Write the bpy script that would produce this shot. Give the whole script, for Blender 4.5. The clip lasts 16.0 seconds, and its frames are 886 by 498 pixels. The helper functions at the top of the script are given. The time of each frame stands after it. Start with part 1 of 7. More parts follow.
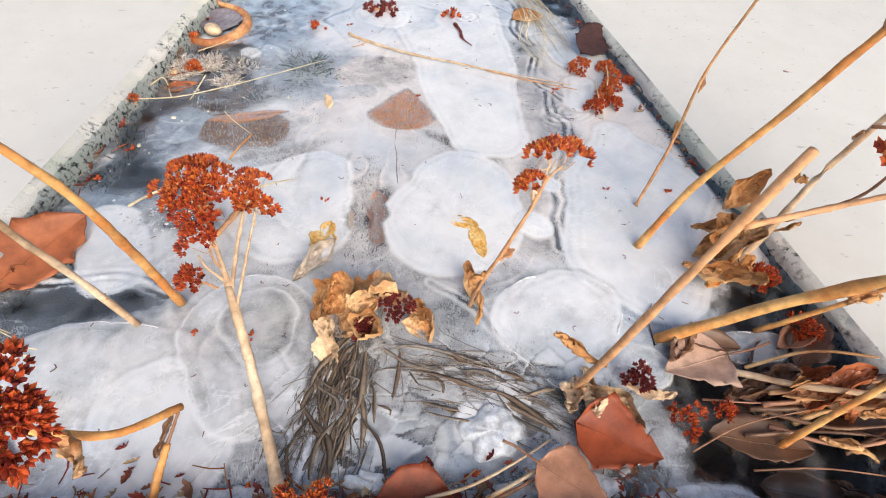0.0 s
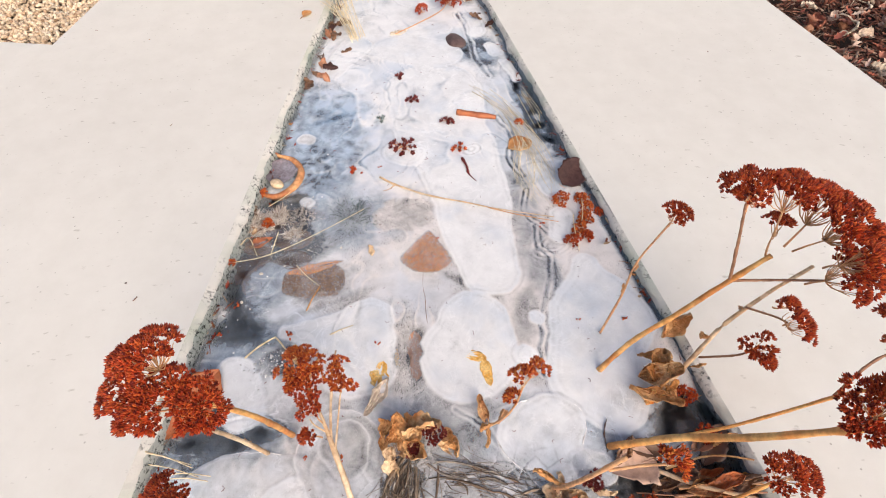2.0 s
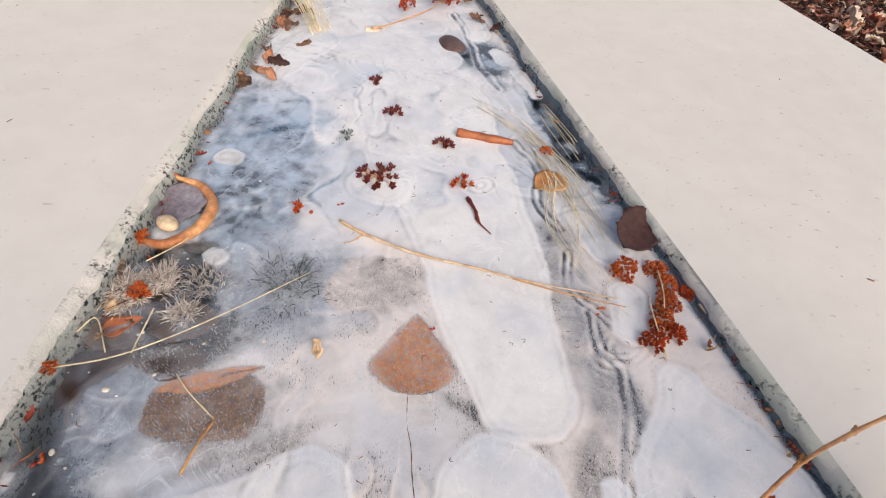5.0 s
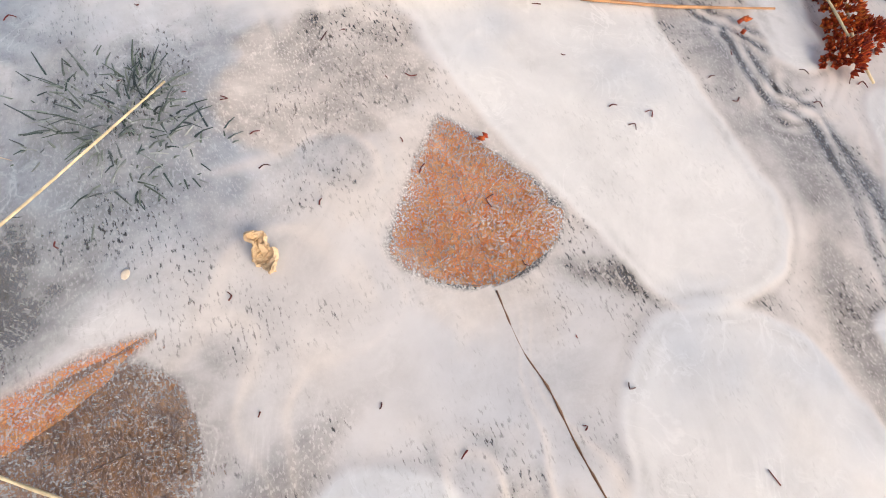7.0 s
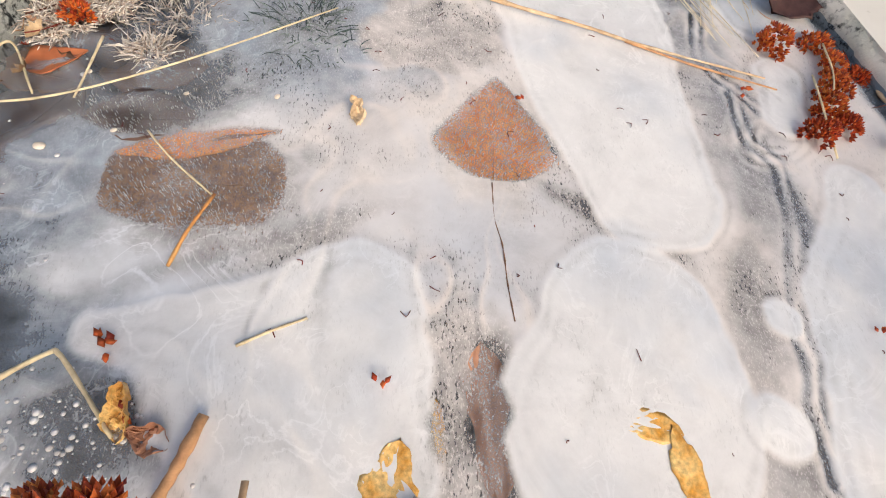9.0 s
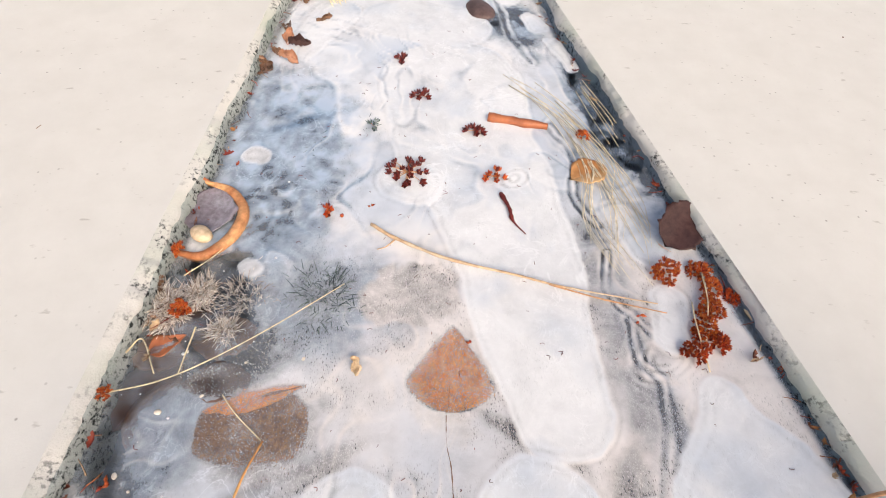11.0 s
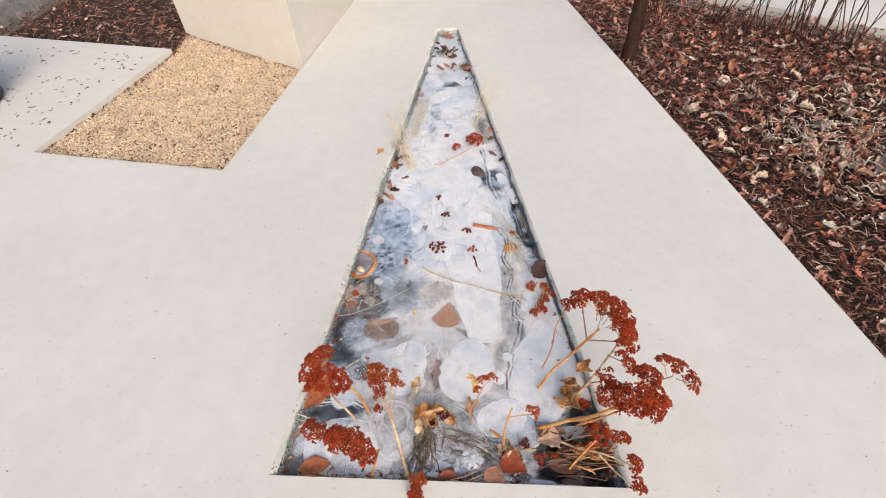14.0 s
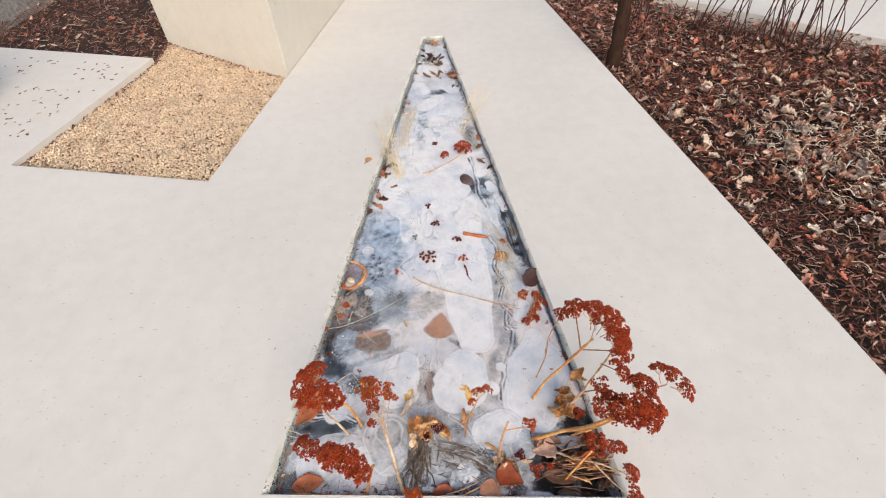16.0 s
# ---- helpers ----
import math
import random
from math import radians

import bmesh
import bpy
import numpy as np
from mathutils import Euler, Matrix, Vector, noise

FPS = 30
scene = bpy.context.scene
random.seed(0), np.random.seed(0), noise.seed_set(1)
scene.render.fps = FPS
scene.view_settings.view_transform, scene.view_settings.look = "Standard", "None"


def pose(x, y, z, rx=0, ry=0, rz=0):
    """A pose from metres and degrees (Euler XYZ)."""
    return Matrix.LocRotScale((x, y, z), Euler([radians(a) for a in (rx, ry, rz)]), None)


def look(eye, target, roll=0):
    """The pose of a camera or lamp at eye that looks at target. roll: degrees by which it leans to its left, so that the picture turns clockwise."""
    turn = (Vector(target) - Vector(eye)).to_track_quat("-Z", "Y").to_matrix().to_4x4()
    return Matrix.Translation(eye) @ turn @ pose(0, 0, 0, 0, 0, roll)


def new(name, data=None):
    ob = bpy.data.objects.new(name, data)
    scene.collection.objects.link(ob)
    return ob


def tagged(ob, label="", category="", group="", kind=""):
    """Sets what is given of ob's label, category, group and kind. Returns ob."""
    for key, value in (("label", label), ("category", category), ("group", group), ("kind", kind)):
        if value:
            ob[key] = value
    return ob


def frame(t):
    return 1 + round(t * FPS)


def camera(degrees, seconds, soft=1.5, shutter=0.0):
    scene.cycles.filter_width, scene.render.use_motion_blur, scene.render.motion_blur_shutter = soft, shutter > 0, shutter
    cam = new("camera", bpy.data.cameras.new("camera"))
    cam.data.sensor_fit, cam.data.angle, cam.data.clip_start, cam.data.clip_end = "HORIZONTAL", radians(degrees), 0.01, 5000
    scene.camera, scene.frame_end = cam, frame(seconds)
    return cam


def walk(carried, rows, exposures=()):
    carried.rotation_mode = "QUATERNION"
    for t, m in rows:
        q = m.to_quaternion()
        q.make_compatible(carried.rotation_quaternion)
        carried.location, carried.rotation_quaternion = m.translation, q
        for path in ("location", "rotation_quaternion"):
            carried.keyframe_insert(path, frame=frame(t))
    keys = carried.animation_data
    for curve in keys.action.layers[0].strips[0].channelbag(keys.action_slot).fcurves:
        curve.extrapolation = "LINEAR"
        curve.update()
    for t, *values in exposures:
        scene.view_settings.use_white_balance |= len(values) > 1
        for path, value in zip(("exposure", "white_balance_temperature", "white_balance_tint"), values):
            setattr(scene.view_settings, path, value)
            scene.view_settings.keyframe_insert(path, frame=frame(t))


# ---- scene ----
cam = camera(82.9, 16.0, soft=1.05)
PATH = [
    (0, (-0.002, -0.064, 0.267), (0.106, 1.228, -1.256), 4.7),
    (0.5, (-0.011, -0.068, 0.262), (0.071, 1.163, -1.313), 4.1),
    (1, (-0.013, -0.058, 0.28), (0.065, 1.165, -1.301), 3.5),
    (1.5, (-0.014, -0.035, 0.356), (0.044, 1.201, -1.215), 1.7),
    (2, (-0.008, -0.045, 0.497), (0.029, 1.194, -1.072), -0.6),
    (2.5, (0.035, -0.114, 0.626), (0.004, 1.147, -0.926), -3.6),
    (3, (0.054, -0.131, 0.692), (-0.007, 1.187, -0.811), -3.6),
    (3.2, (0.075, -0.137, 0.68), (-0.018, 1.245, -0.763), -4.7),
    (5.3, (-0.062, 0.219, 0.257), (0.186, 1.553, -1.213), 8.8),
    (5.5, (-0.078, 0.25, 0.233), (0.203, 1.455, -1.338), 10.0),
    (6, (-0.09, 0.279, 0.226), (0.263, 1.116, -1.556), 11.8),
    (6.5, (-0.092, 0.295, 0.166), (0.373, 0.94, -1.669), 18.2),
    (7, (-0.078, 0.296, 0.137), (0.436, 0.878, -1.705), 19.9),
    (7.5, (-0.079, 0.27, 0.133), (0.411, 0.955, -1.681), 19.3),
    (8, (-0.092, 0.201, 0.152), (0.313, 1.061, -1.608), 18.0),
    (8.5, (-0.084, 0.195, 0.174), (0.247, 1.086, -1.586), 18.5),
    (9, (-0.081, 0.185, 0.179), (0.203, 1.09, -1.581), 17.0),
    (9.5, (-0.083, 0.176, 0.185), (0.163, 1.113, -1.564), 13.4),
    (10, (-0.079, 0.208, 0.236), (0.136, 1.203, -1.485), 9.9),
    (10.2, (-0.074, 0.22, 0.262), (0.119, 1.242, -1.447), 8.4),
    (12.3, (0.001, 0.038, 0.493), (0.003, 1.491, -0.883), -0.3),
    (12.5, (-0.021, -0.019, 0.536), (0.055, 1.454, -0.814), 1.6),
    (13, (-0.002, -0.129, 0.726), (-0.001, 1.277, -0.696), 0.3),
    (13.5, (0.052, -0.254, 0.826), (-0.065, 1.129, -0.613), -3.7),
    (14, (0.048, -0.309, 0.882), (-0.087, 1.079, -0.552), -3.7),
    (14.5, (0.045, -0.315, 0.879), (-0.091, 1.078, -0.55), -3.3),
    (15, (0.04, -0.321, 0.869), (-0.074, 1.069, -0.565), -3.0),
    (15.5, (0.032, -0.31, 0.875), (-0.062, 1.082, -0.558), -3.0),
    (16, (0.039, -0.296, 0.886), (-0.044, 1.107, -0.538), -3.1),
]
# the camera brightens and warms its picture a little on the way
EXPOSURES = [(0.0, 0.36, 6250, 6), (1.0, 0.41, 6350, 6), (1.5, 0.41, 6500, 8), (2.2, 0.22, 6550, 10), (3.2, 0.14, 6550, 10), (5.5, 0.07, 6600, 10), (6.2, 0.18, 6750, 10), (7.0, 0.24, 6900, 10), (8.5, 0.24, 6850, 8), (9.6, 0.27, 6800, 8), (10.2, 0.40, 6700, 8), (12.4, 0.15, 6550, 10), (13.6, 0.11, 6400, 8), (16.0, 0.10, 6350, 8)]
walk(cam, [(t, look(eye, target, roll)) for t, eye, target, roll in PATH], EXPOSURES)

# ---- light: an overcast sky and a very soft sun ----
SUN_AZ, SUN_EL = radians(160), radians(36)
world = bpy.data.worlds.new("sky")
scene.world = world
world.use_nodes = True
wn, wl = world.node_tree.nodes, world.node_tree.links
sky = wn.new("ShaderNodeTexSky")
sky.sky_type = "NISHITA"
sky.sun_disc = False
sky.sun_elevation, sky.sun_rotation = SUN_EL, SUN_AZ
sky.air_density, sky.dust_density, sky.ozone_density = 1.0, 6.0, 1.0
wn["Background"].inputs["Strength"].default_value = 0.15
wl.new(sky.outputs[0], wn["Background"].inputs["Color"])
sun_data = bpy.data.lights.new("sun", "SUN")
sun_data.energy, sun_data.angle, sun_data.color = 1.25, radians(60), (1.0, 0.955, 0.90)
sun = new("sun", sun_data)
sun.matrix_world = look((math.sin(SUN_AZ) * math.cos(SUN_EL) * 5, math.cos(SUN_AZ) * math.cos(SUN_EL) * 5, math.sin(SUN_EL) * 5), (0, 0, 0))
scene.view_settings.exposure = 0.10

RNG = np.random.default_rng(7)
ICE = -0.022


# ---- small tools ----
TABLES = {}


def vnoise(x, y, cell, seed=0):
    """Smooth value noise from -1 to 1 on a lattice of that cell size."""
    if seed not in TABLES:
        TABLES[seed] = np.random.default_rng(seed).uniform(-1, 1, (256, 256))
    table = TABLES[seed]
    u, v = np.asarray(x) / cell + 91.7, np.asarray(y) / cell + 37.3
    i, j = np.floor(u).astype(int), np.floor(v).astype(int)
    f, g = u - i, v - j
    f, g = f * f * (3 - 2 * f), g * g * (3 - 2 * g)
    a, b = table[i % 256, j % 256], table[(i + 1) % 256, j % 256]
    c, d = table[i % 256, (j + 1) % 256], table[(i + 1) % 256, (j + 1) % 256]
    return (a * (1 - f) + b * f) * (1 - g) + (c * (1 - f) + d * f) * g


def fbm(x, y, cell, seed=0, octaves=4):
    out, amp = 0, 0.5
    for k in range(octaves):
        out = out + amp * vnoise(x, y, cell / 2**k, seed + k)
        amp *= 0.5
    return out


def step(a, b, v):
    w = np.clip((v - a) / (b - a), 0, 1)
    return w * w * (3 - 2 * w)


def solid(name, verts, faces, mat, parent=None, label="", smooth=True):
    """One mesh object from vertices and faces."""
    me = bpy.data.meshes.new(name)
    me.from_pydata([tuple(v) for v in np.asarray(verts, float).tolist()], [], [tuple(f) for f in faces])
    me.update()
    if smooth:
        me.polygons.foreach_set("use_smooth", [True] * len(me.polygons))
    me.materials.append(mat)
    ob = new(name, me)
    ob.parent = parent
    if label:
        ob["label"] = label
    return ob


def empty(name, label, category, group=""):
    return tagged(new(name), label, category, group)


def curve_points(pts, n):
    """n points along a smooth curve through pts."""
    p = np.asarray(pts, float)
    p = np.vstack([2 * p[0] - p[1], p, 2 * p[-1] - p[-2]])
    out = []
    for s in np.linspace(0, len(p) - 3 - 1e-6, n):
        i, f = int(s), s - int(s)
        a, b, c, d = p[i : i + 4]
        out.append(0.5 * (2 * b + (c - a) * f + (2 * a - 5 * b + 4 * c - d) * f * f + (3 * b - a - 3 * c + d) * f**3))
    return np.array(out)


def tube(pts, r0, r1, n=14, sides=7, knots=0.0, seed=0):
    """Vertices and faces of a tapered round stalk through pts, with closed ends. knots: swellings along it."""
    rng = np.random.default_rng(seed + 5)
    c = curve_points(pts, n)
    verts, faces = [], []
    up = np.array([0.31, 0.17, 0.93])
    for k in range(n):
        d = c[min(k + 1, n - 1)] - c[max(k - 1, 0)]
        d /= np.linalg.norm(d) + 1e-9
        u = np.cross(d, up)
        u /= np.linalg.norm(u) + 1e-9
        w = np.cross(d, u)
        r = r0 + (r1 - r0) * k / (n - 1)
        r *= 1 + knots * max(0, rng.normal())
        for q in range(sides):
            a = 2 * math.pi * q / sides
            verts.append(c[k] + r * (1 + 0.08 * rng.normal()) * (math.cos(a) * u + math.sin(a) * w))
    for k in range(n - 1):
        for q in range(sides):
            e = (q + 1) % sides
            faces.append((k * sides + q, k * sides + e, (k + 1) * sides + e, (k + 1) * sides + q))
    faces.append(tuple(range(sides))[::-1])
    faces.append(tuple((n - 1) * sides + q for q in range(sides)))
    return np.array(verts), faces


def join(pieces):
    """Several (vertices, faces) as one."""
    verts, faces, at = [], [], 0
    for v, f in pieces:
        verts.append(np.asarray(v, float))
        faces += [tuple(i + at for i in g) for g in f]
        at += len(v)
    return np.concatenate(verts), faces


def leaf_half(s, kind, seed=0):
    """Half the width of a leaf along its length, from stalk to tip."""
    s = np.clip(s, 0, 1)
    if kind == "poplar":
        return np.where(s < 0.33, np.sin(np.pi / 2 * np.clip(s / 0.33, 0, 1)) ** 0.6, np.clip((1 - s) / 0.67, 0, 1) ** 0.85)
    if kind == "squarish":
        return (1 - (2 * s - 1) ** 6) ** 0.5 * (1 - 0.10 * np.sin(7 * s))
    if kind == "oval":
        return np.sin(np.pi * s) ** 0.75
    if kind == "round":
        return np.sqrt(np.clip(1 - (2 * s - 1) ** 2, 0, 1))
    if kind == "ragged":
        return np.sin(np.pi * s) ** 0.4 * (0.75 + 0.35 * vnoise(s * 4.5 + seed * 3.1, 0.0 * s, 1.0, seed + 2))
    return np.sin(np.pi * s) ** 0.6 * (1 + 0.25 * np.sin(9 * s + seed))


# ---- materials ----
def material(name):
    mat = bpy.data.materials.new(name)
    mat.use_nodes = True
    return mat, mat.node_tree.nodes, mat.node_tree.links, mat.node_tree.nodes["Principled BSDF"]


def ramp(nodes, stops):
    node = nodes.new("ShaderNodeValToRGB")
    while len(node.color_ramp.elements) < len(stops):
        node.color_ramp.elements.new(0.5)
    for el, (at, col) in zip(node.color_ramp.elements, stops):
        el.position, el.color = at, (*col, 1)
    return node


def noise_node(nodes, links, scale, detail=4.0, rough=0.6, coord=None, stretch=None):
    n = nodes.new("ShaderNodeTexNoise")
    n.inputs["Scale"].default_value, n.inputs["Detail"].default_value, n.inputs["Roughness"].default_value = scale, detail, rough
    tc = nodes.new("ShaderNodeTexCoord")
    if stretch:
        mp = nodes.new("ShaderNodeMapping")
        mp.inputs["Scale"].default_value = stretch
        links.new(tc.outputs["Object"], mp.inputs["Vector"])
        links.new(mp.outputs["Vector"], n.inputs["Vector"])
    else:
        links.new(tc.outputs["Object"], n.inputs["Vector"])
    return n


def bumped(nodes, links, bsdf, source, strength, distance):
    b = nodes.new("ShaderNodeBump")
    b.inputs["Strength"].default_value, b.inputs["Distance"].default_value = strength, distance
    links.new(source, b.inputs["Height"])
    links.new(b.outputs["Normal"], bsdf.inputs["Normal"])
    return b


def mixed(nodes, links, kind, fac, a, b):
    m = nodes.new("ShaderNodeMix")
    m.data_type, m.blend_type = "RGBA", kind
    for sock, v in ((m.inputs["Factor"], fac), (m.inputs["A"], a), (m.inputs["B"], b)):
        if isinstance(v, (int, float)):
            sock.default_value = v
        elif isinstance(v, tuple):
            sock.default_value = (*v, 1)
        else:
            links.new(v, sock)
    return m.outputs["Result"]


def varied(name, colours, scale, rough=0.7, bump=0.4, dist=0.001, per="island", fine=3.0, stretch=None, spec=0.3, deep=0.75):
    """A natural surface: colours picked piece by piece, with grain and blotches on each."""
    mat, nodes, links, bsdf = material(name)
    if per == "island":
        src = nodes.new("ShaderNodeNewGeometry").outputs["Random Per Island"]
    elif per == "object":
        src = nodes.new("ShaderNodeObjectInfo").outputs["Random"]
    else:
        src = noise_node(nodes, links, scale * 0.22, 3).outputs["Fac"]
    pick = ramp(nodes, [(0.1 + 0.8 * k / max(1, len(colours) - 1), c) for k, c in enumerate(colours)])
    links.new(src, pick.inputs["Fac"])
    grain = noise_node(nodes, links, scale, 5, 0.65, stretch=stretch)
    blot = noise_node(nodes, links, scale / fine / 2, 3, 0.5)
    dark = ramp(nodes, [(0.3, (0.45, 0.42, 0.4)), (0.62, (1.15, 1.15, 1.15))])
    links.new(grain.outputs["Fac"], dark.inputs["Fac"])
    col = mixed(nodes, links, "MULTIPLY", deep, pick.outputs["Color"], dark.outputs["Color"])
    soft = ramp(nodes, [(0.35, (0.7, 0.68, 0.66)), (0.65, (1.2, 1.18, 1.15))])
    links.new(blot.outputs["Fac"], soft.inputs["Fac"])
    col = mixed(nodes, links, "MULTIPLY", 0.5, col, soft.outputs["Color"])
    links.new(col, bsdf.inputs["Base Color"])
    bsdf.inputs["Roughness"].default_value = rough
    bsdf.inputs["Specular IOR Level"].default_value = spec
    bumped(nodes, links, bsdf, grain.outputs["Fac"], bump, dist)
    return mat


def concrete_material(name, tone, worn):
    mat, nodes, links, bsdf = material(name)
    big = noise_node(nodes, links, 2.2, 5, 0.55)
    mid = noise_node(nodes, links, 22, 6, 0.65)
    fine = noise_node(nodes, links, 420, 4, 0.7)
    base = ramp(nodes, [(0.32, tuple(c * 0.965 for c in tone)), (0.68, tuple(min(1, c * 1.04) for c in tone))])
    links.new(big.outputs["Fac"], base.inputs["Fac"])
    mott = ramp(nodes, [(0.3, (0.96, 0.957, 0.95)), (0.65, (1.02, 1.02, 1.02))])
    links.new(mid.outputs["Fac"], mott.inputs["Fac"])
    col = mixed(nodes, links, "MULTIPLY", 1.0, base.outputs["Color"], mott.outputs["Color"])
    # sparse dark specks and smears
    spk = noise_node(nodes, links, 60, 3, 0.5, stretch=(1, 2.2, 1))
    sel = ramp(nodes, [(0.67, (0, 0, 0)), (0.75, (1, 1, 1))])
    links.new(spk.outputs["Fac"], sel.inputs["Fac"])
    col = mixed(nodes, links, "MULTIPLY", sel.outputs["Color"], col, (0.74, 0.72, 0.7))
    # pinholes
    pin = nodes.new("ShaderNodeTexVoronoi")
    pin.inputs["Scale"].default_value = 75
    tcp = nodes.new("ShaderNodeTexCoord")
    links.new(tcp.outputs["Object"], pin.inputs["Vector"])
    dot = ramp(nodes, [(0.055, (1, 1, 1)), (0.10, (0, 0, 0))])
    links.new(pin.outputs["Distance"], dot.inputs["Fac"])
    few = ramp(nodes, [(0.44, (0, 0, 0)), (0.58, (0.8, 0.8, 0.8))])
    links.new(noise_node(nodes, links, 9, 3, 0.5).outputs["Fac"], few.inputs["Fac"])
    holes = mixed(nodes, links, "MULTIPLY", 1.0, dot.outputs["Color"], few.outputs["Color"])
    col = mixed(nodes, links, "MULTIPLY", holes, col, (0.46, 0.44, 0.42))
    if worn:
        patch = noise_node(nodes, links, 26, 4, 0.6)
        crumb = noise_node(nodes, links, 230, 4, 0.62)
        pits = ramp(nodes, [(0.38, (0.05, 0.055, 0.06)), (0.50, (1, 1, 1))])
        links.new(crumb.outputs["Fac"], pits.inputs["Fac"])
        many = ramp(nodes, [(0.62 - 0.3 * worn, (0, 0, 0)), (0.76 - 0.3 * worn, (1, 1, 1))])
        links.new(patch.outputs["Fac"], many.inputs["Fac"])
        col = mixed(nodes, links, "MULTIPLY", many.outputs["Color"], col, pits.outputs["Color"])
        green = noise_node(nodes, links, 14, 3, 0.5)
        sel2 = ramp(nodes, [(0.45, (0, 0, 0)), (0.7, (1, 1, 1))])
        links.new(green.outputs["Fac"], sel2.inputs["Fac"])
        col = mixed(nodes, links, "MULTIPLY", sel2.outputs["Color"], col, (0.72, 0.8, 0.74))
    links.new(col, bsdf.inputs["Base Color"])
    bsdf.inputs["Roughness"].default_value = 0.85
    bsdf.inputs["Specular IOR Level"].default_value = 0.25
    bumped(nodes, links, bsdf, fine.outputs["Fac"], 0.7 if worn else 0.25, 0.0015 if worn else 0.0006)
    return mat


CONCRETE = concrete_material("pale_concrete", (0.66, 0.63, 0.59), 0.0)
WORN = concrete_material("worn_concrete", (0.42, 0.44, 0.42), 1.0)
# slate-blue copy for the right channel face: its shade and damp as base colour
WET_SHADED = concrete_material("wet_shaded_concrete", (0.20, 0.245, 0.295), 0.7)
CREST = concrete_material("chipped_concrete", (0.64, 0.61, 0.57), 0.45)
WALLC = concrete_material("wall_concrete", (0.64, 0.60, 0.53), 0.0)


def ice_material():
    """Frozen water: milky where air and frost fill it, clear elsewhere. The mesh carries how milky and how blue."""
    mat, nodes, links, bsdf = material("ice")
    out = nodes["Material Output"]
    att = {}
    for key in ("frost", "blue", "warm", "veil"):
        a = nodes.new("ShaderNodeAttribute")
        a.attribute_name = key
        att[key] = a.outputs["Fac"]
    # grain of tiny air streaks
    streak = noise_node(nodes, links, 1000, 3, 0.6, stretch=(1.0, 0.34, 1.0))
    patch = noise_node(nodes, links, 30, 5, 0.65)
    wisps = noise_node(nodes, links, 170, 6, 0.75)

    def math_node(op, a, b, clamp=False):
        m = nodes.new("ShaderNodeMath")
        m.operation, m.use_clamp = op, clamp
        for s, v in zip(m.inputs, (a, b)):
            if isinstance(v, float):
                s.default_value = v
            else:
                links.new(v, s)
        return m.outputs[0]

    edge = ramp(nodes, [(0.33, (1, 1, 1)), (0.43, (0, 0, 0))])
    links.new(streak.outputs["Fac"], edge.inputs["Fac"])
    gate = ramp(nodes, [(0.46, (0, 0, 0)), (0.62, (1, 1, 1))])
    links.new(patch.outputs["Fac"], gate.inputs["Fac"])
    # flecks act most on half-milky ice
    half = math_node("MULTIPLY", math_node("SUBTRACT", 1.0, att["frost"]), att["frost"])
    fleck = math_node("MULTIPLY", edge.outputs["Color"], math_node("MULTIPLY", gate.outputs["Color"], half))
    fac = math_node("ADD", att["frost"], math_node("MULTIPLY", math_node("MULTIPLY", fleck, -3.6), math_node("ADD", 0.25, math_node("MULTIPLY", att["warm"], 0.75))))
    # white stipple of trapped air over clear places
    dots = noise_node(nodes, links, 1300, 2, 0.5, stretch=(1.0, 0.5, 1.0))
    stip = ramp(nodes, [(0.55, (0, 0, 0)), (0.63, (1, 1, 1))])
    links.new(dots.outputs["Fac"], stip.inputs["Fac"])
    airy = math_node("ADD", 0.25, math_node("MULTIPLY", att["warm"], 0.9))
    fac = math_node("ADD", fac, math_node("MULTIPLY", math_node("MULTIPLY", stip.outputs["Color"], airy), math_node("MULTIPLY", math_node("POWER", math_node("SUBTRACT", 1.0, att["frost"]), 3.0), math_node("MULTIPLY", att["frost"], 3.0))))
    # pale grains of air thick over the drowned leaves
    grains = noise_node(nodes, links, 1400, 4, 0.66, stretch=(1.0, 0.8, 1.0))
    thick = ramp(nodes, [(0.50, (0, 0, 0)), (0.57, (1, 1, 1))])
    links.new(grains.outputs["Fac"], thick.inputs["Fac"])
    fac = math_node("ADD", fac, math_node("MULTIPLY", thick.outputs["Color"], math_node("MULTIPLY", att["veil"], 0.72)))
    # thin winding white veins and broad clouds
    total = fac
    for scale, warp, width, gain in ((24, 1.4, 0.022, 0.34), (75, 1.0, 0.03, 0.22)):
        v = noise_node(nodes, links, scale, 5, 0.55)
        v.inputs["Distortion"].default_value = warp
        line = ramp(nodes, [(0.5 - width, (0, 0, 0)), (0.5, (1, 1, 1)), (0.5 + width, (0, 0, 0))])
        links.new(v.outputs["Fac"], line.inputs["Fac"])
        where = noise_node(nodes, links, scale * 0.5, 2, 0.5)
        open_up = ramp(nodes, [(0.48, (0, 0, 0)), (0.62, (1, 1, 1))])
        links.new(where.outputs["Fac"], open_up.inputs["Fac"])
        vein = math_node("MULTIPLY", line.outputs["Color"], math_node("MULTIPLY", open_up.outputs["Color"], math_node("MULTIPLY", half, math_node("SUBTRACT", 2.0, math_node("MULTIPLY", att["warm"], 1.6)))))
        total = math_node("ADD", total, math_node("MULTIPLY", vein, gain * 2.0))
    cloud = noise_node(nodes, links, 17, 8, 0.72)
    cloud.inputs["Distortion"].default_value = 0.9
    total = math_node("ADD", total, math_node("MULTIPLY", math_node("SUBTRACT", cloud.outputs["Fac"], 0.47), math_node("MULTIPLY", half, 4.0)))
    fac = total
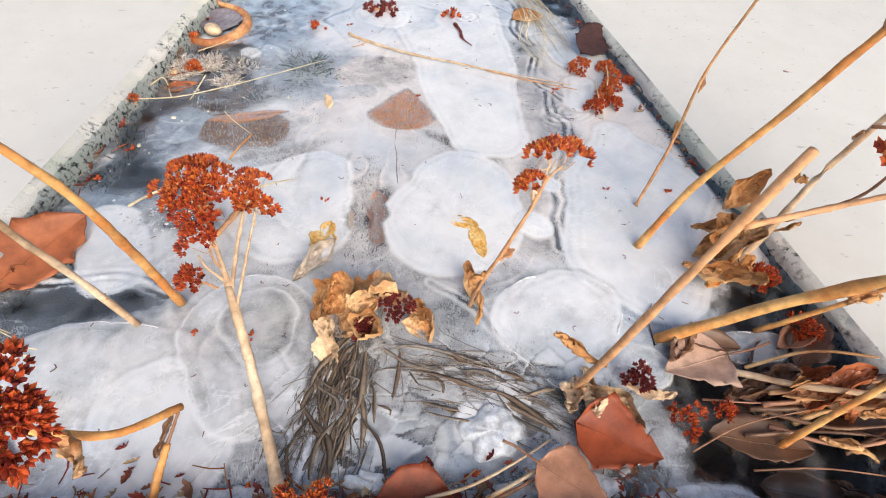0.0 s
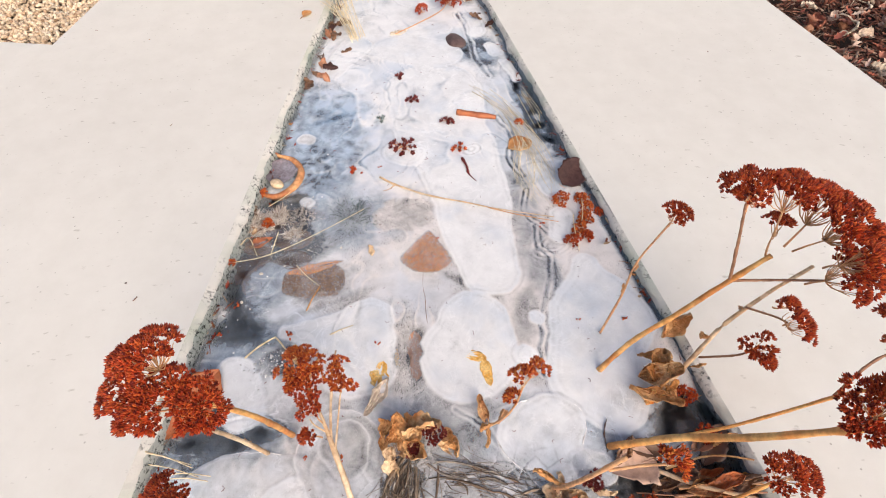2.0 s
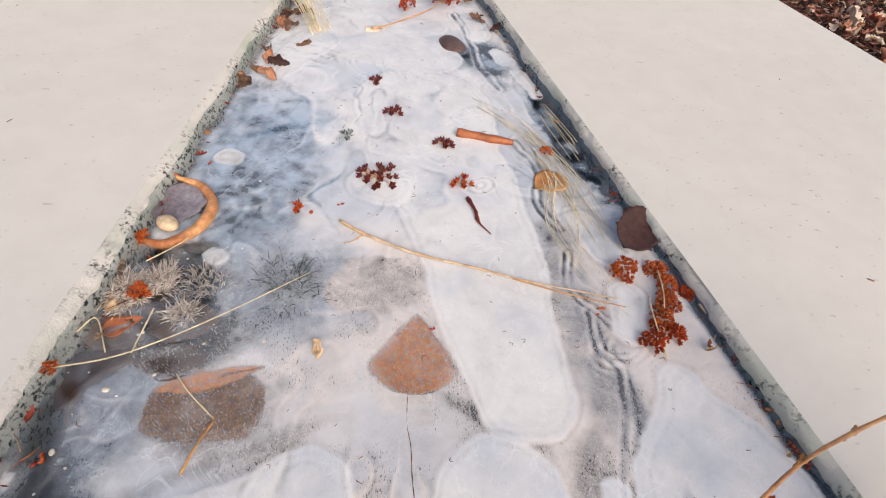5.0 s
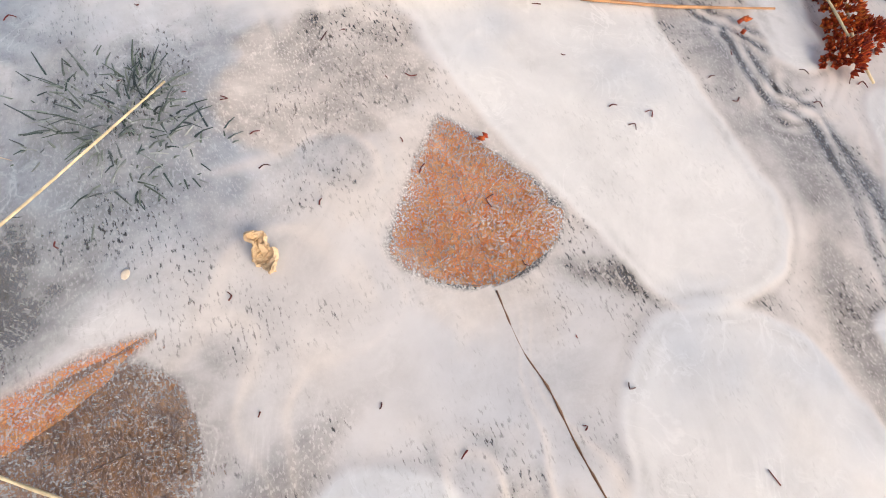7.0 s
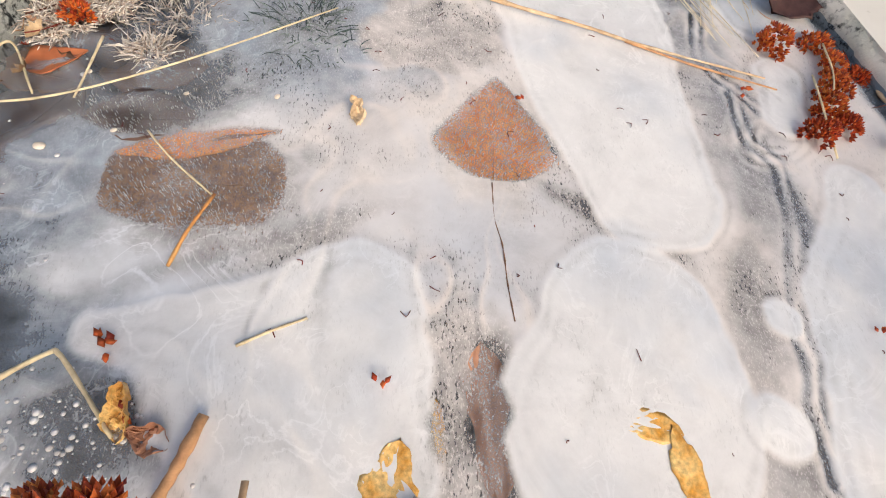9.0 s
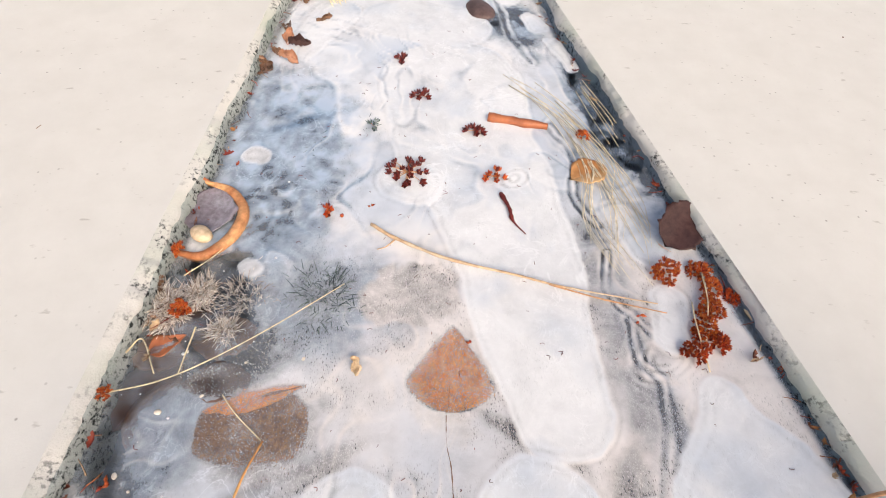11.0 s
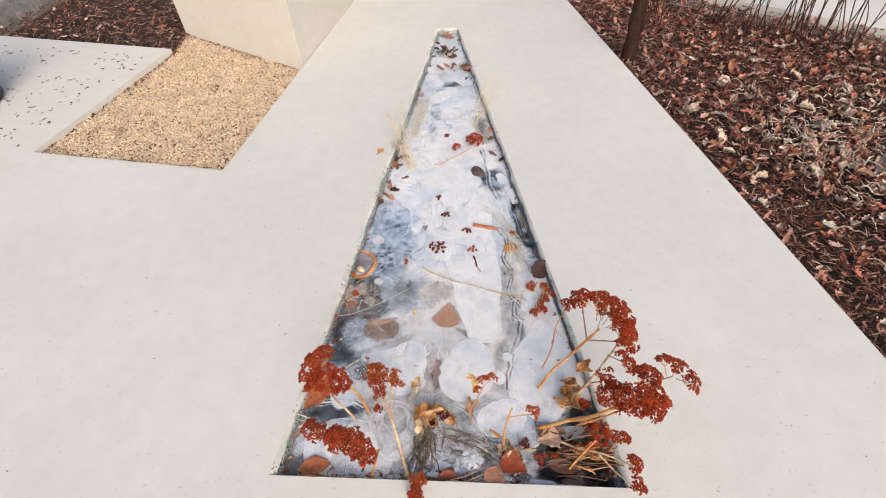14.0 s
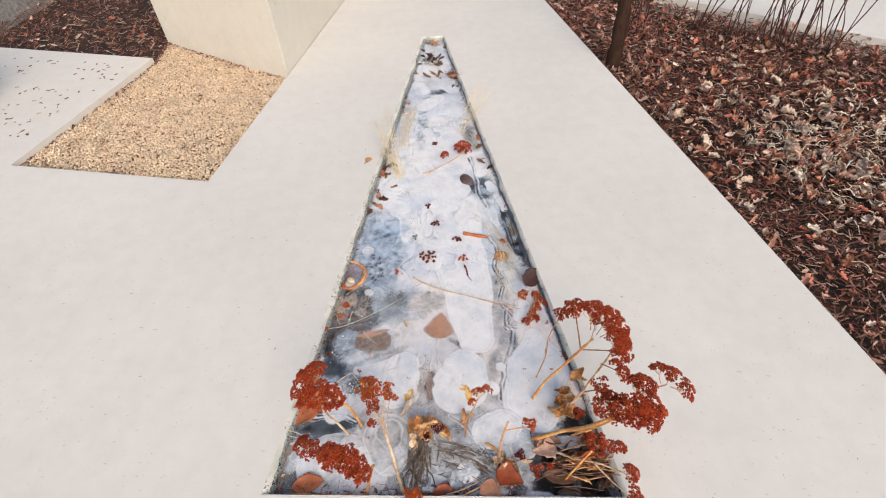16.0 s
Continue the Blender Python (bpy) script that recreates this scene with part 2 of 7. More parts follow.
    wisp = math_node("MULTIPLY", math_node("SUBTRACT", wisps.outputs["Fac"], 0.5), math_node("MULTIPLY", half, 1.6))
    fac = math_node("ADD", fac, wisp, True)
    tone = ramp(nodes, [(0.3, (0.80, 0.795, 0.805)), (0.7, (0.86, 0.855, 0.862))])
    links.new(patch.outputs["Fac"], tone.inputs["Fac"])
    warmed = mixed(nodes, links, "MULTIPLY", att["warm"], tone.outputs["Color"], (0.96, 0.90, 0.86))
    col = mixed(nodes, links, "MIX", att["blue"], warmed, (0.29, 0.41, 0.57))
    links.new(col, bsdf.inputs["Base Color"])
    bsdf.inputs["Roughness"].default_value = 0.24
    bsdf.inputs["Specular IOR Level"].default_value = 0.5
    bsdf.inputs["Coat Weight"].default_value = 0.6
    bsdf.inputs["Coat Roughness"].default_value = 0.10
    bsdf.inputs["Coat IOR"].default_value = 1.31
    bumped(nodes, links, bsdf, wisps.outputs["Fac"], 0.08, 0.0004)
    clear = nodes.new("ShaderNodeBsdfTransparent")
    clear.inputs["Color"].default_value = (0.93, 0.945, 0.955, 1)
    gloss = nodes.new("ShaderNodeBsdfGlossy")
    gloss.inputs["Roughness"].default_value = 0.12
    fres = nodes.new("ShaderNodeFresnel")
    fres.inputs["IOR"].default_value = 1.31
    wet = nodes.new("ShaderNodeMixShader")
    links.new(fres.outputs[0], wet.inputs[0])
    links.new(clear.outputs[0], wet.inputs[1])
    links.new(gloss.outputs[0], wet.inputs[2])
    mix = nodes.new("ShaderNodeMixShader")
    links.new(fac, mix.inputs[0])
    links.new(wet.outputs[0], mix.inputs[1])
    links.new(bsdf.outputs[0], mix.inputs[2])
    links.new(mix.outputs[0], out.inputs["Surface"])
    return mat


ICE_MAT = ice_material()
FROSTY = varied("frost_white", [(0.78, 0.78, 0.8), (0.86, 0.86, 0.87)], 90, 0.4, 0.3, 0.0006, "noise")
NEEDLE = varied("air_thread", [(0.82, 0.79, 0.77), (0.90, 0.88, 0.86), (0.86, 0.83, 0.81)], 300, 0.5, 0.1, 0.0002)
SILT = varied("dark_silt", [(0.035, 0.043, 0.058), (0.065, 0.07, 0.082), (0.085, 0.072, 0.064), (0.04, 0.042, 0.052)], 60, 0.6, 0.8, 0.004, "noise")
SOIL = varied("dark_soil", [(0.03, 0.022, 0.018), (0.07, 0.05, 0.04)], 50, 0.9, 0.8, 0.004, "noise")
GRAVEL = varied("tan_gravel", [(0.72, 0.56, 0.40), (0.64, 0.48, 0.33), (0.84, 0.73, 0.59), (0.44, 0.28, 0.17), (0.77, 0.61, 0.44), (0.70, 0.52, 0.36), (0.80, 0.66, 0.50)], 160, 0.7, 0.3, 0.0006)
CHIPS = varied("shredded_bark", [(0.075, 0.030, 0.021), (0.22, 0.080, 0.054), (0.32, 0.145, 0.10), (0.10, 0.040, 0.030), (0.56, 0.40, 0.30), (0.17, 0.060, 0.044)], 220, 0.75, 0.5, 0.001, stretch=(1, 4, 1))
LITTER = varied("leaf_litter", [(0.40, 0.12, 0.08), (0.54, 0.29, 0.20), (0.20, 0.075, 0.055), (0.74, 0.60, 0.50), (0.34, 0.105, 0.075), (0.66, 0.52, 0.43), (0.46, 0.14, 0.085), (0.14, 0.055, 0.042), (0.28, 0.11, 0.08)], 60, 0.6, 0.4, 0.0008)
PALE_LITTER = varied("pale_dry_leaf", [(0.74, 0.64, 0.53), (0.56, 0.42, 0.33), (0.40, 0.14, 0.085), (0.72, 0.60, 0.49), (0.32, 0.11, 0.07), (0.66, 0.54, 0.45), (0.46, 0.22, 0.13)], 90, 0.65, 0.5, 0.0008, "object")
BLOOM = varied("rust_red_seedhead", [(0.38, 0.045, 0.012), (0.50, 0.075, 0.018), (0.20, 0.022, 0.012), (0.60, 0.13, 0.03), (0.46, 0.055, 0.016), (0.14, 0.016, 0.012)], 400, 0.6, 0.3, 0.0003)
BLOOM_ORANGE = varied("orange_seedhead", [(0.62, 0.14, 0.025), (0.42, 0.058, 0.018), (0.72, 0.25, 0.055), (0.28, 0.034, 0.016), (0.56, 0.10, 0.020), (0.18, 0.021, 0.013)], 400, 0.6, 0.3, 0.0003)
MAROON = varied("maroon_seedhead", [(0.13, 0.018, 0.02), (0.2, 0.03, 0.022), (0.07, 0.015, 0.018)], 400, 0.55, 0.3, 0.0003)
STALK = varied("tan_dry_stalk", [(0.76, 0.39, 0.12), (0.82, 0.48, 0.18), (0.64, 0.26, 0.075), (0.48, 0.17, 0.055)], 130, 0.55, 0.4, 0.0005, "noise", stretch=(1, 1, 1))
STALK_PALE = varied("pale_dry_stalk", [(0.72, 0.54, 0.35), (0.60, 0.40, 0.24), (0.78, 0.62, 0.44), (0.42, 0.26, 0.15)], 130, 0.55, 0.4, 0.0005, "noise")
STALK_RED = varied("reddish_dry_stalk", [(0.58, 0.28, 0.13), (0.66, 0.37, 0.19), (0.42, 0.17, 0.09)], 130, 0.55, 0.4, 0.0005, "noise")
PEDICEL = varied("brown_pedicel", [(0.28, 0.13, 0.08), (0.4, 0.22, 0.13)], 130, 0.6, 0.3, 0.0004, "noise")
STRAW = varied("yellow_straw", [(0.72, 0.58, 0.34), (0.80, 0.69, 0.47), (0.62, 0.46, 0.25)], 130, 0.55, 0.3, 0.0004)
PALE_STRAW = varied("pale_straw", [(0.80, 0.70, 0.50), (0.84, 0.76, 0.60), (0.74, 0.60, 0.38)], 130, 0.55, 0.3, 0.0004)
WITHERED = varied("withered_tan_leaf", [(0.62, 0.34, 0.12), (0.50, 0.21, 0.065), (0.70, 0.47, 0.24), (0.36, 0.13, 0.045)], 70, 0.6, 0.6, 0.001, "noise")
DEEP_RUST = varied("deep_rust_leaf", [(0.24, 0.045, 0.018), (0.31, 0.068, 0.024), (0.16, 0.03, 0.014)], 90, 0.45, 0.4, 0.0008, "noise", spec=0.3)
GOLDEN = varied("golden_papery_leaf", [(0.56, 0.30, 0.10), (0.44, 0.17, 0.05), (0.66, 0.45, 0.25), (0.26, 0.095, 0.035)], 240, 0.45, 0.6, 0.0008, "noise", spec=0.5)
SODDEN = varied("sodden_leaf", [(0.085, 0.045, 0.03), (0.13, 0.066, 0.042), (0.055, 0.033, 0.026)], 90, 0.3, 0.5, 0.001, "noise", spec=0.6)
RUST_LEAF = varied("rust_orange_leaf", [(0.38, 0.10, 0.038), (0.48, 0.155, 0.06), (0.27, 0.065, 0.03)], 60, 0.4, 0.4, 0.0008, "noise", spec=0.5)
SPECKLED = varied("speckled_orange_leaf", [(0.95, 0.36, 0.09), (0.92, 0.28, 0.05), (0.95, 0.46, 0.15), (0.80, 0.22, 0.04)], 1100, 0.5, 0.5, 0.0005, "noise", fine=4.0, deep=0.25)
BROWN_GRAIN = varied("grainy_brown_leaf", [(0.36, 0.21, 0.13), (0.28, 0.16, 0.11), (0.50, 0.26, 0.12), (0.22, 0.135, 0.10)], 1100, 0.5, 0.7, 0.0006, "noise", fine=4.0, stretch=(1, 0.3, 1))
BRICK_LEAF = varied("copper_leaf", [(0.42, 0.17, 0.09), (0.50, 0.25, 0.15), (0.34, 0.11, 0.06)], 80, 0.45, 0.5, 0.0008, "noise", spec=0.5)
BROWN_LEAF = varied("dark_brown_leaf", [(0.15, 0.08, 0.05), (0.22, 0.115, 0.065), (0.10, 0.055, 0.04)], 70, 0.4, 0.5, 0.001, "noise", spec=0.5)
PINK_LEAF = varied("pinkish_tan_leaf", [(0.55, 0.33, 0.24), (0.62, 0.42, 0.32), (0.5, 0.26, 0.17)], 80, 0.45, 0.5, 0.0008, "noise", spec=0.4)
STONE = varied("grey_stone", [(0.30, 0.28, 0.27), (0.38, 0.35, 0.33), (0.25, 0.24, 0.24)], 90, 0.7, 0.4, 0.001, "noise")
DARK_STONE = varied("dark_brown_stone", [(0.09, 0.055, 0.05), (0.13, 0.085, 0.08), (0.07, 0.045, 0.045)], 90, 0.45, 0.3, 0.001, "noise")
MOSS = varied("blue_green_moss", [(0.05, 0.08, 0.085), (0.10, 0.14, 0.12), (0.42, 0.47, 0.5), (0.035, 0.055, 0.07), (0.2, 0.25, 0.24)], 200, 0.8, 0.3, 0.0004)
PALE_MOSS = varied("bleached_moss", [(0.74, 0.67, 0.60), (0.56, 0.46, 0.38), (0.84, 0.80, 0.77), (0.22, 0.14, 0.10), (0.78, 0.74, 0.70)], 200, 0.8, 0.3, 0.0004)
PALE_GREY = varied("grey_tan_leaf", [(0.55, 0.45, 0.37), (0.66, 0.57, 0.48), (0.42, 0.32, 0.24)], 140, 0.6, 0.6, 0.0008, "noise")
SNOWICE = varied("white_ice", [(0.80, 0.81, 0.83), (0.70, 0.73, 0.78), (0.88, 0.88, 0.89)], 220, 0.3, 0.4, 0.0008, "noise", spec=0.5)
RIMBITS = varied("rusty_crumbs", [(0.20, 0.03, 0.02), (0.34, 0.06, 0.025), (0.10, 0.035, 0.025), (0.42, 0.20, 0.08), (0.14, 0.025, 0.02), (0.5, 0.36, 0.22)], 260, 0.6, 0.4, 0.0005)
BUFF = varied("buff_dead_grass", [(0.62, 0.50, 0.36), (0.74, 0.66, 0.54), (0.46, 0.33, 0.22), (0.58, 0.53, 0.45)], 120, 0.65, 0.3, 0.0005)
HOLLOW = varied("frosted_hollow", [(0.30, 0.28, 0.33), (0.22, 0.19, 0.22), (0.42, 0.42, 0.48)], 160, 0.5, 0.4, 0.0006, "noise")
SAND = varied("gravel_dust", [(0.13, 0.085, 0.05), (0.20, 0.14, 0.09)], 90, 0.9, 0.6, 0.003, "noise")
AMBER = varied("amber_leaf", [(0.86, 0.50, 0.09), (0.70, 0.32, 0.04), (0.90, 0.64, 0.26), (0.42, 0.15, 0.03)], 420, 0.35, 0.5, 0.0006, "noise", spec=0.5)
DARK_LEAF = varied("purple_brown_leaf", [(0.050, 0.024, 0.024), (0.075, 0.036, 0.032), (0.035, 0.018, 0.020)], 140, 0.5, 0.4, 0.0006, "noise", spec=0.25)
GREY_GRASS = varied("grey_matted_grass", [(0.17, 0.12, 0.085), (0.29, 0.22, 0.16), (0.06, 0.045, 0.036), (0.46, 0.41, 0.36), (0.11, 0.075, 0.055)], 200, 0.6, 0.3, 0.0004)
NUTTAN = varied("tan_husk", [(0.6, 0.42, 0.25), (0.7, 0.55, 0.38), (0.45, 0.25, 0.12)], 120, 0.6, 0.4, 0.0006, "noise")
PEBBLE = varied("cream_pebble", [(0.75, 0.66, 0.54), (0.82, 0.76, 0.68)], 120, 0.5, 0.2, 0.0004, "noise")
BARK = varied("dark_bark", [(0.022, 0.013, 0.010), (0.045, 0.025, 0.018), (0.016, 0.010, 0.009)], 90, 0.9, 0.9, 0.003, "noise", stretch=(1, 1, 0.25), spec=0.08)
TWIG = varied("red_brown_twig", [(0.06, 0.022, 0.018), (0.11, 0.038, 0.026), (0.045, 0.02, 0.018)], 120, 0.7, 0.4, 0.0006, "object")
DARKMETAL = varied("dark_planter", [(0.03, 0.03, 0.033), (0.045, 0.045, 0.05)], 60, 0.5, 0.2, 0.0005, "noise")
GREYSTEP = varied("grey_step_stone", [(0.32, 0.31, 0.30), (0.40, 0.39, 0.38)], 60, 0.8, 0.4, 0.001, "noise")


# ---- the setting ----
def left_edge(y):
    return -0.3 + 0.0964 * y


def right_edge(y):
    return 0.3 - 0.184 * y


LONG = 1.85
CH = [(left_edge(0), 0.0), (right_edge(0), 0.0), (right_edge(LONG), LONG), (left_edge(LONG), LONG)]


def grow(poly, by):
    """A convex counter-clockwise polygon with its sides moved outward."""
    n, lines = len(poly), []
    for i in range(n):
        a, b = np.array(poly[i]), np.array(poly[(i + 1) % n])
        d = (b - a) / np.linalg.norm(b - a)
        lines.append((a + (by[i] if isinstance(by, tuple) else by) * np.array([d[1], -d[0]]), d))
    out = []
    for i in range(n):
        (p, d), (q, e) = lines[i - 1], lines[i]
        s = np.linalg.solve(np.array([d, -e]).T, q - p)[0]
        out.append(tuple(p + s * d))
    return out


def slab(name, outer, holes, top, depth, mat):
    """A flat slab with openings right through it; its sides go down from the top."""
    bm = bmesh.new()
    edges = []
    for loop in [outer, *holes]:
        vs = [bm.verts.new((x, y, top)) for x, y in loop]
        edges += [bm.edges.new((vs[i], vs[(i + 1) % len(vs)])) for i in range(len(vs))]
    bmesh.ops.triangle_fill(bm, use_beauty=True, use_dissolve=False, edges=edges)
    for f in bm.faces:
        if f.normal.z < 0:
            f.normal_flip()
    rim = [e for e in bm.edges if len(e.link_faces) == 1]
    low = bmesh.ops.extrude_edge_only(bm, edges=rim)
    for v in [g for g in low["geom"] if isinstance(g, bmesh.types.BMVert)]:
        v.co.z = top - depth
    bmesh.ops.recalc_face_normals(bm, faces=bm.faces)
    me = bpy.data.meshes.new(name)
    bm.to_mesh(me)
    bm.free()
    me.materials.append(mat)
    return new(name, me)


def slab_right(y):
    return 0.890 - 0.203 * y


def slab_left(y):
    return -0.815 + 0.12 * y


RIM = (0.0025, 0.006, 0.006, 0.010)
GRAVEL_BED = [(slab_left(0.868), 0.868), (slab_left(1.535), 1.535), (-1.277, 1.92), (-1.25, 1.717), (-1.382, 0.97)]
# the paving: the path, the pad beside the gravel, and the ground underfoot
paving = slab("pavement", [(-6.0, -4.0), (slab_right(-4.0), -4.0), (slab_right(5.0), 5.0), (slab_left(5.0), 5.0), (slab_left(1.535), 1.535), (slab_left(0.868), 0.868), (-1.382, 0.97), (-1.25, 1.717), (-2.30, 1.93), (-6.0, 2.6)], [grow(CH, RIM)], 0.0, 0.14, CONCRETE)
tagged(paving, "pale smooth poured concrete paving with faint specks", "pavement", kind="structure")


def channel_rim():
    """The worn edge and inner faces of the channel, pitted and uneven."""
    outer, inner = grow(CH, RIM), CH
    loops = []
    for a0, a1, b0, b1 in [(outer[i], outer[(i + 1) % 4], inner[i], inner[(i + 1) % 4]) for i in range(4)]:
        size = np.linalg.norm(np.subtract(b1, b0))
        n = max(4, int(size / 0.004))
        for k in range(n):
            f = k / n
            loops.append((np.array(a0) * (1 - f) + np.array(a1) * f, np.array(b0) * (1 - f) + np.array(b1) * f))
    prof = [(0.0, 0.0), (0.3, -0.0012), (0.62, -0.003), (0.88, -0.0055), (1.0, -0.010), (1.02, -0.016), (1.0, -0.022), (1.02, -0.03), (1.0, -0.06), (1.0, -0.11)]
    verts, faces = [], []
    m = len(prof)
    for p, q in loops:
        for k, (f, z) in enumerate(prof):
            c = p + (q - p) * f
            rough = 0.0 if k == 0 else 1.0
            s = fbm(c[0] * 1.0 + z, c[1] + z * 2, 0.013, 3) * 0.0045 * rough
            d = (q - p) / np.linalg.norm(q - p)
            c = c + d * (s + (0.004 * vnoise(c[0], c[1], 0.06, 9) if 0 < k < 9 else 0))
            verts.append((c[0], c[1], z + rough * 0.0025 * min(0.0, float(fbm(c[0], c[1], 0.009, 11)) * 2)))
    n = len(loops)
    SHADED_RUN = set(range(int(0.6 / 0.004), int(0.6 / 0.004) + int(LONG / 0.004)))
    for i in range(n):
        for k in range(m - 1):
            j = (i + 1) % n
            faces.append((i * m + k, i * m + k + 1, j * m + k + 1, j * m + k))
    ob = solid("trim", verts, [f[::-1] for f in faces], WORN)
    # the right face below its crest gets a darker colour for its shade and damp
    ob.data.materials.append(WET_SHADED)
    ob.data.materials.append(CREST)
    wet = [2 if (i % (m - 1)) < 3 else 1 if (i // (m - 1)) in SHADED_RUN and (i % (m - 1)) >= 4 else 2 if (i // (m - 1)) in SHADED_RUN else 0 for i in range(len(faces))]
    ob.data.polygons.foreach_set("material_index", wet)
    return ob


tagged(channel_rim(), "rough pitted concrete edge of the water channel", "channel edge", kind="structure")


# ---- ice ----
def rotated(x, y, cx, cy, rx, ry, turn):
    c, s = math.cos(radians(turn)), math.sin(radians(turn))
    u, v = x - cx, y - cy
    return np.sqrt(((c * u + s * v) / rx) ** 2 + ((-s * u + c * v) / ry) ** 2)


def pill(x, y, ax, ay, bx, by, ra, rb):
    """Signed distance to a rounded lobe that runs from a to b."""
    dx, dy = bx - ax, by - ay
    h = np.clip(((x - ax) * dx + (y - ay) * dy) / (dx * dx + dy * dy + 1e-12), 0, 1)
    return np.hypot(x - ax - h * dx, y - ay - h * dy) - (ra + (rb - ra) * h)


# milky lobes, each a blend of rounded runs: how milky, how bold the pale outline, how raised, then x, y to x, y and the two radii
LOBES = []


def lobe(milky, bold, lift, *runs):
    LOBES.append((runs, milky, bold, lift))


# the middle and the near end
lobe(0.95, 0.5, 0.6, (0.062, 0.33, 0.05, 0.41, 0.042, 0.052), (0.05, 0.45, 0.03, 0.56, 0.054, 0.068), (0.01, 0.6, 0, 0.72, 0.075, 0.085))
lobe(0.94, 0.5, 0.6, (0.034, 0.257, 0.028, 0.212, 0.04, 0.053), (0.055, 0.252, 0.056, 0.205, 0.02, 0.03), (0, 0.215, 0.01, 0.196, 0.027, 0.032))
lobe(0.92, 0.6, 0.6, (-0.088, 0.262, -0.09, 0.205, 0.031, 0.038), (-0.185, 0.248, -0.11, 0.252, 0.01, 0.022), (-0.135, 0.222, -0.11, 0.2, 0.028, 0.03))
lobe(0.96, 0.6, 0.8, (0.188, 0.335, 0.186, 0.27, 0.017, 0.045), (0.18, 0.25, 0.172, 0.19, 0.055, 0.057), (0.215, 0.245, 0.205, 0.29, 0.03, 0.024), (0.17, 0.165, 0.178, 0.15, 0.04, 0.03))
lobe(0.84, 1, 1, (-0.215, 0.062, -0.16, 0.055, 0.054, 0.057))
lobe(0.95, 0.6, 0.8, (-0.146, 0.052, -0.13, 0.03, 0.038, 0.03))
lobe(0.82, 1, 0.9, (-0.108, 0.108, -0.1, 0.07, 0.045, 0.034))
lobe(0.66, 0.8, 0.7, (-0.104, 0.116, -0.1, 0.104, 0.026, 0.02))
lobe(0.94, 0.8, 0.9, (-0.233, 0.195, -0.215, 0.16, 0.025, 0.026))
lobe(0.90, 1, 1, (0.085, 0.118, 0.112, 0.134, 0.033, 0.03), (0.106, 0.095, 0.1, 0.086, 0.025, 0.02))
lobe(0.88, 0.9, 0.8, (0.136, 0.086, 0.146, 0.084, 0.019, 0.018))
lobe(0.96, 0.7, 1, (-0.022, 0.04, 0.006, 0.033, 0.017, 0.015))
lobe(0.96, 0.9, 1, (0.04, 0.043, 0.05, 0.041, 0.017, 0.015))
lobe(0.97, 0.6, 1, (0.072, 0.022, 0.088, 0.021, 0.01, 0.008))
lobe(0.94, 0.6, 1, (0.13, 0.006, 0.178, 0.005, 0.01, 0.009))
lobe(0.5, 1, 0.8, (0.214, 0.101, 0.24, 0.102, 0.013, 0.012))
lobe(0.97, 0.6, 1, (0.11, 0.255, 0.112, 0.253, 0.01, 0.01))
lobe(0.96, 0.6, 1, (0.094, 0.208, 0.098, 0.205, 0.0135, 0.0135))
lobe(0.94, 0.9, 0.8, (0.17, 0.42, 0.162, 0.384, 0.016, 0.015))
lobe(0.92, 0.9, 0.8, (0.152, 0.52, 0.172, 0.47, 0.014, 0.02))
lobe(0.93, 0.6, 0.7, (-0.052, 0.56, -0.044, 0.556, 0.031, 0.03))
lobe(0.74, 0.9, 0.5, (-0.208, 0.596, -0.2, 0.592, 0.012, 0.011))
lobe(0.72, 0.9, 0.5, (-0.19, 0.461, -0.187, 0.459, 0.01, 0.009))
# the far half
lobe(0.95, 0.7, 0.8, (-0.185, 0.78, -0.148, 0.872, 0.02, 0.034))
lobe(0.93, 0.4, 0.7, (-0.07, 0.86, 0.01, 0.84, 0.046, 0.05), (-0.03, 0.93, 0.02, 0.93, 0.03, 0.026))
lobe(0.88, 0.4, 0.7, (-0.155, 1.08, -0.14, 1.25, 0.024, 0.03))
lobe(0.97, 0.8, 0.9, (0.022, 1.275, -0.026, 1.268, 0.03, 0.022))
lobe(0.94, 0.7, 0.9, (-0.095, 1.31, -0.05, 1.365, 0.03, 0.026))
lobe(0.97, 0.7, 0.9, (-0.122, 1.47, -0.108, 1.415, 0.026, 0.03))
lobe(0.96, 0.7, 0.9, (-0.03, 1.47, 0.005, 1.42, 0.024, 0.026))
lobe(0.95, 0.6, 0.9, (-0.09, 1.61, -0.07, 1.56, 0.03, 0.03))
lobe(0.95, 0.6, 0.9, (-0.118, 1.75, -0.09, 1.7, 0.02, 0.026))
lobe(0.97, 0.8, 0.9, (0.086, 0.975, 0.092, 0.915, 0.02, 0.019))
lobe(0.98, 0.8, 0.9, (0.114, 0.862, 0.122, 0.84, 0.015, 0.016))
lobe(0.98, 0.8, 0.9, (0.134, 0.806, 0.15, 0.745, 0.011, 0.009))
lobe(0.97, 0.9, 0.9, (-0.03, 1.065, -0.01, 1.05, 0.036, 0.034), (-0.055, 1.08, -0.05, 1.11, 0.022, 0.02))
lobe(0.95, 0.8, 0.9, (-0.075, 1.145, -0.04, 1.15, 0.02, 0.022))
lobe(0.97, 0.8, 0.9, (0.01, 1.19, 0.044, 1.205, 0.013, 0.016))

# clearer or bluer places: x, y, radii, turn, milkiness, blueness, softness of the border
ZONES = []


def zone(*numbers):
    ZONES.append(numbers)


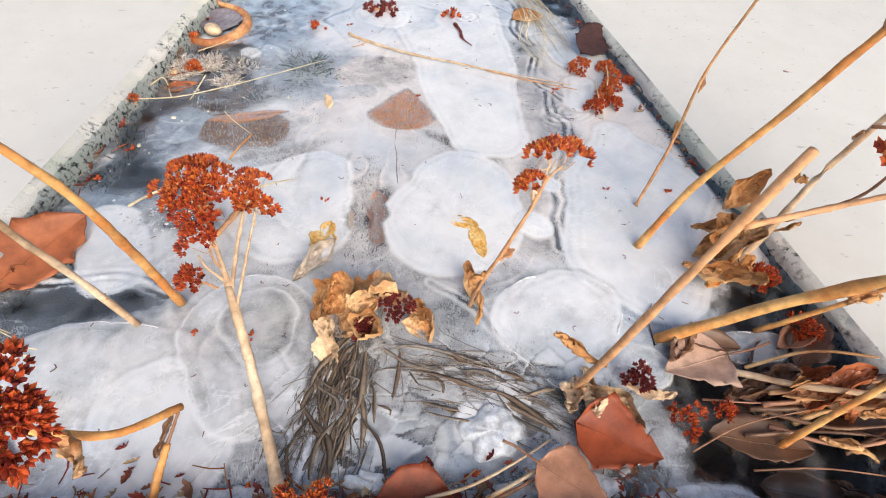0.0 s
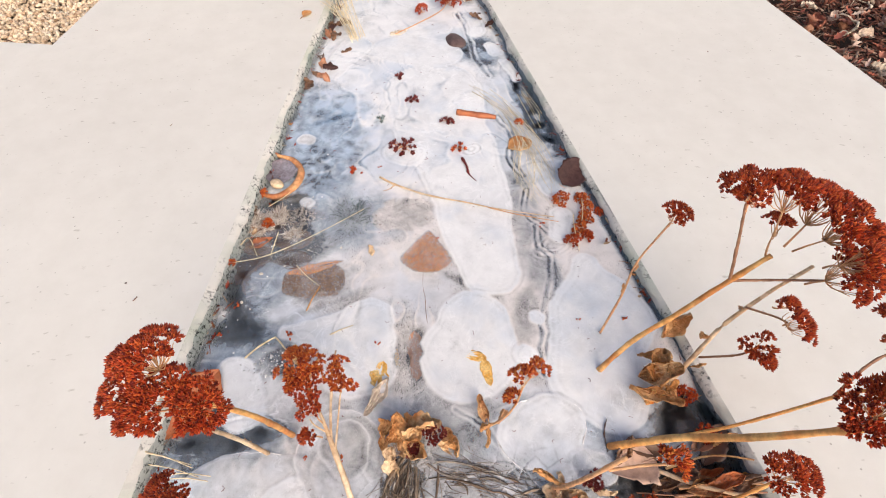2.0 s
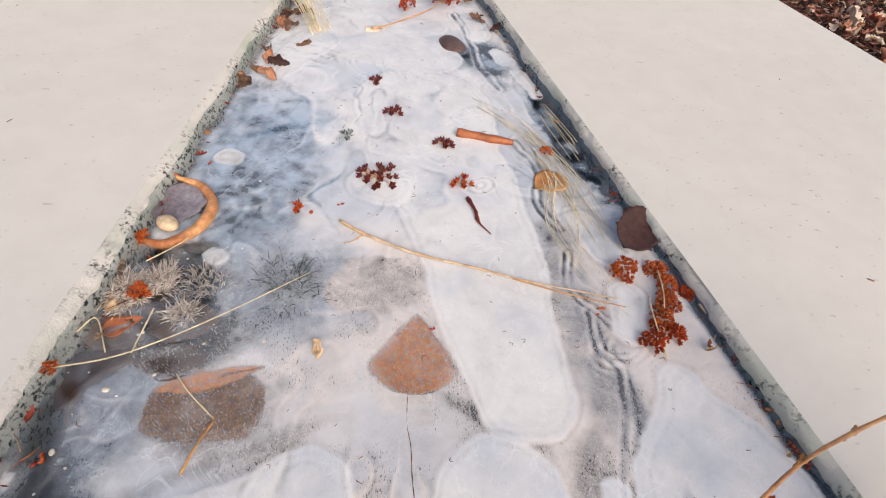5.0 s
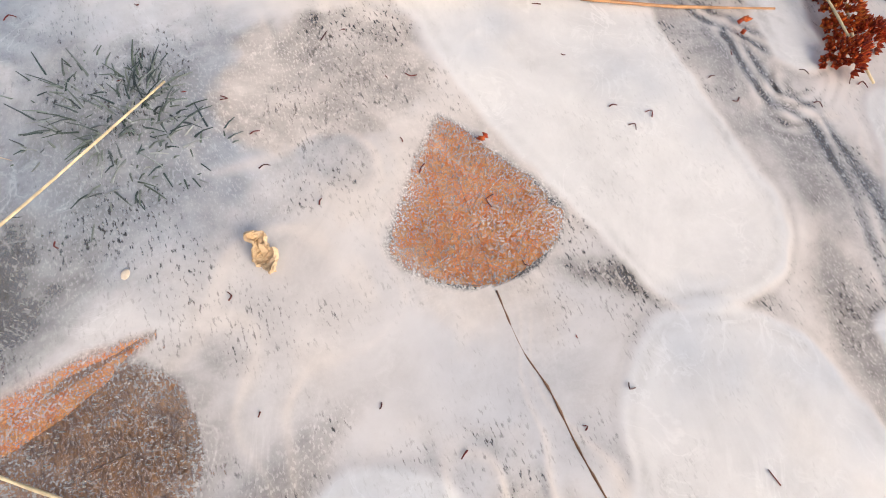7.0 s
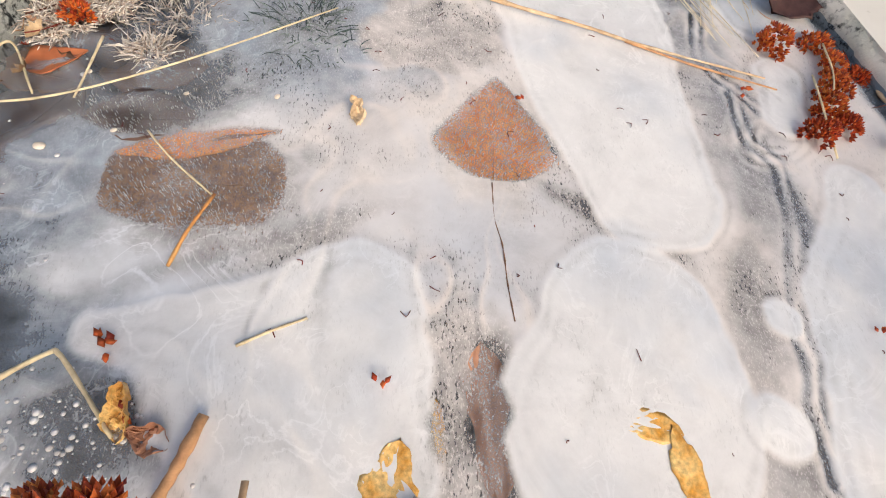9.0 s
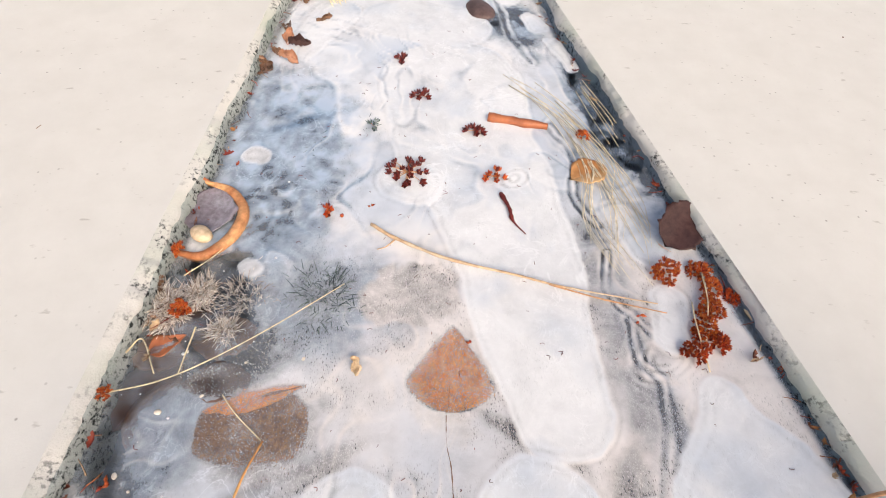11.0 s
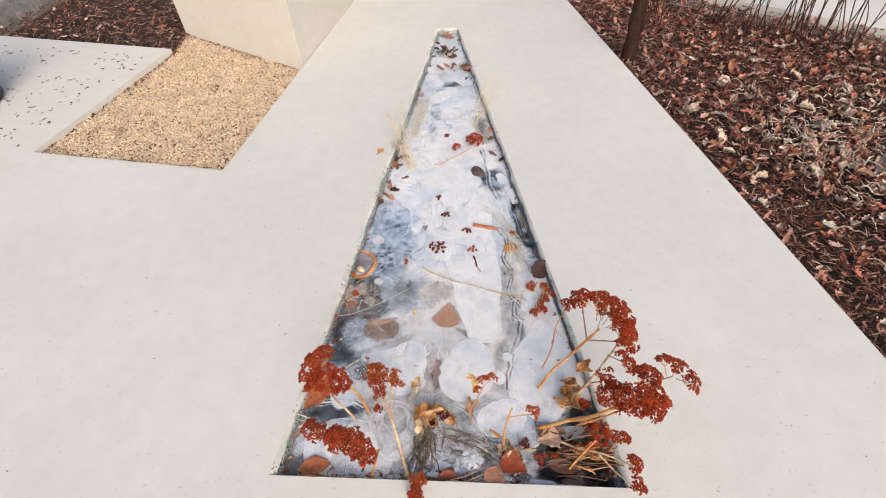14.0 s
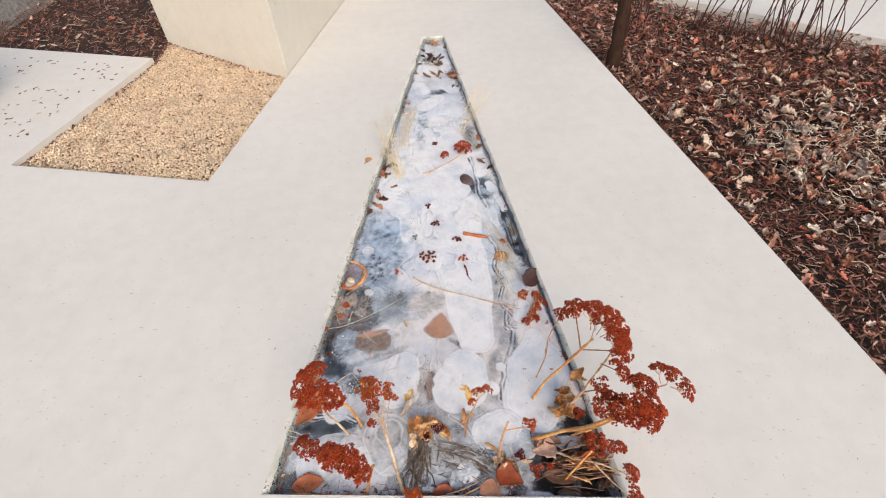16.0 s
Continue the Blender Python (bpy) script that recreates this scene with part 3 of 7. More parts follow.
zone(-0.175, 0.61, 0.075, 0.13, 8, 0.72, 0.70, 0.5)
zone(-0.185, 0.5, 0.05, 0.05, 0, 0.55, 0.7, 0.5)
zone(-0.12, 0.42, 0.062, 0.046, 15, 0.58, 0.6, 0.5)
zone(-0.12, 0.428, 0.03, 0.026, 0, 0.42, 0.45, 0.6)
zone(-0.225, 0.405, 0.062, 0.062, 0, 0.09, 0.35, 0.35)
zone(-0.222, 0.458, 0.03, 0.014, 24, 0.08, 0.35, 0.4)
zone(-0.236, 0.515, 0.018, 0.022, 10, 0.05, 0.3, 0.4)
zone(-0.185, 0.214, 0.026, 0.015, 8, 0.16, 0.1, 0.4)
zone(-0.205, 0.372, 0.065, 0.03, 8, 0.16, 0.25, 0.45)
zone(-0.245, 0.318, 0.03, 0.056, 6, 0.10, 0.6, 0.35)
zone(-0.215, 0.238, 0.045, 0.018, 10, 0.5, 0.6, 0.5)
zone(-0.24, 0.21, 0.03, 0.03, 0, 0.5, 0.6, 0.5)
zone(-0.25, 0.14, 0.05, 0.04, 50, 0.25, 0.55, 0.4)
zone(-0.05, 0.432, 0.04, 0.031, 10, 0.56, 0, 0.14)
zone(-0.014, 0.362, 0.044, 0.044, 0, 0.76, 0, 0.35)
zone(-0.042, 0.215, 0.018, 0.048, 0, 0.54, 0, 0.4)
zone(-0.031, 0.212, 0.009, 0.034, -4, 0.10, 0, 0.5)
zone(-0.01, 0.15, 0.03, 0.028, 0, 0.5, 0.1, 0.6)
zone(0.132, 0.345, 0.022, 0.11, 8, 0.58, 0.2, 0.5)
zone(0.142, 0.335, 0.007, 0.075, 12, 0.34, 0.4, 0.6)
zone(0.1, 0.262, 0.014, 0.034, -12, 0.42, 0.1, 0.5)
zone(0.1, 0.19, 0.02, 0.02, 0, 0.52, 0.1, 0.5)
zone(-0.18, 0.212, 0.03, 0.02, 10, 0.3, 0.3, 0.4)
zone(-0.128, 0.29, 0.05, 0.006, 22, 0.46, 0.2, 0.7)
zone(0.034, 0.305, 0.034, 0.006, -30, 0.4, 0.1, 0.6)
zone(0.12, 0.47, 0.016, 0.06, 8, 0.55, 0.3, 0.6)
zone(-0.05, 0.06, 0.034, 0.06, -18, 0.1, 0.05, 0.45)
zone(0.05, 0.066, 0.06, 0.022, -14, 0.18, 0.15, 0.5)
zone(0, 0.006, 0.3, 0.01, 0, 0.15, 0.1, 0.5)
zone(-0.054, 0.056, 0.024, 0.054, -14, 0.10, 0.05, 0.4)
zone(0.04, 0.07, 0.06, 0.020, -16, 0.14, 0.1, 0.45)
zone(0.222, 0.05, 0.082, 0.06, 10, 0.01, 0, 0.2)
zone(0.262, 0.115, 0.05, 0.052, 30, 0.03, 0.2, 0.25)
zone(0.168, 0.66, 0.024, 0.115, 11, 0.1, 0.75, 0.3)
zone(0.095, 0.84, 0.03, 0.055, 0, 0.28, 0.7, 0.5)
zone(0.05, 0.56, 0.022, 0.028, 25, 0.6, 0.3, 0.5)
zone(-0.095, 1.18, 0.016, 0.12, 0, 0.72, 0.4, 0.5)
zone(-0.04, 1.41, 0.07, 0.018, 5, 0.4, 0.5, 0.5)
zone(0.06, 1.12, 0.02, 0.08, 10, 0.4, 0.4, 0.6)
zone(-0.28, 0.02, 0.08, 0.026, 0, 0.12, 0.2, 0.4)
zone(-0.16, 0.316, 0.048, 0.03, 4, 0.3, 0.1, 0.4)
zone(-0.222, 0.13, 0.058, 0.012, 2, 0.12, 0.6, 0.4)
zone(-0.240, 0.252, 0.030, 0.022, 0, 0.12, 0.65, 0.45)
zone(-0.216, 0.318, 0.026, 0.034, 0, 0.52, 0.55, 0.5)
zone(0.012, 0.118, 0.026, 0.026, 0, 0.35, 0.25, 0.6)
zone(-0.118, 0.286, 0.03, 0.006, 28, 0.5, 0.1, 0.6)
zone(0.06, 0.85, 0.03, 0.04, 0, 0.3, 0.6, 0.5)


# leaves just below the surface show where the ice over them is clear: stalk end, turn, length, width, kind, milkiness
WINDOWS = []


def window(*numbers):
    WINDOWS.append(numbers)


window(-0.021, 0.326, 84, 0.076, 0.075, "poplar", 0.02, 0.8, 0.0022)
window(-0.033, 0.246, -88, 0.062, 0.018, "oval", 0.05, 0.35, 0.005)
window(-0.054, 0.223, -88, 0.030, 0.012, "oval", 0.10, 0.30, 0.004)
window(-0.201, 0.317, 4, 0.082, 0.050, "squarish", 0.02, 0.48, 0.003)
window(-0.200, 0.333, 14, 0.078, 0.016, "oval", 0.0, 0.50, 0.004)
window(-0.221, 0.355, 2, 0.056, 0.030, "oval", 0.05, 0.10, 0.003)


def blended(x, y, runs):
    """Signed distance to several rounded runs melted into one lobe."""
    d = None
    for run in runs:
        e = pill(x, y, *run)
        if d is None:
            d = e
        else:
            h = np.clip(0.5 + 0.5 * (d - e) / 0.022, 0, 1)
            d = d * (1 - h) + e * h - 0.022 * h * (1 - h)
    return d


# strands of clear ice and air that run between the lobes: points along each, then width
STRANDS = [
    ([(0.132, 0.400), (0.130, 0.366), (0.143, 0.346), (0.140, 0.318), (0.130, 0.285), (0.121, 0.262), (0.116, 0.238), (0.111, 0.213), (0.110, 0.186)], 0.0080),
    ([(0.128, 0.470), (0.122, 0.440), (0.128, 0.415), (0.150, 0.385)], 0.007),
    ([(-0.290, 0.150), (-0.250, 0.146), (-0.205, 0.152), (-0.172, 0.138)], 0.007),
    ([(-0.070, 0.100), (-0.052, 0.060), (-0.066, 0.012)], 0.005),
    ([(0.020, 0.078), (0.045, 0.076), (0.078, 0.058), (0.094, 0.044)], 0.008),
    ([(0.010, 0.150), (0.040, 0.128), (0.062, 0.100), (0.075, 0.070)], 0.006),
    ([(0.060, 0.990), (0.078, 0.900), (0.085, 0.820), (0.105, 0.760)], 0.010),
    ([(0.105, 0.640), (0.122, 0.590), (0.112, 0.540), (0.128, 0.500)], 0.008),
]


def strand_distance(x, y, pts):
    """Signed distance to a bending line (its sign by side)."""
    p = curve_points([(a, b, 0) for a, b in pts], 26)[:, :2]
    best, side = np.full(x.shape, 9.0), np.zeros(x.shape)
    for (ax, ay), (bx, by) in zip(p, p[1:]):
        dx, dy = bx - ax, by - ay
        h = np.clip(((x - ax) * dx + (y - ay) * dy) / (dx * dx + dy * dy), 0, 1)
        u, v = x - ax - h * dx, y - ay - h * dy
        d = np.hypot(u, v)
        near = d < best
        best = np.where(near, d, best)
        side = np.where(near, np.sign(dx * v - dy * u), side)
    return best * side


def ice_fields(px, py):
    """Height, milkiness, blueness and warmth of the ice at points of the plan."""
    shape = np.shape(px)
    x, y = np.ravel(px), np.ravel(py)
    wx = x + 0.007 * fbm(x, y, 0.07, 21) + 0.002 * fbm(x, y, 0.012, 25)
    wy = y + 0.007 * fbm(x, y, 0.07, 31) + 0.002 * fbm(x, y, 0.012, 35)
    far = step(0.42, 0.55, y)
    near = 1 - step(0.12, 0.2, y)
    frost = 0.865 + 0.06 * far - 0.23 * near + 0.16 * fbm(x, y, 0.10, 41) + (0.16 + 0.30 * near) * fbm(x, y, 0.022, 45)
    blue = np.clip(0.08 + 0.10 * far + 0.20 * near + 0.5 * fbm(x, y, 0.10, 51), 0, 1)
    warm = step(-0.19, -0.08, x) * (1 - 0.75 * far) * (1 - 0.8 * near)
    for n, (cx, cy, rx, ry, turn, f, b, soft) in enumerate(ZONES):
        q = np.nonzero(np.hypot(x - cx, y - cy) < 2.2 * max(rx, ry) + 0.03)[0]
        u, v = x[q], y[q]
        d = rotated(wx[q], wy[q], cx, cy, rx, ry, turn) + 0.35 * fbm(u, v, 0.03, 61 + n) + 0.2 * fbm(u, v, 0.008, 63 + n)
        w = 1 - step(1 - soft, 1 + soft, d)
        frost[q] += (f + (0.2 + 0.5 * far[q]) * fbm(u, v, 0.014, 65) - frost[q]) * w
        blue[q] += (b - blue[q]) * w
    z = np.full_like(x, ICE) + 0.0014 * fbm(x, y, 0.05, 71)
    # a narrow line of clear ice along both faces
    gap = (right_edge(y) - x) / 0.007
    w = (1 - step(0.5, 1.6, gap + 0.6 * fbm(x, y, 0.04, 81))) * step(0.18, 0.26, y) * (1 - 0.7 * step(0.7, 1.0, y))
    frost, blue = frost + (0.15 - frost) * w, blue + (0.75 - blue) * w
    gap = (x - left_edge(y)) / 0.010
    w = (1 - step(0.4, 1.4, gap + 0.6 * fbm(x, y, 0.04, 83))) * 0.8
    frost = frost + (0.15 - frost) * w
    z = z + 0.007 * (1 - step(0.0, 0.05, right_edge(y) - x)) * step(0.13, 0.2, y) * (1 - step(0.5, 0.7, y))
    for n, (pts, wide) in enumerate(STRANDS):
        c = np.mean(pts, 0)
        q = np.nonzero(np.hypot(x - c[0], y - c[1]) < 0.16)[0]
        u, v = x[q], y[q]
        d = strand_distance(u + 0.004 * fbm(u, v, 0.02, 401 + n), v + 0.004 * fbm(u, v, 0.02, 405 + n), pts)
        w = np.exp(-((d / wide) ** 4)) * np.clip(0.75 + 0.9 * fbm(u, v, 0.04, 409 + n), 0, 1)
        wave = np.sin(d / wide * 5.5 + n + 1.5 * fbm(u, v, 0.06, 413))
        frost[q] += (0.54 + 0.46 * wave + 0.3 * fbm(u, v, 0.012, 417) - frost[q]) * w
        blue[q] += (0.30 - 0.25 * wave - blue[q]) * w
        z[q] += 0.0004 * wave * w
    for n, (runs, f, bold, lift) in enumerate(LOBES):
        r = np.array(runs)
        q = np.nonzero((x > min(r[:, 0].min(), r[:, 2].min()) - 0.13) & (x < max(r[:, 0].max(), r[:, 2].max()) + 0.13) & (y > min(r[:, 1].min(), r[:, 3].min()) - 0.13) & (y < max(r[:, 1].max(), r[:, 3].max()) + 0.13))[0]
        u, v = x[q], y[q]
        d = blended(wx[q], wy[q], runs)
        w = 1 - step(-0.0030, 0.0010, d)
        close = near[q]
        inner = f - 0.015 - 0.01 * close - 0.04 * (1 + fbm(u, v, 0.03, 100 + n)) * step(0.002, 0.02, -d) + (0.05 + 0.16 * close) * fbm(u, v, 0.016, 140 + n) + 0.34 * close * fbm(u, v, 0.045, 144 + n) - (0.05 + 0.13 * bold * np.clip(0.5 + 1.5 * fbm(u, v, 0.06, 190 + n), 0, 1)) * np.exp(-((d + 0.0055) / 0.0022) ** 2) - 0.07 * np.clip(fbm(u, v, 0.05, 194 + n) * 3, 0, 1) * np.exp(-((d + 0.0125) / 0.0018) ** 2)
        frost[q] += (inner - frost[q]) * w
        blue[q] += (np.clip(0.03 + 0.10 * close + 0.5 * fbm(u, v, 0.05, 160), 0, 1) - blue[q]) * w
        warm[q] *= 1 - 0.85 * w
        broken = np.clip(0.5 + 1.2 * fbm(u, v, 0.05, 170 + n), 0, 1)
        line = bold * broken * np.exp(-((d + 0.0006) / 0.0009) ** 2)
        frost[q] += (0.98 - frost[q]) * 0.85 * line
        blue[q] *= 1 - 0.8 * line
        z[q] += 0.0006 * w * lift + 0.0004 * line
        groove = (0.35 + 0.65 * bold) * np.clip(0.55 + 1.0 * fbm(u, v, 0.06, 180 + n), 0.1, 1) * np.exp(-((d - 0.0024) / 0.0014) ** 2)
        frost[q] *= 1 - 0.24 * groove
        z[q] -= 0.0002 * groove
    # broken plates at the near end: each shard with its own milkiness, dark or white at its rim
    rng = np.random.default_rng(83)
    sx, sy = rng.uniform(-0.10, 0.15, 110), rng.uniform(-0.01, 0.115, 110)
    tone, rim = rng.uniform(0.0, 1.0, 110) ** 0.8, rng.uniform(-1, 1, 110)
    q = np.nonzero((y < 0.13) & (x > -0.12) & (x < 0.165))[0]
    u, v = x[q] + 0.004 * fbm(x[q], y[q], 0.02, 521), y[q] + 0.004 * fbm(x[q], y[q], 0.02, 525)
    d = np.hypot((u[:, None] - sx) * 0.8, v[:, None] - sy)
    order = np.argsort(d, 1)[:, :2]
    gap = np.take_along_axis(d, order, 1)
    gap = gap[:, 1] - gap[:, 0]
    w = (1 - step(0.075, 0.115, v + 0.03 * fbm(u, v, 0.05, 527))) * step(-0.115, -0.075, u) * (1 - step(0.13, 0.16, u)) * np.clip(0.65 + 0.9 * fbm(u, v, 0.05, 529), 0, 1)
    shard = tone[order[:, 0]] * 0.95 + 0.25 * fbm(u, v, 0.010, 531)
    frost[q] += (0.55 * shard + 0.45 * frost[q] * (0.45 + 0.6 * shard) - frost[q]) * w
    blue[q] += (np.clip(0.5 - 0.5 * shard, 0, 1) - blue[q]) * 0.7 * w
    crack = np.exp(-((gap / 0.0018) ** 2)) * w
    side = rim[order[:, 0]]
    frost[q] += np.where(side > 0.1, (0.97 - frost[q]) * 0.8, -0.7 * frost[q]) * crack
    z[q] += (0.0016 * (tone[order[:, 0]] - 0.5) - 0.0006 * crack) * w
    # agate-like freezing lines that follow slow bends
    for cell, many, seed, gain in ((0.16, 5, 501, 0.20), (0.09, 4, 511, 0.20)):
        sx, sy = x + 0.05 * fbm(x, y, 0.12, seed + 3), y * 0.8 + 0.05 * fbm(x, y, 0.12, seed + 13)
        s = np.sin(np.pi * many * fbm(sx, sy, cell, seed, 3))
        where = np.clip(-0.05 + 1.7 * fbm(x, y, 0.06, seed + 23) + 0.12 * far + 0.10 * near + 0.2 * step(0.02, -0.1, x) , 0, 1)
        plain = 1 - 0.75 * step(0.86, 0.93, frost) * (1 - far)
        thin = np.exp(-((s / 0.3) ** 2)) * where * plain * np.clip(0.5 + 1.6 * fbm(x, y, 0.03, seed + 31), 0, 1)
        pale = np.exp(-(((s - 0.55) / 0.22) ** 2)) * where * plain
        frost = frost * (1 - gain * 1.5 * thin) + (0.97 - frost) * np.clip(gain * 1.6 * pale, 0, 1) * (frost > 0.3)
        blue = np.clip(blue + 0.30 * thin * far - 0.3 * pale, 0, 1)
        z = z + 0.0003 * pale - 0.0003 * thin
    veil = np.zeros_like(x)
    for cx, cy, turn, long, wide, kind, f, airy, rag in WINDOWS:
        c, s = math.cos(radians(turn)), math.sin(radians(turn))
        u, v = c * (x - cx) + s * (y - cy), -s * (x - cx) + c * (y - cy)
        reach = wide / 2 * leaf_half(u / long, kind) - abs(v) - 0.0012 + rag * fbm(x, y, 0.014, 301)
        w = step(-0.001, 0.004, reach) * (u > 0.002) * (u < long - 0.002)
        clear = f + 0.12 * (1 - step(0.001, 0.012, reach)) + 0.20 * fbm(x, y, 0.025, 305)
        veil = np.maximum(veil, airy * w * np.clip(0.75 + 0.9 * fbm(x, y, 0.016, 307) + 0.3 * (1 - step(0.0, 0.012, reach)), 0, 1))
        frost = frost + (np.clip(clear, 0.03, 1) - frost) * w
        blue = blue * (1 - w)
        warm = warm * (1 - 0.6 * w)
    # freezing rings, wavering and broken, round a few spots
    for cx, cy, r, amp, pitch in ((-0.125, 0.515, 0.034, 0.5, 800), (0.150, 0.365, 0.040, 0.5, 700), (0.055, 0.560, 0.026, 0.45, 700), (-0.205, 0.512, 0.050, 0.4, 560)):
        d = rotated(wx, wy, cx, cy, 1, 0.7, 30) + 0.004 * fbm(x, y, 0.02, 91)
        w = (1 - step(r * 0.6, r, d)) * np.clip(0.4 + 1.6 * fbm(x, y, 0.03, 95), 0, 1)
        frost = frost + amp * w * np.sin(d * pitch) * 0.6
    return [np.reshape(a, shape) for a in (z, np.clip(frost, 0, 0.99), np.clip(blue, 0, 1), np.clip(warm, 0, 1), veil)]


def ice_sheet():
    rows = np.concatenate([np.arange(-0.004, 0.45, 0.0011), np.arange(0.45, 0.75, 0.0022), np.arange(0.75, LONG + 0.004, 0.0045)])
    cols = 480
    u = np.linspace(0, 1, cols)
    y = np.repeat(rows[:, None], cols, 1)
    lo, hi = left_edge(y) - 0.006, right_edge(y) + 0.006
    x = lo + (hi - lo) * u[None, :]
    z, frost, blue, warm, veil = ice_fields(x, y)
    verts = np.stack([x, y, z], -1).reshape(-1, 3)
    n = np.arange(len(rows) * cols).reshape(len(rows), cols)
    quads = np.stack([n[:-1, :-1], n[:-1, 1:], n[1:, 1:], n[1:, :-1]], -1).reshape(-1, 4)
    ob = solid("ice_sheet", verts, quads.tolist(), ICE_MAT)
    for key, val in (("frost", frost), ("blue", blue), ("warm", warm), ("veil", veil)):
        ob.data.attributes.new(key, "FLOAT", "POINT").data.foreach_set("value", val.reshape(-1).astype(np.float32))
    return ob


ICE_OB = ice_sheet()
tagged(ICE_OB, "milky frozen water with pale lobes, trapped air and clear bluish patches", "ice", kind="structure")


def channel_bed():
    rows, cols = 260, 70
    y = np.repeat(np.linspace(-0.012, LONG + 0.012, rows)[:, None], cols, 1)
    lo, hi = left_edge(y) - 0.012, right_edge(y) + 0.012
    x = lo + (hi - lo) * np.linspace(0, 1, cols)[None, :]
    z = -0.052 - 0.022 * (1 - step(0.7, 1.2, rotated(x, y, 0.225, 0.055, 0.085, 0.065, 10))) + 0.010 * fbm(x, y, 0.08, 201) + 0.004 * fbm(x, y, 0.012, 205)
    n = np.arange(rows * cols).reshape(rows, cols)
    quads = np.stack([n[:-1, :-1], n[:-1, 1:], n[1:, 1:], n[1:, :-1]], -1).reshape(-1, 4)
    return solid("channel_bed", np.stack([x, y, z], -1).reshape(-1, 3), quads.tolist(), SILT)


tagged(channel_bed(), "dark silty bed under the ice", "silt", kind="structure")


def ice_edges():
    """Thin raised pale edges of the ice plates, broken here and there."""
    rng = np.random.default_rng(77)
    for runs, f, bold, lift in LOBES:
        if bold < 0.95 or runs[0][1] > 1.0:
            continue
        c = np.mean([[(r[0] + r[2]) / 2, (r[1] + r[3]) / 2] for r in runs], 0)
        n = 90
        a = np.linspace(0, 2 * math.pi, n, endpoint=False)
        reach = np.linspace(0.002, 0.16, 400)
        x = c[0] + np.cos(a)[:, None] * reach
        y = c[1] + np.sin(a)[:, None] * reach
        wx = x + 0.007 * fbm(x, y, 0.07, 21) + 0.002 * fbm(x, y, 0.012, 25)
        wy = y + 0.007 * fbm(x, y, 0.07, 31) + 0.002 * fbm(x, y, 0.012, 35)
        out = blended(wx, wy, runs) > -0.0008
        hit = np.where(out.any(1), out.argmax(1), -1)
        at, arcs = 0, []
        while at < n:
            size = int(rng.integers(6, 16))
            run = [k % n for k in range(at, min(at + size, n))]
            at += size + int(rng.integers(1, 14))
            pts = [(x[k, hit[k]], y[k, hit[k]]) for k in run if hit[k] > 0]
            pts = [p for p in pts if left_edge(p[1]) + 0.004 < p[0] < right_edge(p[1]) - 0.004 and p[1] > 0.004]
            if len(pts) < 5 or max(np.hypot(*(np.array(p) - np.array(q))) for p, q in zip(pts, pts[1:])) > 0.02:
                continue
            p = np.array(pts)
            z = np.full(len(p), ICE + 0.0005 * lift)
            arcs.append(tube(np.c_[p, z], rng.uniform(0.0003, 0.0009), rng.uniform(0.0001, 0.0004), len(pts) * 2, 5, 0.5, at))
        if arcs:
            solid("plate_edge", *join(arcs), FROSTY, ICE_OB, "raised white edge of an ice plate")


ice_edges()


# ---- ground beyond the paving ----
far = 60.0
ground = slab("ground", [(-far, -far), (far, -far), (far, far), (-far, far)], [grow(CH, 0.06)], -0.06, 0.1, SOIL)
tagged(ground, "dark bare soil around the paving", "ground", kind="structure")


def far_line(x):
    return 2.10 - 0.76 * (x - 1.113)


far_path = slab("pavement_far", [(0.95, far_line(0.95)), (3.6, far_line(3.6)), (4.4, far_line(3.6) + 1.1), (1.8, far_line(0.95) + 1.2)], [], 0.01, 0.12, CONCRETE)
tagged(far_path, "pale concrete footpath behind the leaf-covered bed", "pavement", kind="structure")


def low_wall():
    a, b = np.array((-1.277, 1.92)), np.array((slab_left(1.535) - 0.004, 1.535))
    c, d = np.array((slab_left(5.0) - 0.004, 5.0)), np.array((-0.75, 5.2))
    bm = bmesh.new()
    base = [bm.verts.new((*q, -0.10)) for q in (a, b, c, d)]
    f = bm.faces.new(base)
    top = bmesh.ops.extrude_face_region(bm, geom=[f])
    for v in [g for g in top["geom"] if isinstance(g, bmesh.types.BMVert)]:
        v.co.z = 0.46
    bmesh.ops.recalc_face_normals(bm, faces=bm.faces)
    bmesh.ops.bevel(bm, geom=bm.edges[:], offset=0.003, segments=2, affect="EDGES", profile=0.5)
    me = bpy.data.meshes.new("wall_garden")
    bm.to_mesh(me)
    bm.free()
    me.materials.append(WALLC)
    return new("wall_garden", me)


tagged(low_wall(), "low cream concrete garden wall beside the gravel", "wall", kind="structure")


def inside(x, y, poly):
    hit = np.zeros(len(x), bool)
    for (ax, ay), (bx, by) in zip(poly, poly[1:] + poly[:1]):
        cross = ((ay > y) != (by > y)) & (x < (bx - ax) * (y - ay) / (by - ay + 1e-12) + ax)
        hit ^= cross
    return hit


def scatter(poly, count, rng):
    p = np.array(poly)
    xy = rng.uniform(p.min(0), p.max(0), (count * 4, 2))
    return xy[inside(xy[:, 0], xy[:, 1], poly)][:count]


def spun(base, faces, places, rots, sizes, name, mat):
    """Many small pieces of one shape, joined: base vertices turned, sized and placed."""
    m, n = len(base), len(places)
    v = np.einsum("nij,nmj->nmi", rots, base[None] * sizes[:, None, :]) + places[:, None, :]
    f = (np.array(faces)[None] + (np.arange(n) * m)[:, None, None]).reshape(-1, len(faces[0]))
    return solid(name, v.reshape(-1, 3), f.tolist(), mat)


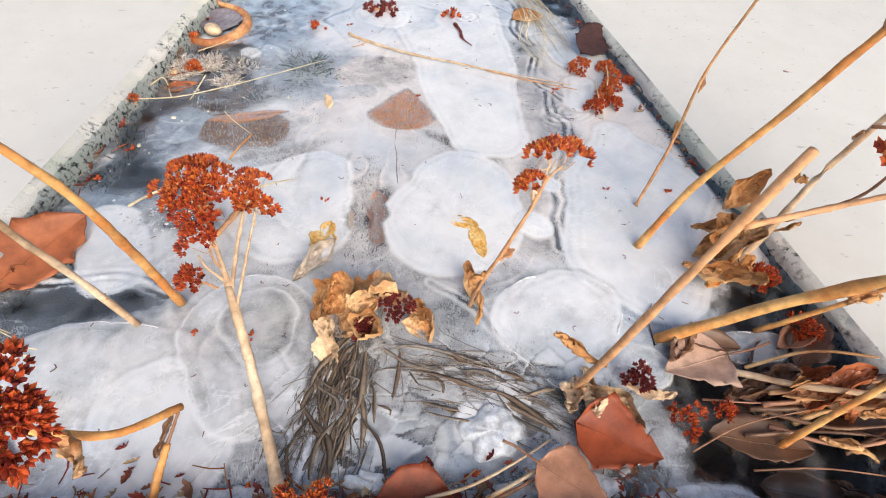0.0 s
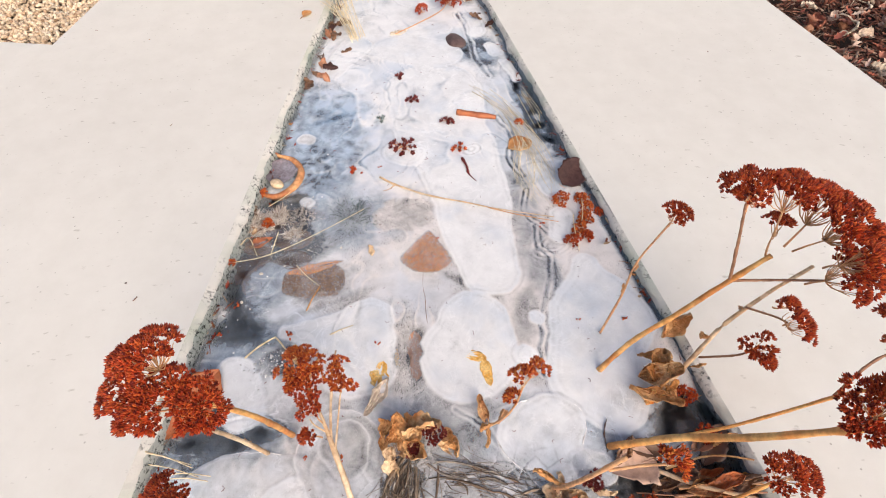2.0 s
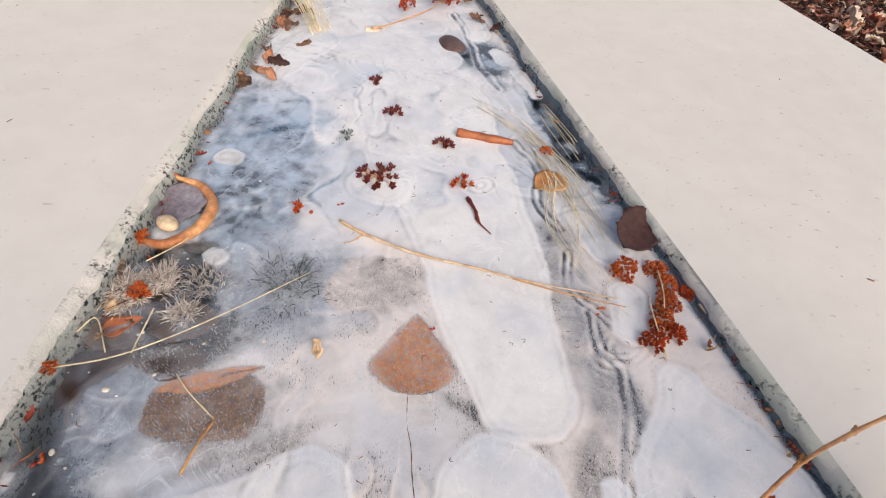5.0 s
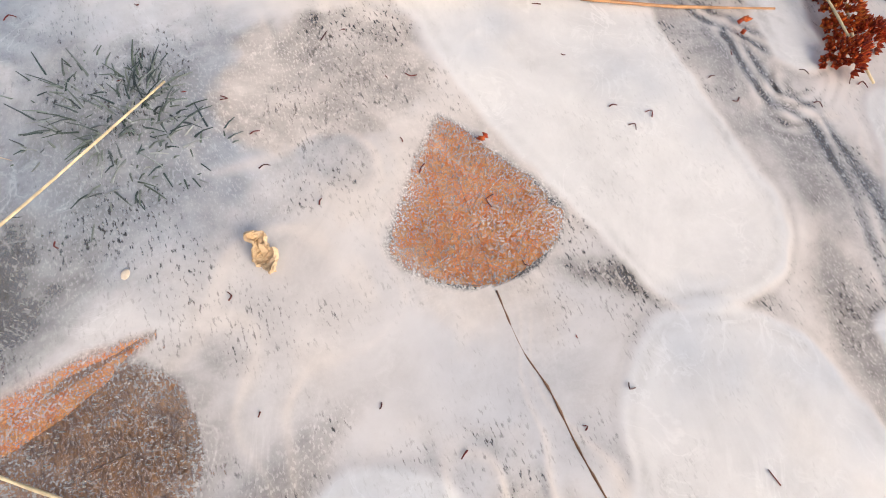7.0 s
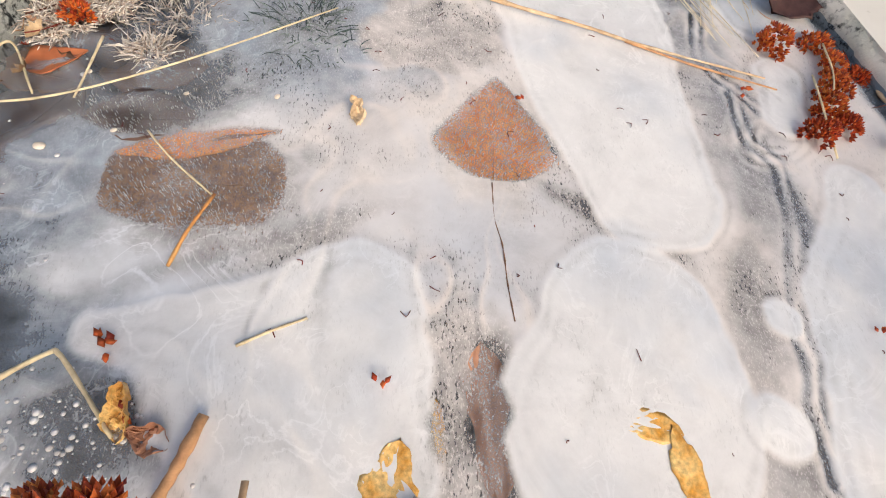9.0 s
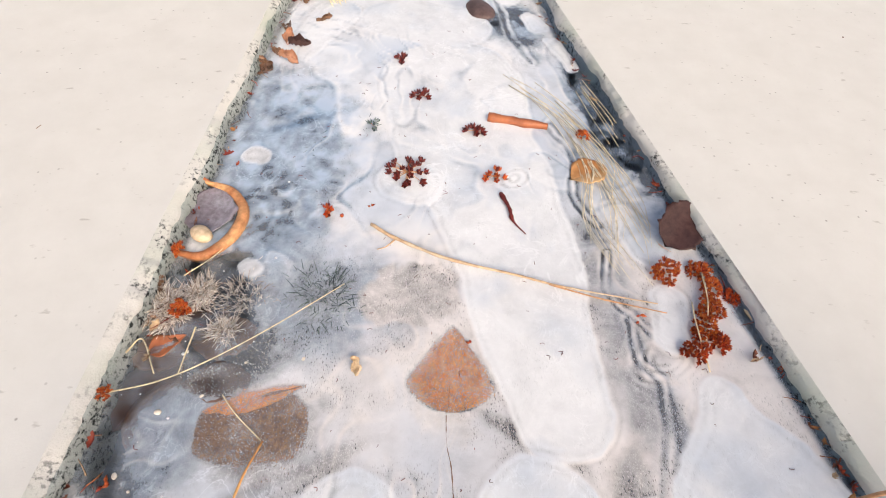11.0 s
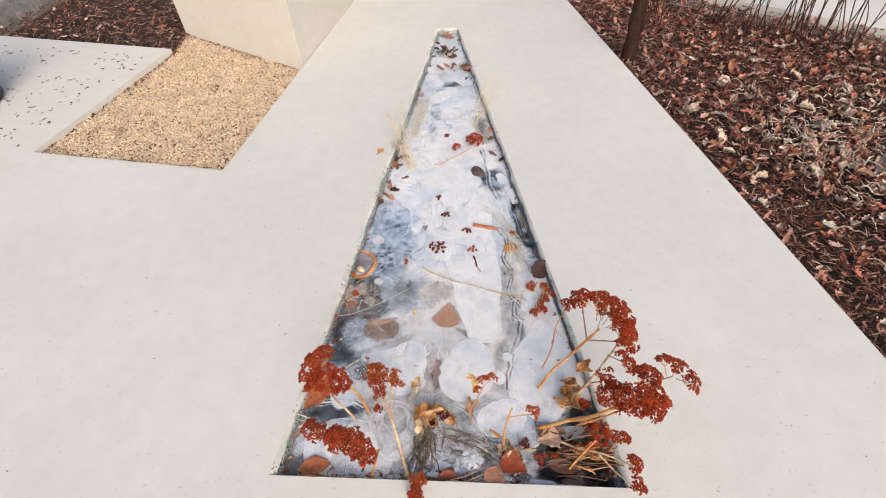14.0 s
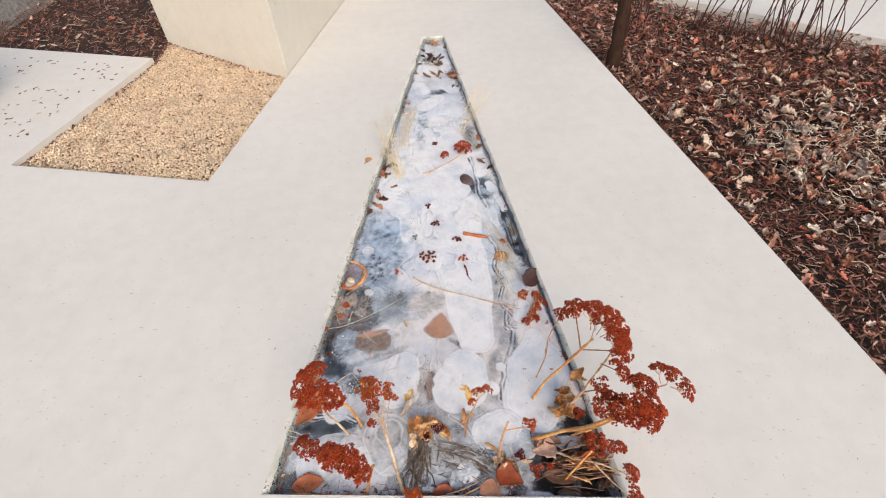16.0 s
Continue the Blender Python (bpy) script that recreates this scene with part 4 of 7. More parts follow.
def turns(rng, n, tip):
    """Turn matrices: any heading, and a tilt of about tip radians."""
    a, b, c = rng.uniform(0, 2 * math.pi, n), rng.normal(0, tip, n), rng.normal(0, tip, n)
    z, o = np.zeros(n), np.ones(n)
    rz = np.stack([np.cos(a), -np.sin(a), z, np.sin(a), np.cos(a), z, z, z, o], -1).reshape(n, 3, 3)
    rx = np.stack([o, z, z, z, np.cos(b), -np.sin(b), z, np.sin(b), np.cos(b)], -1).reshape(n, 3, 3)
    ry = np.stack([np.cos(c), z, np.sin(c), z, o, z, -np.sin(c), z, np.cos(c)], -1).reshape(n, 3, 3)
    return rz @ rx @ ry


def ico(sub):
    bm = bmesh.new()
    bmesh.ops.create_icosphere(bm, subdivisions=sub, radius=1.0)
    v = np.array([q.co[:] for q in bm.verts])
    f = [tuple(q.index for q in face.verts) for face in bm.faces]
    bm.free()
    return v, f


PEB_V, PEB_F = ico(1)
PEB2_V, PEB2_F = ico(3)


def gravel():
    rng = np.random.default_rng(11)
    gbed = slab("gravel_bed", GRAVEL_BED, [], -0.036, 0.03, SAND)
    tagged(gbed, "soil under the gravel", "ground", kind="structure")
    xy = scatter(grow(GRAVEL_BED, -0.003), 19000, rng)
    n = len(xy)
    low = 0.004 * np.clip((slab_left(xy[:, 1]) - xy[:, 0]) / 0.55, 0, 1)
    z = -0.021 - low + 0.005 * fbm(xy[:, 0], xy[:, 1], 0.2, 401) + rng.uniform(-0.004, 0.006, n)
    size = rng.uniform(0.0029, 0.0049, (n, 1)) * np.stack([rng.uniform(0.9, 1.4, n), rng.uniform(0.8, 1.1, n), rng.uniform(0.6, 0.9, n)], -1)
    g = spun(PEB_V, PEB_F, np.c_[xy, z], turns(rng, n, 0.5), size, "gravel", GRAVEL)
    tagged(g, "loose rounded tan and cream pea gravel", "gravel", kind="stuff")


gravel()
MULCH_R = [(slab_right(-1.0) + 0.003, -1.0), (2.6, -1.0), (2.6, far_line(2.6)), (1.0, far_line(1.0)), (0.78, 3.0), (slab_right(3.0) + 0.003, 3.0)]
MULCH_L = [(-1.262, 1.735), (-1.285, 1.93), (-1.05, 3.2), (-2.9, 3.2), (-2.9, 2.06), (-2.30, 1.945)]
CHIP_V = np.array([(-1, -0.5, -0.3), (1, -0.35, -0.3), (1.05, 0.4, -0.25), (-0.9, 0.5, -0.3), (-0.95, -0.45, 0.3), (0.9, -0.4, 0.35), (1, 0.3, 0.25), (-1, 0.4, 0.3)])
CHIP_F = [(0, 3, 2, 1), (4, 5, 6, 7), (0, 1, 5, 4), (1, 2, 6, 5), (2, 3, 7, 6), (3, 0, 4, 7)]
# a dry leaf for litter: a creased, cupped oval
LEAF_V = np.array([(-1, 0, 0.2), (-0.75, 0.22, 0.3), (-0.35, 0.48, 0.42), (-0.05, 0.36, 0.2), (0.22, 0.6, 0.5), (0.45, 0.30, 0.15), (0.75, 0.34, 0.4), (1.05, 0.04, 0.5), (0.62, -0.16, 0.12), (0.48, -0.5, 0.45), (0.1, -0.36, 0.1), (-0.22, -0.58, 0.4), (-0.5, -0.28, 0.12), (-0.8, -0.26, 0.35), (-0.4, 0.02, -0.05), (0.25, -0.02, -0.05)])
LEAF_F = [(k, 14, (k + 1) % 14) for k in (0, 1, 2, 10, 11, 12, 13)] + [(k, 15, k + 1) for k in range(4, 10)] + [(3, 15, 4), (3, 14, 15), (10, 15, 14)]


def mulch(poly, chips, leaves, seed, side):
    rng = np.random.default_rng(seed)
    xy = scatter(poly, chips, rng)
    n = len(xy)
    z = -0.028 + 0.016 * fbm(xy[:, 0], xy[:, 1], 0.22, 411) + rng.uniform(-0.010, 0.012, n)
    size = np.stack([rng.uniform(0.005, 0.020, n), rng.uniform(0.0012, 0.005, n), rng.uniform(0.001, 0.003, n)], -1)
    tagged(spun(CHIP_V, CHIP_F, np.c_[xy, z], turns(rng, n, 0.35), size, "bark_mulch", CHIPS), "dark shredded bark mulch", "mulch", kind="stuff")
    xy = scatter(poly, leaves, rng)
    n = len(xy)
    z = -0.010 + 0.016 * fbm(xy[:, 0], xy[:, 1], 0.22, 411) + rng.uniform(-0.002, 0.010, n)
    size = (0.004 + 0.014 * rng.uniform(0, 1, (n, 1)) ** 2.2) * np.stack([np.ones(n), rng.uniform(0.4, 1.1, n), rng.uniform(0.4, 1.6, n)], -1)
    tagged(spun(LEAF_V, LEAF_F, np.c_[xy, z], turns(rng, n, 0.45), size, "leaf_litter", LITTER), "fallen red-brown and tan leaf litter " + side, "leaf litter", kind="stuff")


mulch(MULCH_R, 52000, 11000, 21, "on the bark mulch")
mulch(MULCH_L, 8000, 1100, 22, "on the mulch behind the pad")


def dry_strands():
    """Long pale blades of dead grass, curled over the leaf bed."""
    rng = np.random.default_rng(61)
    pieces = []
    for k in range(360):
        cx, cy, sx, sy = ((1.10, 0.95, 0.14, 0.20), (1.24, 0.82, 0.18, 0.14), (1.02, 1.08, 0.12, 0.12), (1.30, 1.05, 0.2, 0.2))[k % 4]
        x, y = rng.normal(cx, sx), rng.normal(cy, sy)
        if x < slab_right(y) + 0.05:
            continue
        a, s = rng.uniform(0, 6.3), rng.uniform(0.012, 0.055)
        base = np.array([x, y, -0.004 + 0.016 * float(fbm(np.array(x), np.array(y), 0.22, 411))])
        d, e = np.array([math.cos(a), math.sin(a), 0.0]), np.array([-math.sin(a), math.cos(a), 0.0])
        pts, p, turn = [base], base.copy(), a
        bend = rng.normal(0, 0.5)
        for j in range(5):
            turn += bend * 0.55 + rng.normal(0, 0.35)
            p = p + np.array([math.cos(turn), math.sin(turn), 0]) * s / 4
            pts.append(p + (0, 0, rng.uniform(0, 0.010)))
        pieces.append(tube(pts, rng.uniform(0.0006, 0.0022), 0.0005, 12, 4, 0.8, seed=k))
    return solid("dead_grass", *join(pieces), BUFF)


tagged(dry_strands(), "long pale curled blades of dead grass on the mulch", "dry grass", kind="stuff")


def gravel_crumbs():
    """Dark bark crumbs and soil along the borders of the gravel."""
    rng = np.random.default_rng(65)
    spots = []
    for (ax, ay), (bx, by), many in ((GRAVEL_BED[1], GRAVEL_BED[2], 120), (GRAVEL_BED[3], GRAVEL_BED[4], 90), (GRAVEL_BED[4], GRAVEL_BED[0], 50), (GRAVEL_BED[2], GRAVEL_BED[3], 110)):
        c = np.mean(GRAVEL_BED, 0)
        for _ in range(many):
            f = rng.uniform(0, 1)
            p = np.array([ax + (bx - ax) * f, ay + (by - ay) * f])
            spots.append(p + (c - p) / np.linalg.norm(c - p) * (0.008 + abs(rng.normal(0, 0.012))))
    xy = np.r_[np.array(spots), scatter(grow(GRAVEL_BED, -0.03), 26, rng)]
    n = len(xy)
    size = np.stack([rng.uniform(0.003, 0.008, n), rng.uniform(0.002, 0.006, n), rng.uniform(0.002, 0.005, n)], -1)
    tagged(spun(CHIP_V, CHIP_F, np.c_[xy, np.full(n, -0.017)], turns(rng, n, 0.4), size, "bark_bits", CHIPS), "dark bark bits strewn along the gravel border", "debris", kind="stuff")


gravel_crumbs()


# ---- leaves ----
def leaf_mesh(long, wide, cup, bend, kind, seed):
    """A leaf lying along +x from its stalk: broad and pointed, oval, or shrivelled. Two skins, a raised midrib."""
    rng = np.random.default_rng(seed)
    ns, nw = (25, 13) if kind in ("crumpled", "wrinkled") else (17, 11)
    s = np.linspace(0, 1, ns)
    half = leaf_half(s, kind, seed)
    t = np.linspace(-1, 1, nw)
    S, T = np.meshgrid(s, t, indexing="ij")
    ragged = 1 + 0.07 * rng.normal(size=(ns, 1)) * (abs(T) > 0.9)
    if kind == "crumpled":
        # rolled round its midrib, then bent and twisted
        roll = 2.0 + 1.2 * rng.uniform()
        theta = T * roll * (0.45 + 0.75 * S) * ragged
        rad = wide / 2 * half[:, None] / roll * (1 + 0.5 * fbm(S * 3 + seed, T * 2, 0.9, seed))
        y = rad * np.sin(theta) + 0.22 * wide * fbm(S * 3, T * 2 + seed, 0.5, seed + 4)
        z = rad * (1 - np.cos(theta)) + 0.25 * wide * fbm(S * 3 + seed, T * 2, 0.45, seed + 9)
        arc = (S - 0.2) * rng.uniform(0.6, 1.8)
        x = long * (np.sin(arc) / 1.2 + 0.15) + 0.1 * wide * fbm(S * 4, T * 3 + seed, 0.5, seed + 12)
        z = z + long * (1 - np.cos(arc)) * 0.5
        spin = (S - 0.4) * rng.normal(0, 1.0)
        y, z = y * np.cos(spin) - z * np.sin(spin) * 0.6, np.maximum(z * np.cos(spin) + y * np.sin(spin) * 0.6, -0.004)
    elif kind == "wrinkled":
        # thin and papery: sharp creases, ragged margin, turned-up edges
        x = long * S + 0.05 * wide * fbm(S * 4, T * 3 + seed, 0.5, seed + 2)
        y = wide / 2 * half[:, None] * T * (1 + 0.22 * fbm(S * 5 + seed, T, 0.5, seed + 6))
        crease = 1 - 2 * abs(fbm(S * 2.2 + seed, T * 1.1, 0.34, seed + 8))
        z = cup * T**2 * half[:, None] + bend * np.sin(2.6 * S + seed) + 0.26 * wide * (crease - 0.6) + 0.14 * wide * fbm(S * 3 + seed, T * 2, 0.3, seed + 9)
        curl = step(0.55, 1.0, abs(T)) * rng.uniform(0.1, 0.5)
        y, z = y * (1 - 0.5 * curl), z + wide * 0.4 * curl
    else:
        x = long * (S + 0.04 * abs(T) * (S < 0.2))
        y = wide / 2 * half[:, None] * T * ragged
        z = cup * T**2 * half[:, None] + bend * (S - 0.3) ** 2 - 0.012 * long * np.exp(-((T / 0.12) ** 2))
        vein = np.cos((S - 0.35 * abs(T)) * 34)
        z = z + 0.04 * wide * fbm(x + seed, y, wide * 0.5, seed) + 0.006 * wide * vein
    top = np.stack([x, y, z], -1).reshape(-1, 3)
    n = np.arange(ns * nw).reshape(ns, nw)
    q = np.stack([n[:-1, :-1], n[1:, :-1], n[1:, 1:], n[:-1, 1:]], -1).reshape(-1, 4).tolist()
    low = top - np.array([0, 0, 0.0005])
    m = ns * nw
    faces = [tuple(f) for f in q] + [tuple(i + m for i in f[::-1]) for f in q]
    ring = list(n[:, 0]) + list(n[-1, 1:]) + list(n[-2::-1, -1]) + list(n[0, -2:0:-1])
    for a, b in zip(ring, ring[1:] + ring[:1]):
        faces.append((int(b), int(a), int(a) + m, int(b) + m))
    return np.concatenate([top, low]), faces


def leaf(name, place, turn, long, wide, mat, label, kind="poplar", cup=0.006, bend=0.01, stalk=0.0, seed=1, tilt=(0, 0), stalk_mat=None):
    thing = empty(name, label, "leaf")
    thing.matrix_world = pose(*place, tilt[0], tilt[1], turn)
    v, f = leaf_mesh(long, wide, cup, bend, kind, seed)
    solid("blade", v, f, mat, thing, smooth=kind not in ("crumpled", "wrinkled"))
    if kind in ("poplar", "oval", "squarish") and long > 0.028:
        rib = v[5 : 17 * 11 : 11] + np.array([0, 0, 0.0002])
        solid("midrib", *tube(rib[1:-1:2], 0.0005, 0.0002, 12, 5), mat, thing)
    if stalk:
        v, f = tube([(0.004, 0, 0.0005), (-stalk * 0.5, stalk * 0.06, 0.001), (-stalk, stalk * 0.02, 0.0005)], 0.0007, 0.0009, 9, 6)
        solid("stalk", v, f, stalk_mat or PEDICEL, thing)
    return thing


# ---- dried stonecrop ----
def bud_shape():
    """One star of five pointed seed cases."""
    pieces = []
    for k in range(5):
        a = 2 * math.pi * k / 5
        d = np.array([math.cos(a), math.sin(a), 0])
        e = np.array([-math.sin(a), math.cos(a), 0])
        mid = 0.42 * d + np.array([0, 0, 0.55])
        v = [np.array([0, 0, 0.0]), mid + 0.32 * d, mid + 0.30 * e, mid - 0.2 * d, mid - 0.30 * e, 0.6 * d + np.array([0, 0, 1.15])]
        f = [(0, 2, 1), (0, 3, 2), (0, 4, 3), (0, 1, 4), (5, 1, 2), (5, 2, 3), (5, 3, 4), (5, 4, 1)]
        pieces.append((np.array(v), f))
    return join(pieces)


BUD_V, BUD_F = bud_shape()


def aligned(d, spin):
    """A turn that takes z to d."""
    d = d / np.linalg.norm(d)
    u = np.cross(d, (0.3, 0.9, 0.2))
    u /= np.linalg.norm(u)
    w = np.cross(d, u)
    c, s = math.cos(spin), math.sin(spin)
    return np.stack([c * u + s * w, -s * u + c * w, d], 1)


def flower_head(centre, radius, axis, foot, mat, seed, parent, dense=1.0, size=0.0036):
    """A domed seed head: little bunches of seed cases on fine stalks that spread from the foot."""
    rng = np.random.default_rng(seed)
    centre, axis, foot = np.array(centre, float), np.array(axis, float), np.array(foot, float)
    axis /= np.linalg.norm(axis)
    m0 = aligned(axis, rng.uniform(0, 6))
    # one short stalk carries the fine ones
    fork = 0.3 * foot + 0.7 * (centre - axis * radius * 0.55)
    neck = tube([foot, (foot + fork) / 2 + rng.normal(0, 0.0006, 3), fork], 0.0009, 0.0006, 5, 5, seed=seed)
    foot = fork
    bunches = max(4, int(dense * 26 * (radius / 0.022) ** 2))
    buds, stalks = [], [neck]
    radius = radius * 0.88
    for k in range(bunches):
        r = math.sqrt((k + 0.5) / bunches)
        a = k * 2.39996 + rng.normal(0, 0.25)
        # gaps where whole side stalks have broken off
        if bunches > 8 and float(vnoise(r * math.cos(a) + seed * 1.7, r * math.sin(a), 0.42, 7)) + 0.35 * rng.normal() < -0.50:
            continue
        loc = np.array([r * math.cos(a), r * math.sin(a), 0.34 * (1 - r * r) + rng.normal(0, 0.07)]) * radius * rng.uniform(0.92, 1.12)
        tip = centre + m0 @ loc
        out = m0 @ np.array([0.8 * r * math.cos(a), 0.8 * r * math.sin(a), 1.0])
        base = tip - out / np.linalg.norm(out) * 0.006
        stalks.append(tube([foot, 0.5 * foot + 0.5 * base - axis * 0.003 + rng.normal(0, 0.0012, 3), base], 0.00042, 0.00028, 6, 4, seed=k))
        count = rng.integers(7, 12)
        for j in range(count):
            rr = math.sqrt((j + 0.3) / count)
            b = j * 2.4 + rng.uniform(0, 1)
            mb = aligned(out, 0.0)
            spot = tip + mb @ np.array([0.0048 * rr * math.cos(b), 0.0048 * rr * math.sin(b), -0.002 * rr * rr + rng.normal(0, 0.0005)])
            way = out / np.linalg.norm(out) + 0.5 * rr * (mb @ np.array([math.cos(b), math.sin(b), 0]))
            s = size * rng.uniform(0.62, 0.98)
            buds.append((BUD_V @ (aligned(way, rng.uniform(0, 6)) * s).T + spot, BUD_F))
    head = solid("flower_head", *join(buds), mat, parent, smooth=False)
    solid("flower_stalk", *join(stalks), STALK_PALE if mat is BLOOM_ORANGE else STALK_RED, head)
    return head


def stem(pts, r0, r1, mat, parent, n=22, seed=3):
    v, f = tube(pts, r0, r1, n, 9, 0.10, seed)
    return solid("stem", v, f, mat, parent)


def side_leaf(place, turn, long, wide, tilt, mat, parent, seed):
    v, f = leaf_mesh(long, wide, 0.2 * wide, 0.2 * long, "crumpled", seed)
    ob = solid("leaf", v, f, mat, parent)
    ob.matrix_world = pose(*place, tilt[0], tilt[1], turn)
    return ob


GROUP = "dried stonecrop round the channel end"


def stonecrop(label, stems, heads, leaves=(), seed=1):
    thing = empty("dried_stonecrop", label, "dried plant", GROUP)
    for k, (pts, r0, r1, mat) in enumerate(stems):
        stem(pts, r0, r1, mat, thing, seed=seed + k)
    for k, (centre, radius, axis, foot, mat, dense) in enumerate(heads):
        flower_head(centre, radius, axis, foot, mat, seed * 50 + k, thing, dense)
    for k, (place, turn, long, wide, tilt, mat) in enumerate(leaves):
        side_leaf(place, turn, long, wide, tilt, mat, thing, seed * 7 + k)
    return thing


# tall plant that leans out over the right edge
node = (0.234, 0.181, 0.156)
top1, top2 = (0.246, 0.176, 0.195), (0.292, 0.185, 0.135)
stonecrop(
    "tan dried stonecrop with a broad rust-red domed seed head", 
    [([(0.170, 0.187, ICE), (0.188, 0.188, 0.04), (0.212, 0.184, 0.10), node, top1], 0.0029, 0.0018, STALK),
     ([(0.217, 0.150, ICE), (0.255, 0.178, 0.01), (0.279, 0.196, 0.05), (0.290, 0.192, 0.115), (0.282, 0.172, 0.185)], 0.0030, 0.0014, STALK_PALE),
     ([node, (0.224, 0.188, 0.20), (0.216, 0.194, 0.235)], 0.0013, 0.0009, PEDICEL),
     ([node, (0.262, 0.172, 0.168), (0.284, 0.158, 0.186)], 0.0012, 0.0009, PEDICEL),
     ([(0.284, 0.194, 0.09), (0.298, 0.178, 0.10), (0.304, 0.168, 0.105)], 0.0012, 0.0008, PEDICEL),
     ([(0.262, 0.178, 0.02), (0.275, 0.160, 0.06), (0.270, 0.149, 0.094)], 0.0012, 0.0008, PEDICEL)],
    [((0.214, 0.197, 0.250), 0.021, (-0.3, 0.25, 1), (0.218, 0.192, 0.228), BLOOM, 1.1),
     ((0.240, 0.192, 0.252), 0.021, (0, 0.2, 1), (0.240, 0.180, 0.214), BLOOM, 1.1),
     ((0.263, 0.183, 0.246), 0.022, (0.2, 0.1, 1), (0.250, 0.176, 0.206), BLOOM, 1.2),
     ((0.270, 0.160, 0.246), 0.022, (0.3, -0.2, 1), (0.255, 0.172, 0.205), BLOOM, 1.2),
     ((0.269, 0.138, 0.238), 0.022, (0.3, -0.4, 1), (0.275, 0.160, 0.200), BLOOM, 1.2),
     ((0.288, 0.148, 0.206), 0.022, (0.7, -0.3, 0.8), (0.276, 0.162, 0.176), BLOOM, 1.2),
     ((0.252, 0.196, 0.212), 0.011, (0.2, 0.5, 0.8), (0.246, 0.180, 0.190), BLOOM, 1.0),
     ((0.309, 0.162, 0.114), 0.018, (0.7, -0.1, 0.8), (0.302, 0.168, 0.100), BLOOM, 1.1),
     ((0.294, 0.174, 0.130), 0.007, (0, 0.2, 1), (0.292, 0.180, 0.112), BLOOM, 1.0),
     ((0.269, 0.146, 0.106), 0.014, (-0.2, -0.2, 1), (0.270, 0.150, 0.090), BLOOM, 1.1),
     ((0.280, 0.138, 0.092), 0.006, (0.3, -0.4, 1), (0.274, 0.148, 0.082), BLOOM, 1.0)],
    [((0.284, 0.196, 0.085), 60, 0.022, 0.008, (30, 60), STALK_RED), ((0.262, 0.186, 0.05), 200, 0.014, 0.012, (20, -10), WITHERED), ((0.25, 0.168, 0.02), -10, 0.016, 0.008, (20, -30), WITHERED)],
    1,
)
stonecrop(
    "slender dried stonecrop with one small rust-red head",
    [([(0.182, 0.233, ICE), (0.197, 0.250, 0.03), (0.196, 0.250, 0.09), (0.206, 0.246, 0.155)], 0.0014, 0.0009, STALK_RED)],
    [((0.210, 0.246, 0.168), 0.014, (0.3, -0.1, 1), (0.206, 0.246, 0.150), BLOOM, 1.2)],
    [((0.196, 0.250, 0.035), 80, 0.022, 0.007, (10, -70), WITHERED), ((0.198, 0.250, 0.075), 60, 0.016, 0.005, (20, -60), STALK_RED)],
    2,
)
# plant in the near right corner
stonecrop(
    "thick tan dried stonecrop stem with full rust-red seed heads",
    [([(0.161, 0.105, ICE), (0.205, 0.092, 0.04), (0.235, 0.072, 0.10), (0.255, 0.055, 0.165), (0.262, 0.045, 0.20)], 0.0035, 0.0022, STALK),
     ([(0.232, 0.112, ICE), (0.262, 0.106, 0.02), (0.292, 0.104, 0.06), (0.298, 0.092, 0.13), (0.292, 0.078, 0.175)], 0.0018, 0.0012, STALK),
     ([(0.298, 0.095, 0.12), (0.330, 0.115, 0.135), (0.365, 0.125, 0.140)], 0.0014, 0.0009, PEDICEL)],
    [((0.240, 0.046, 0.220), 0.025, (-0.4, -0.2, 1), (0.254, 0.050, 0.190), BLOOM, 1.1),
     ((0.264, 0.028, 0.244), 0.026, (-0.1, -0.4, 1), (0.262, 0.042, 0.200), BLOOM, 1.1),
     ((0.288, 0.026, 0.236), 0.024, (0.3, -0.4, 1), (0.272, 0.044, 0.200), BLOOM, 1.1),
     ((0.302, 0.090, 0.204), 0.023, (0.3, 0.4, 1), (0.293, 0.080, 0.172), BLOOM, 1.1),
     ((0.308, 0.052, 0.206), 0.022, (0.6, -0.1, 1), (0.288, 0.060, 0.180), BLOOM, 1.1),
     ((0.352, 0.146, 0.158), 0.012, (-0.2, 0.5, 1), (0.356, 0.126, 0.140), BLOOM, 1.1),
     ((0.371, 0.136, 0.156), 0.017, (0.2, 0.3, 1), (0.364, 0.125, 0.140), BLOOM, 1.2),
     ((0.388, 0.108, 0.154), 0.017, (0.6, -0.2, 1), (0.370, 0.122, 0.138), BLOOM, 1.2)],
    [((0.225, 0.080, 0.06), 30, 0.030, 0.012, (30, 20), WITHERED)],
    3,
)
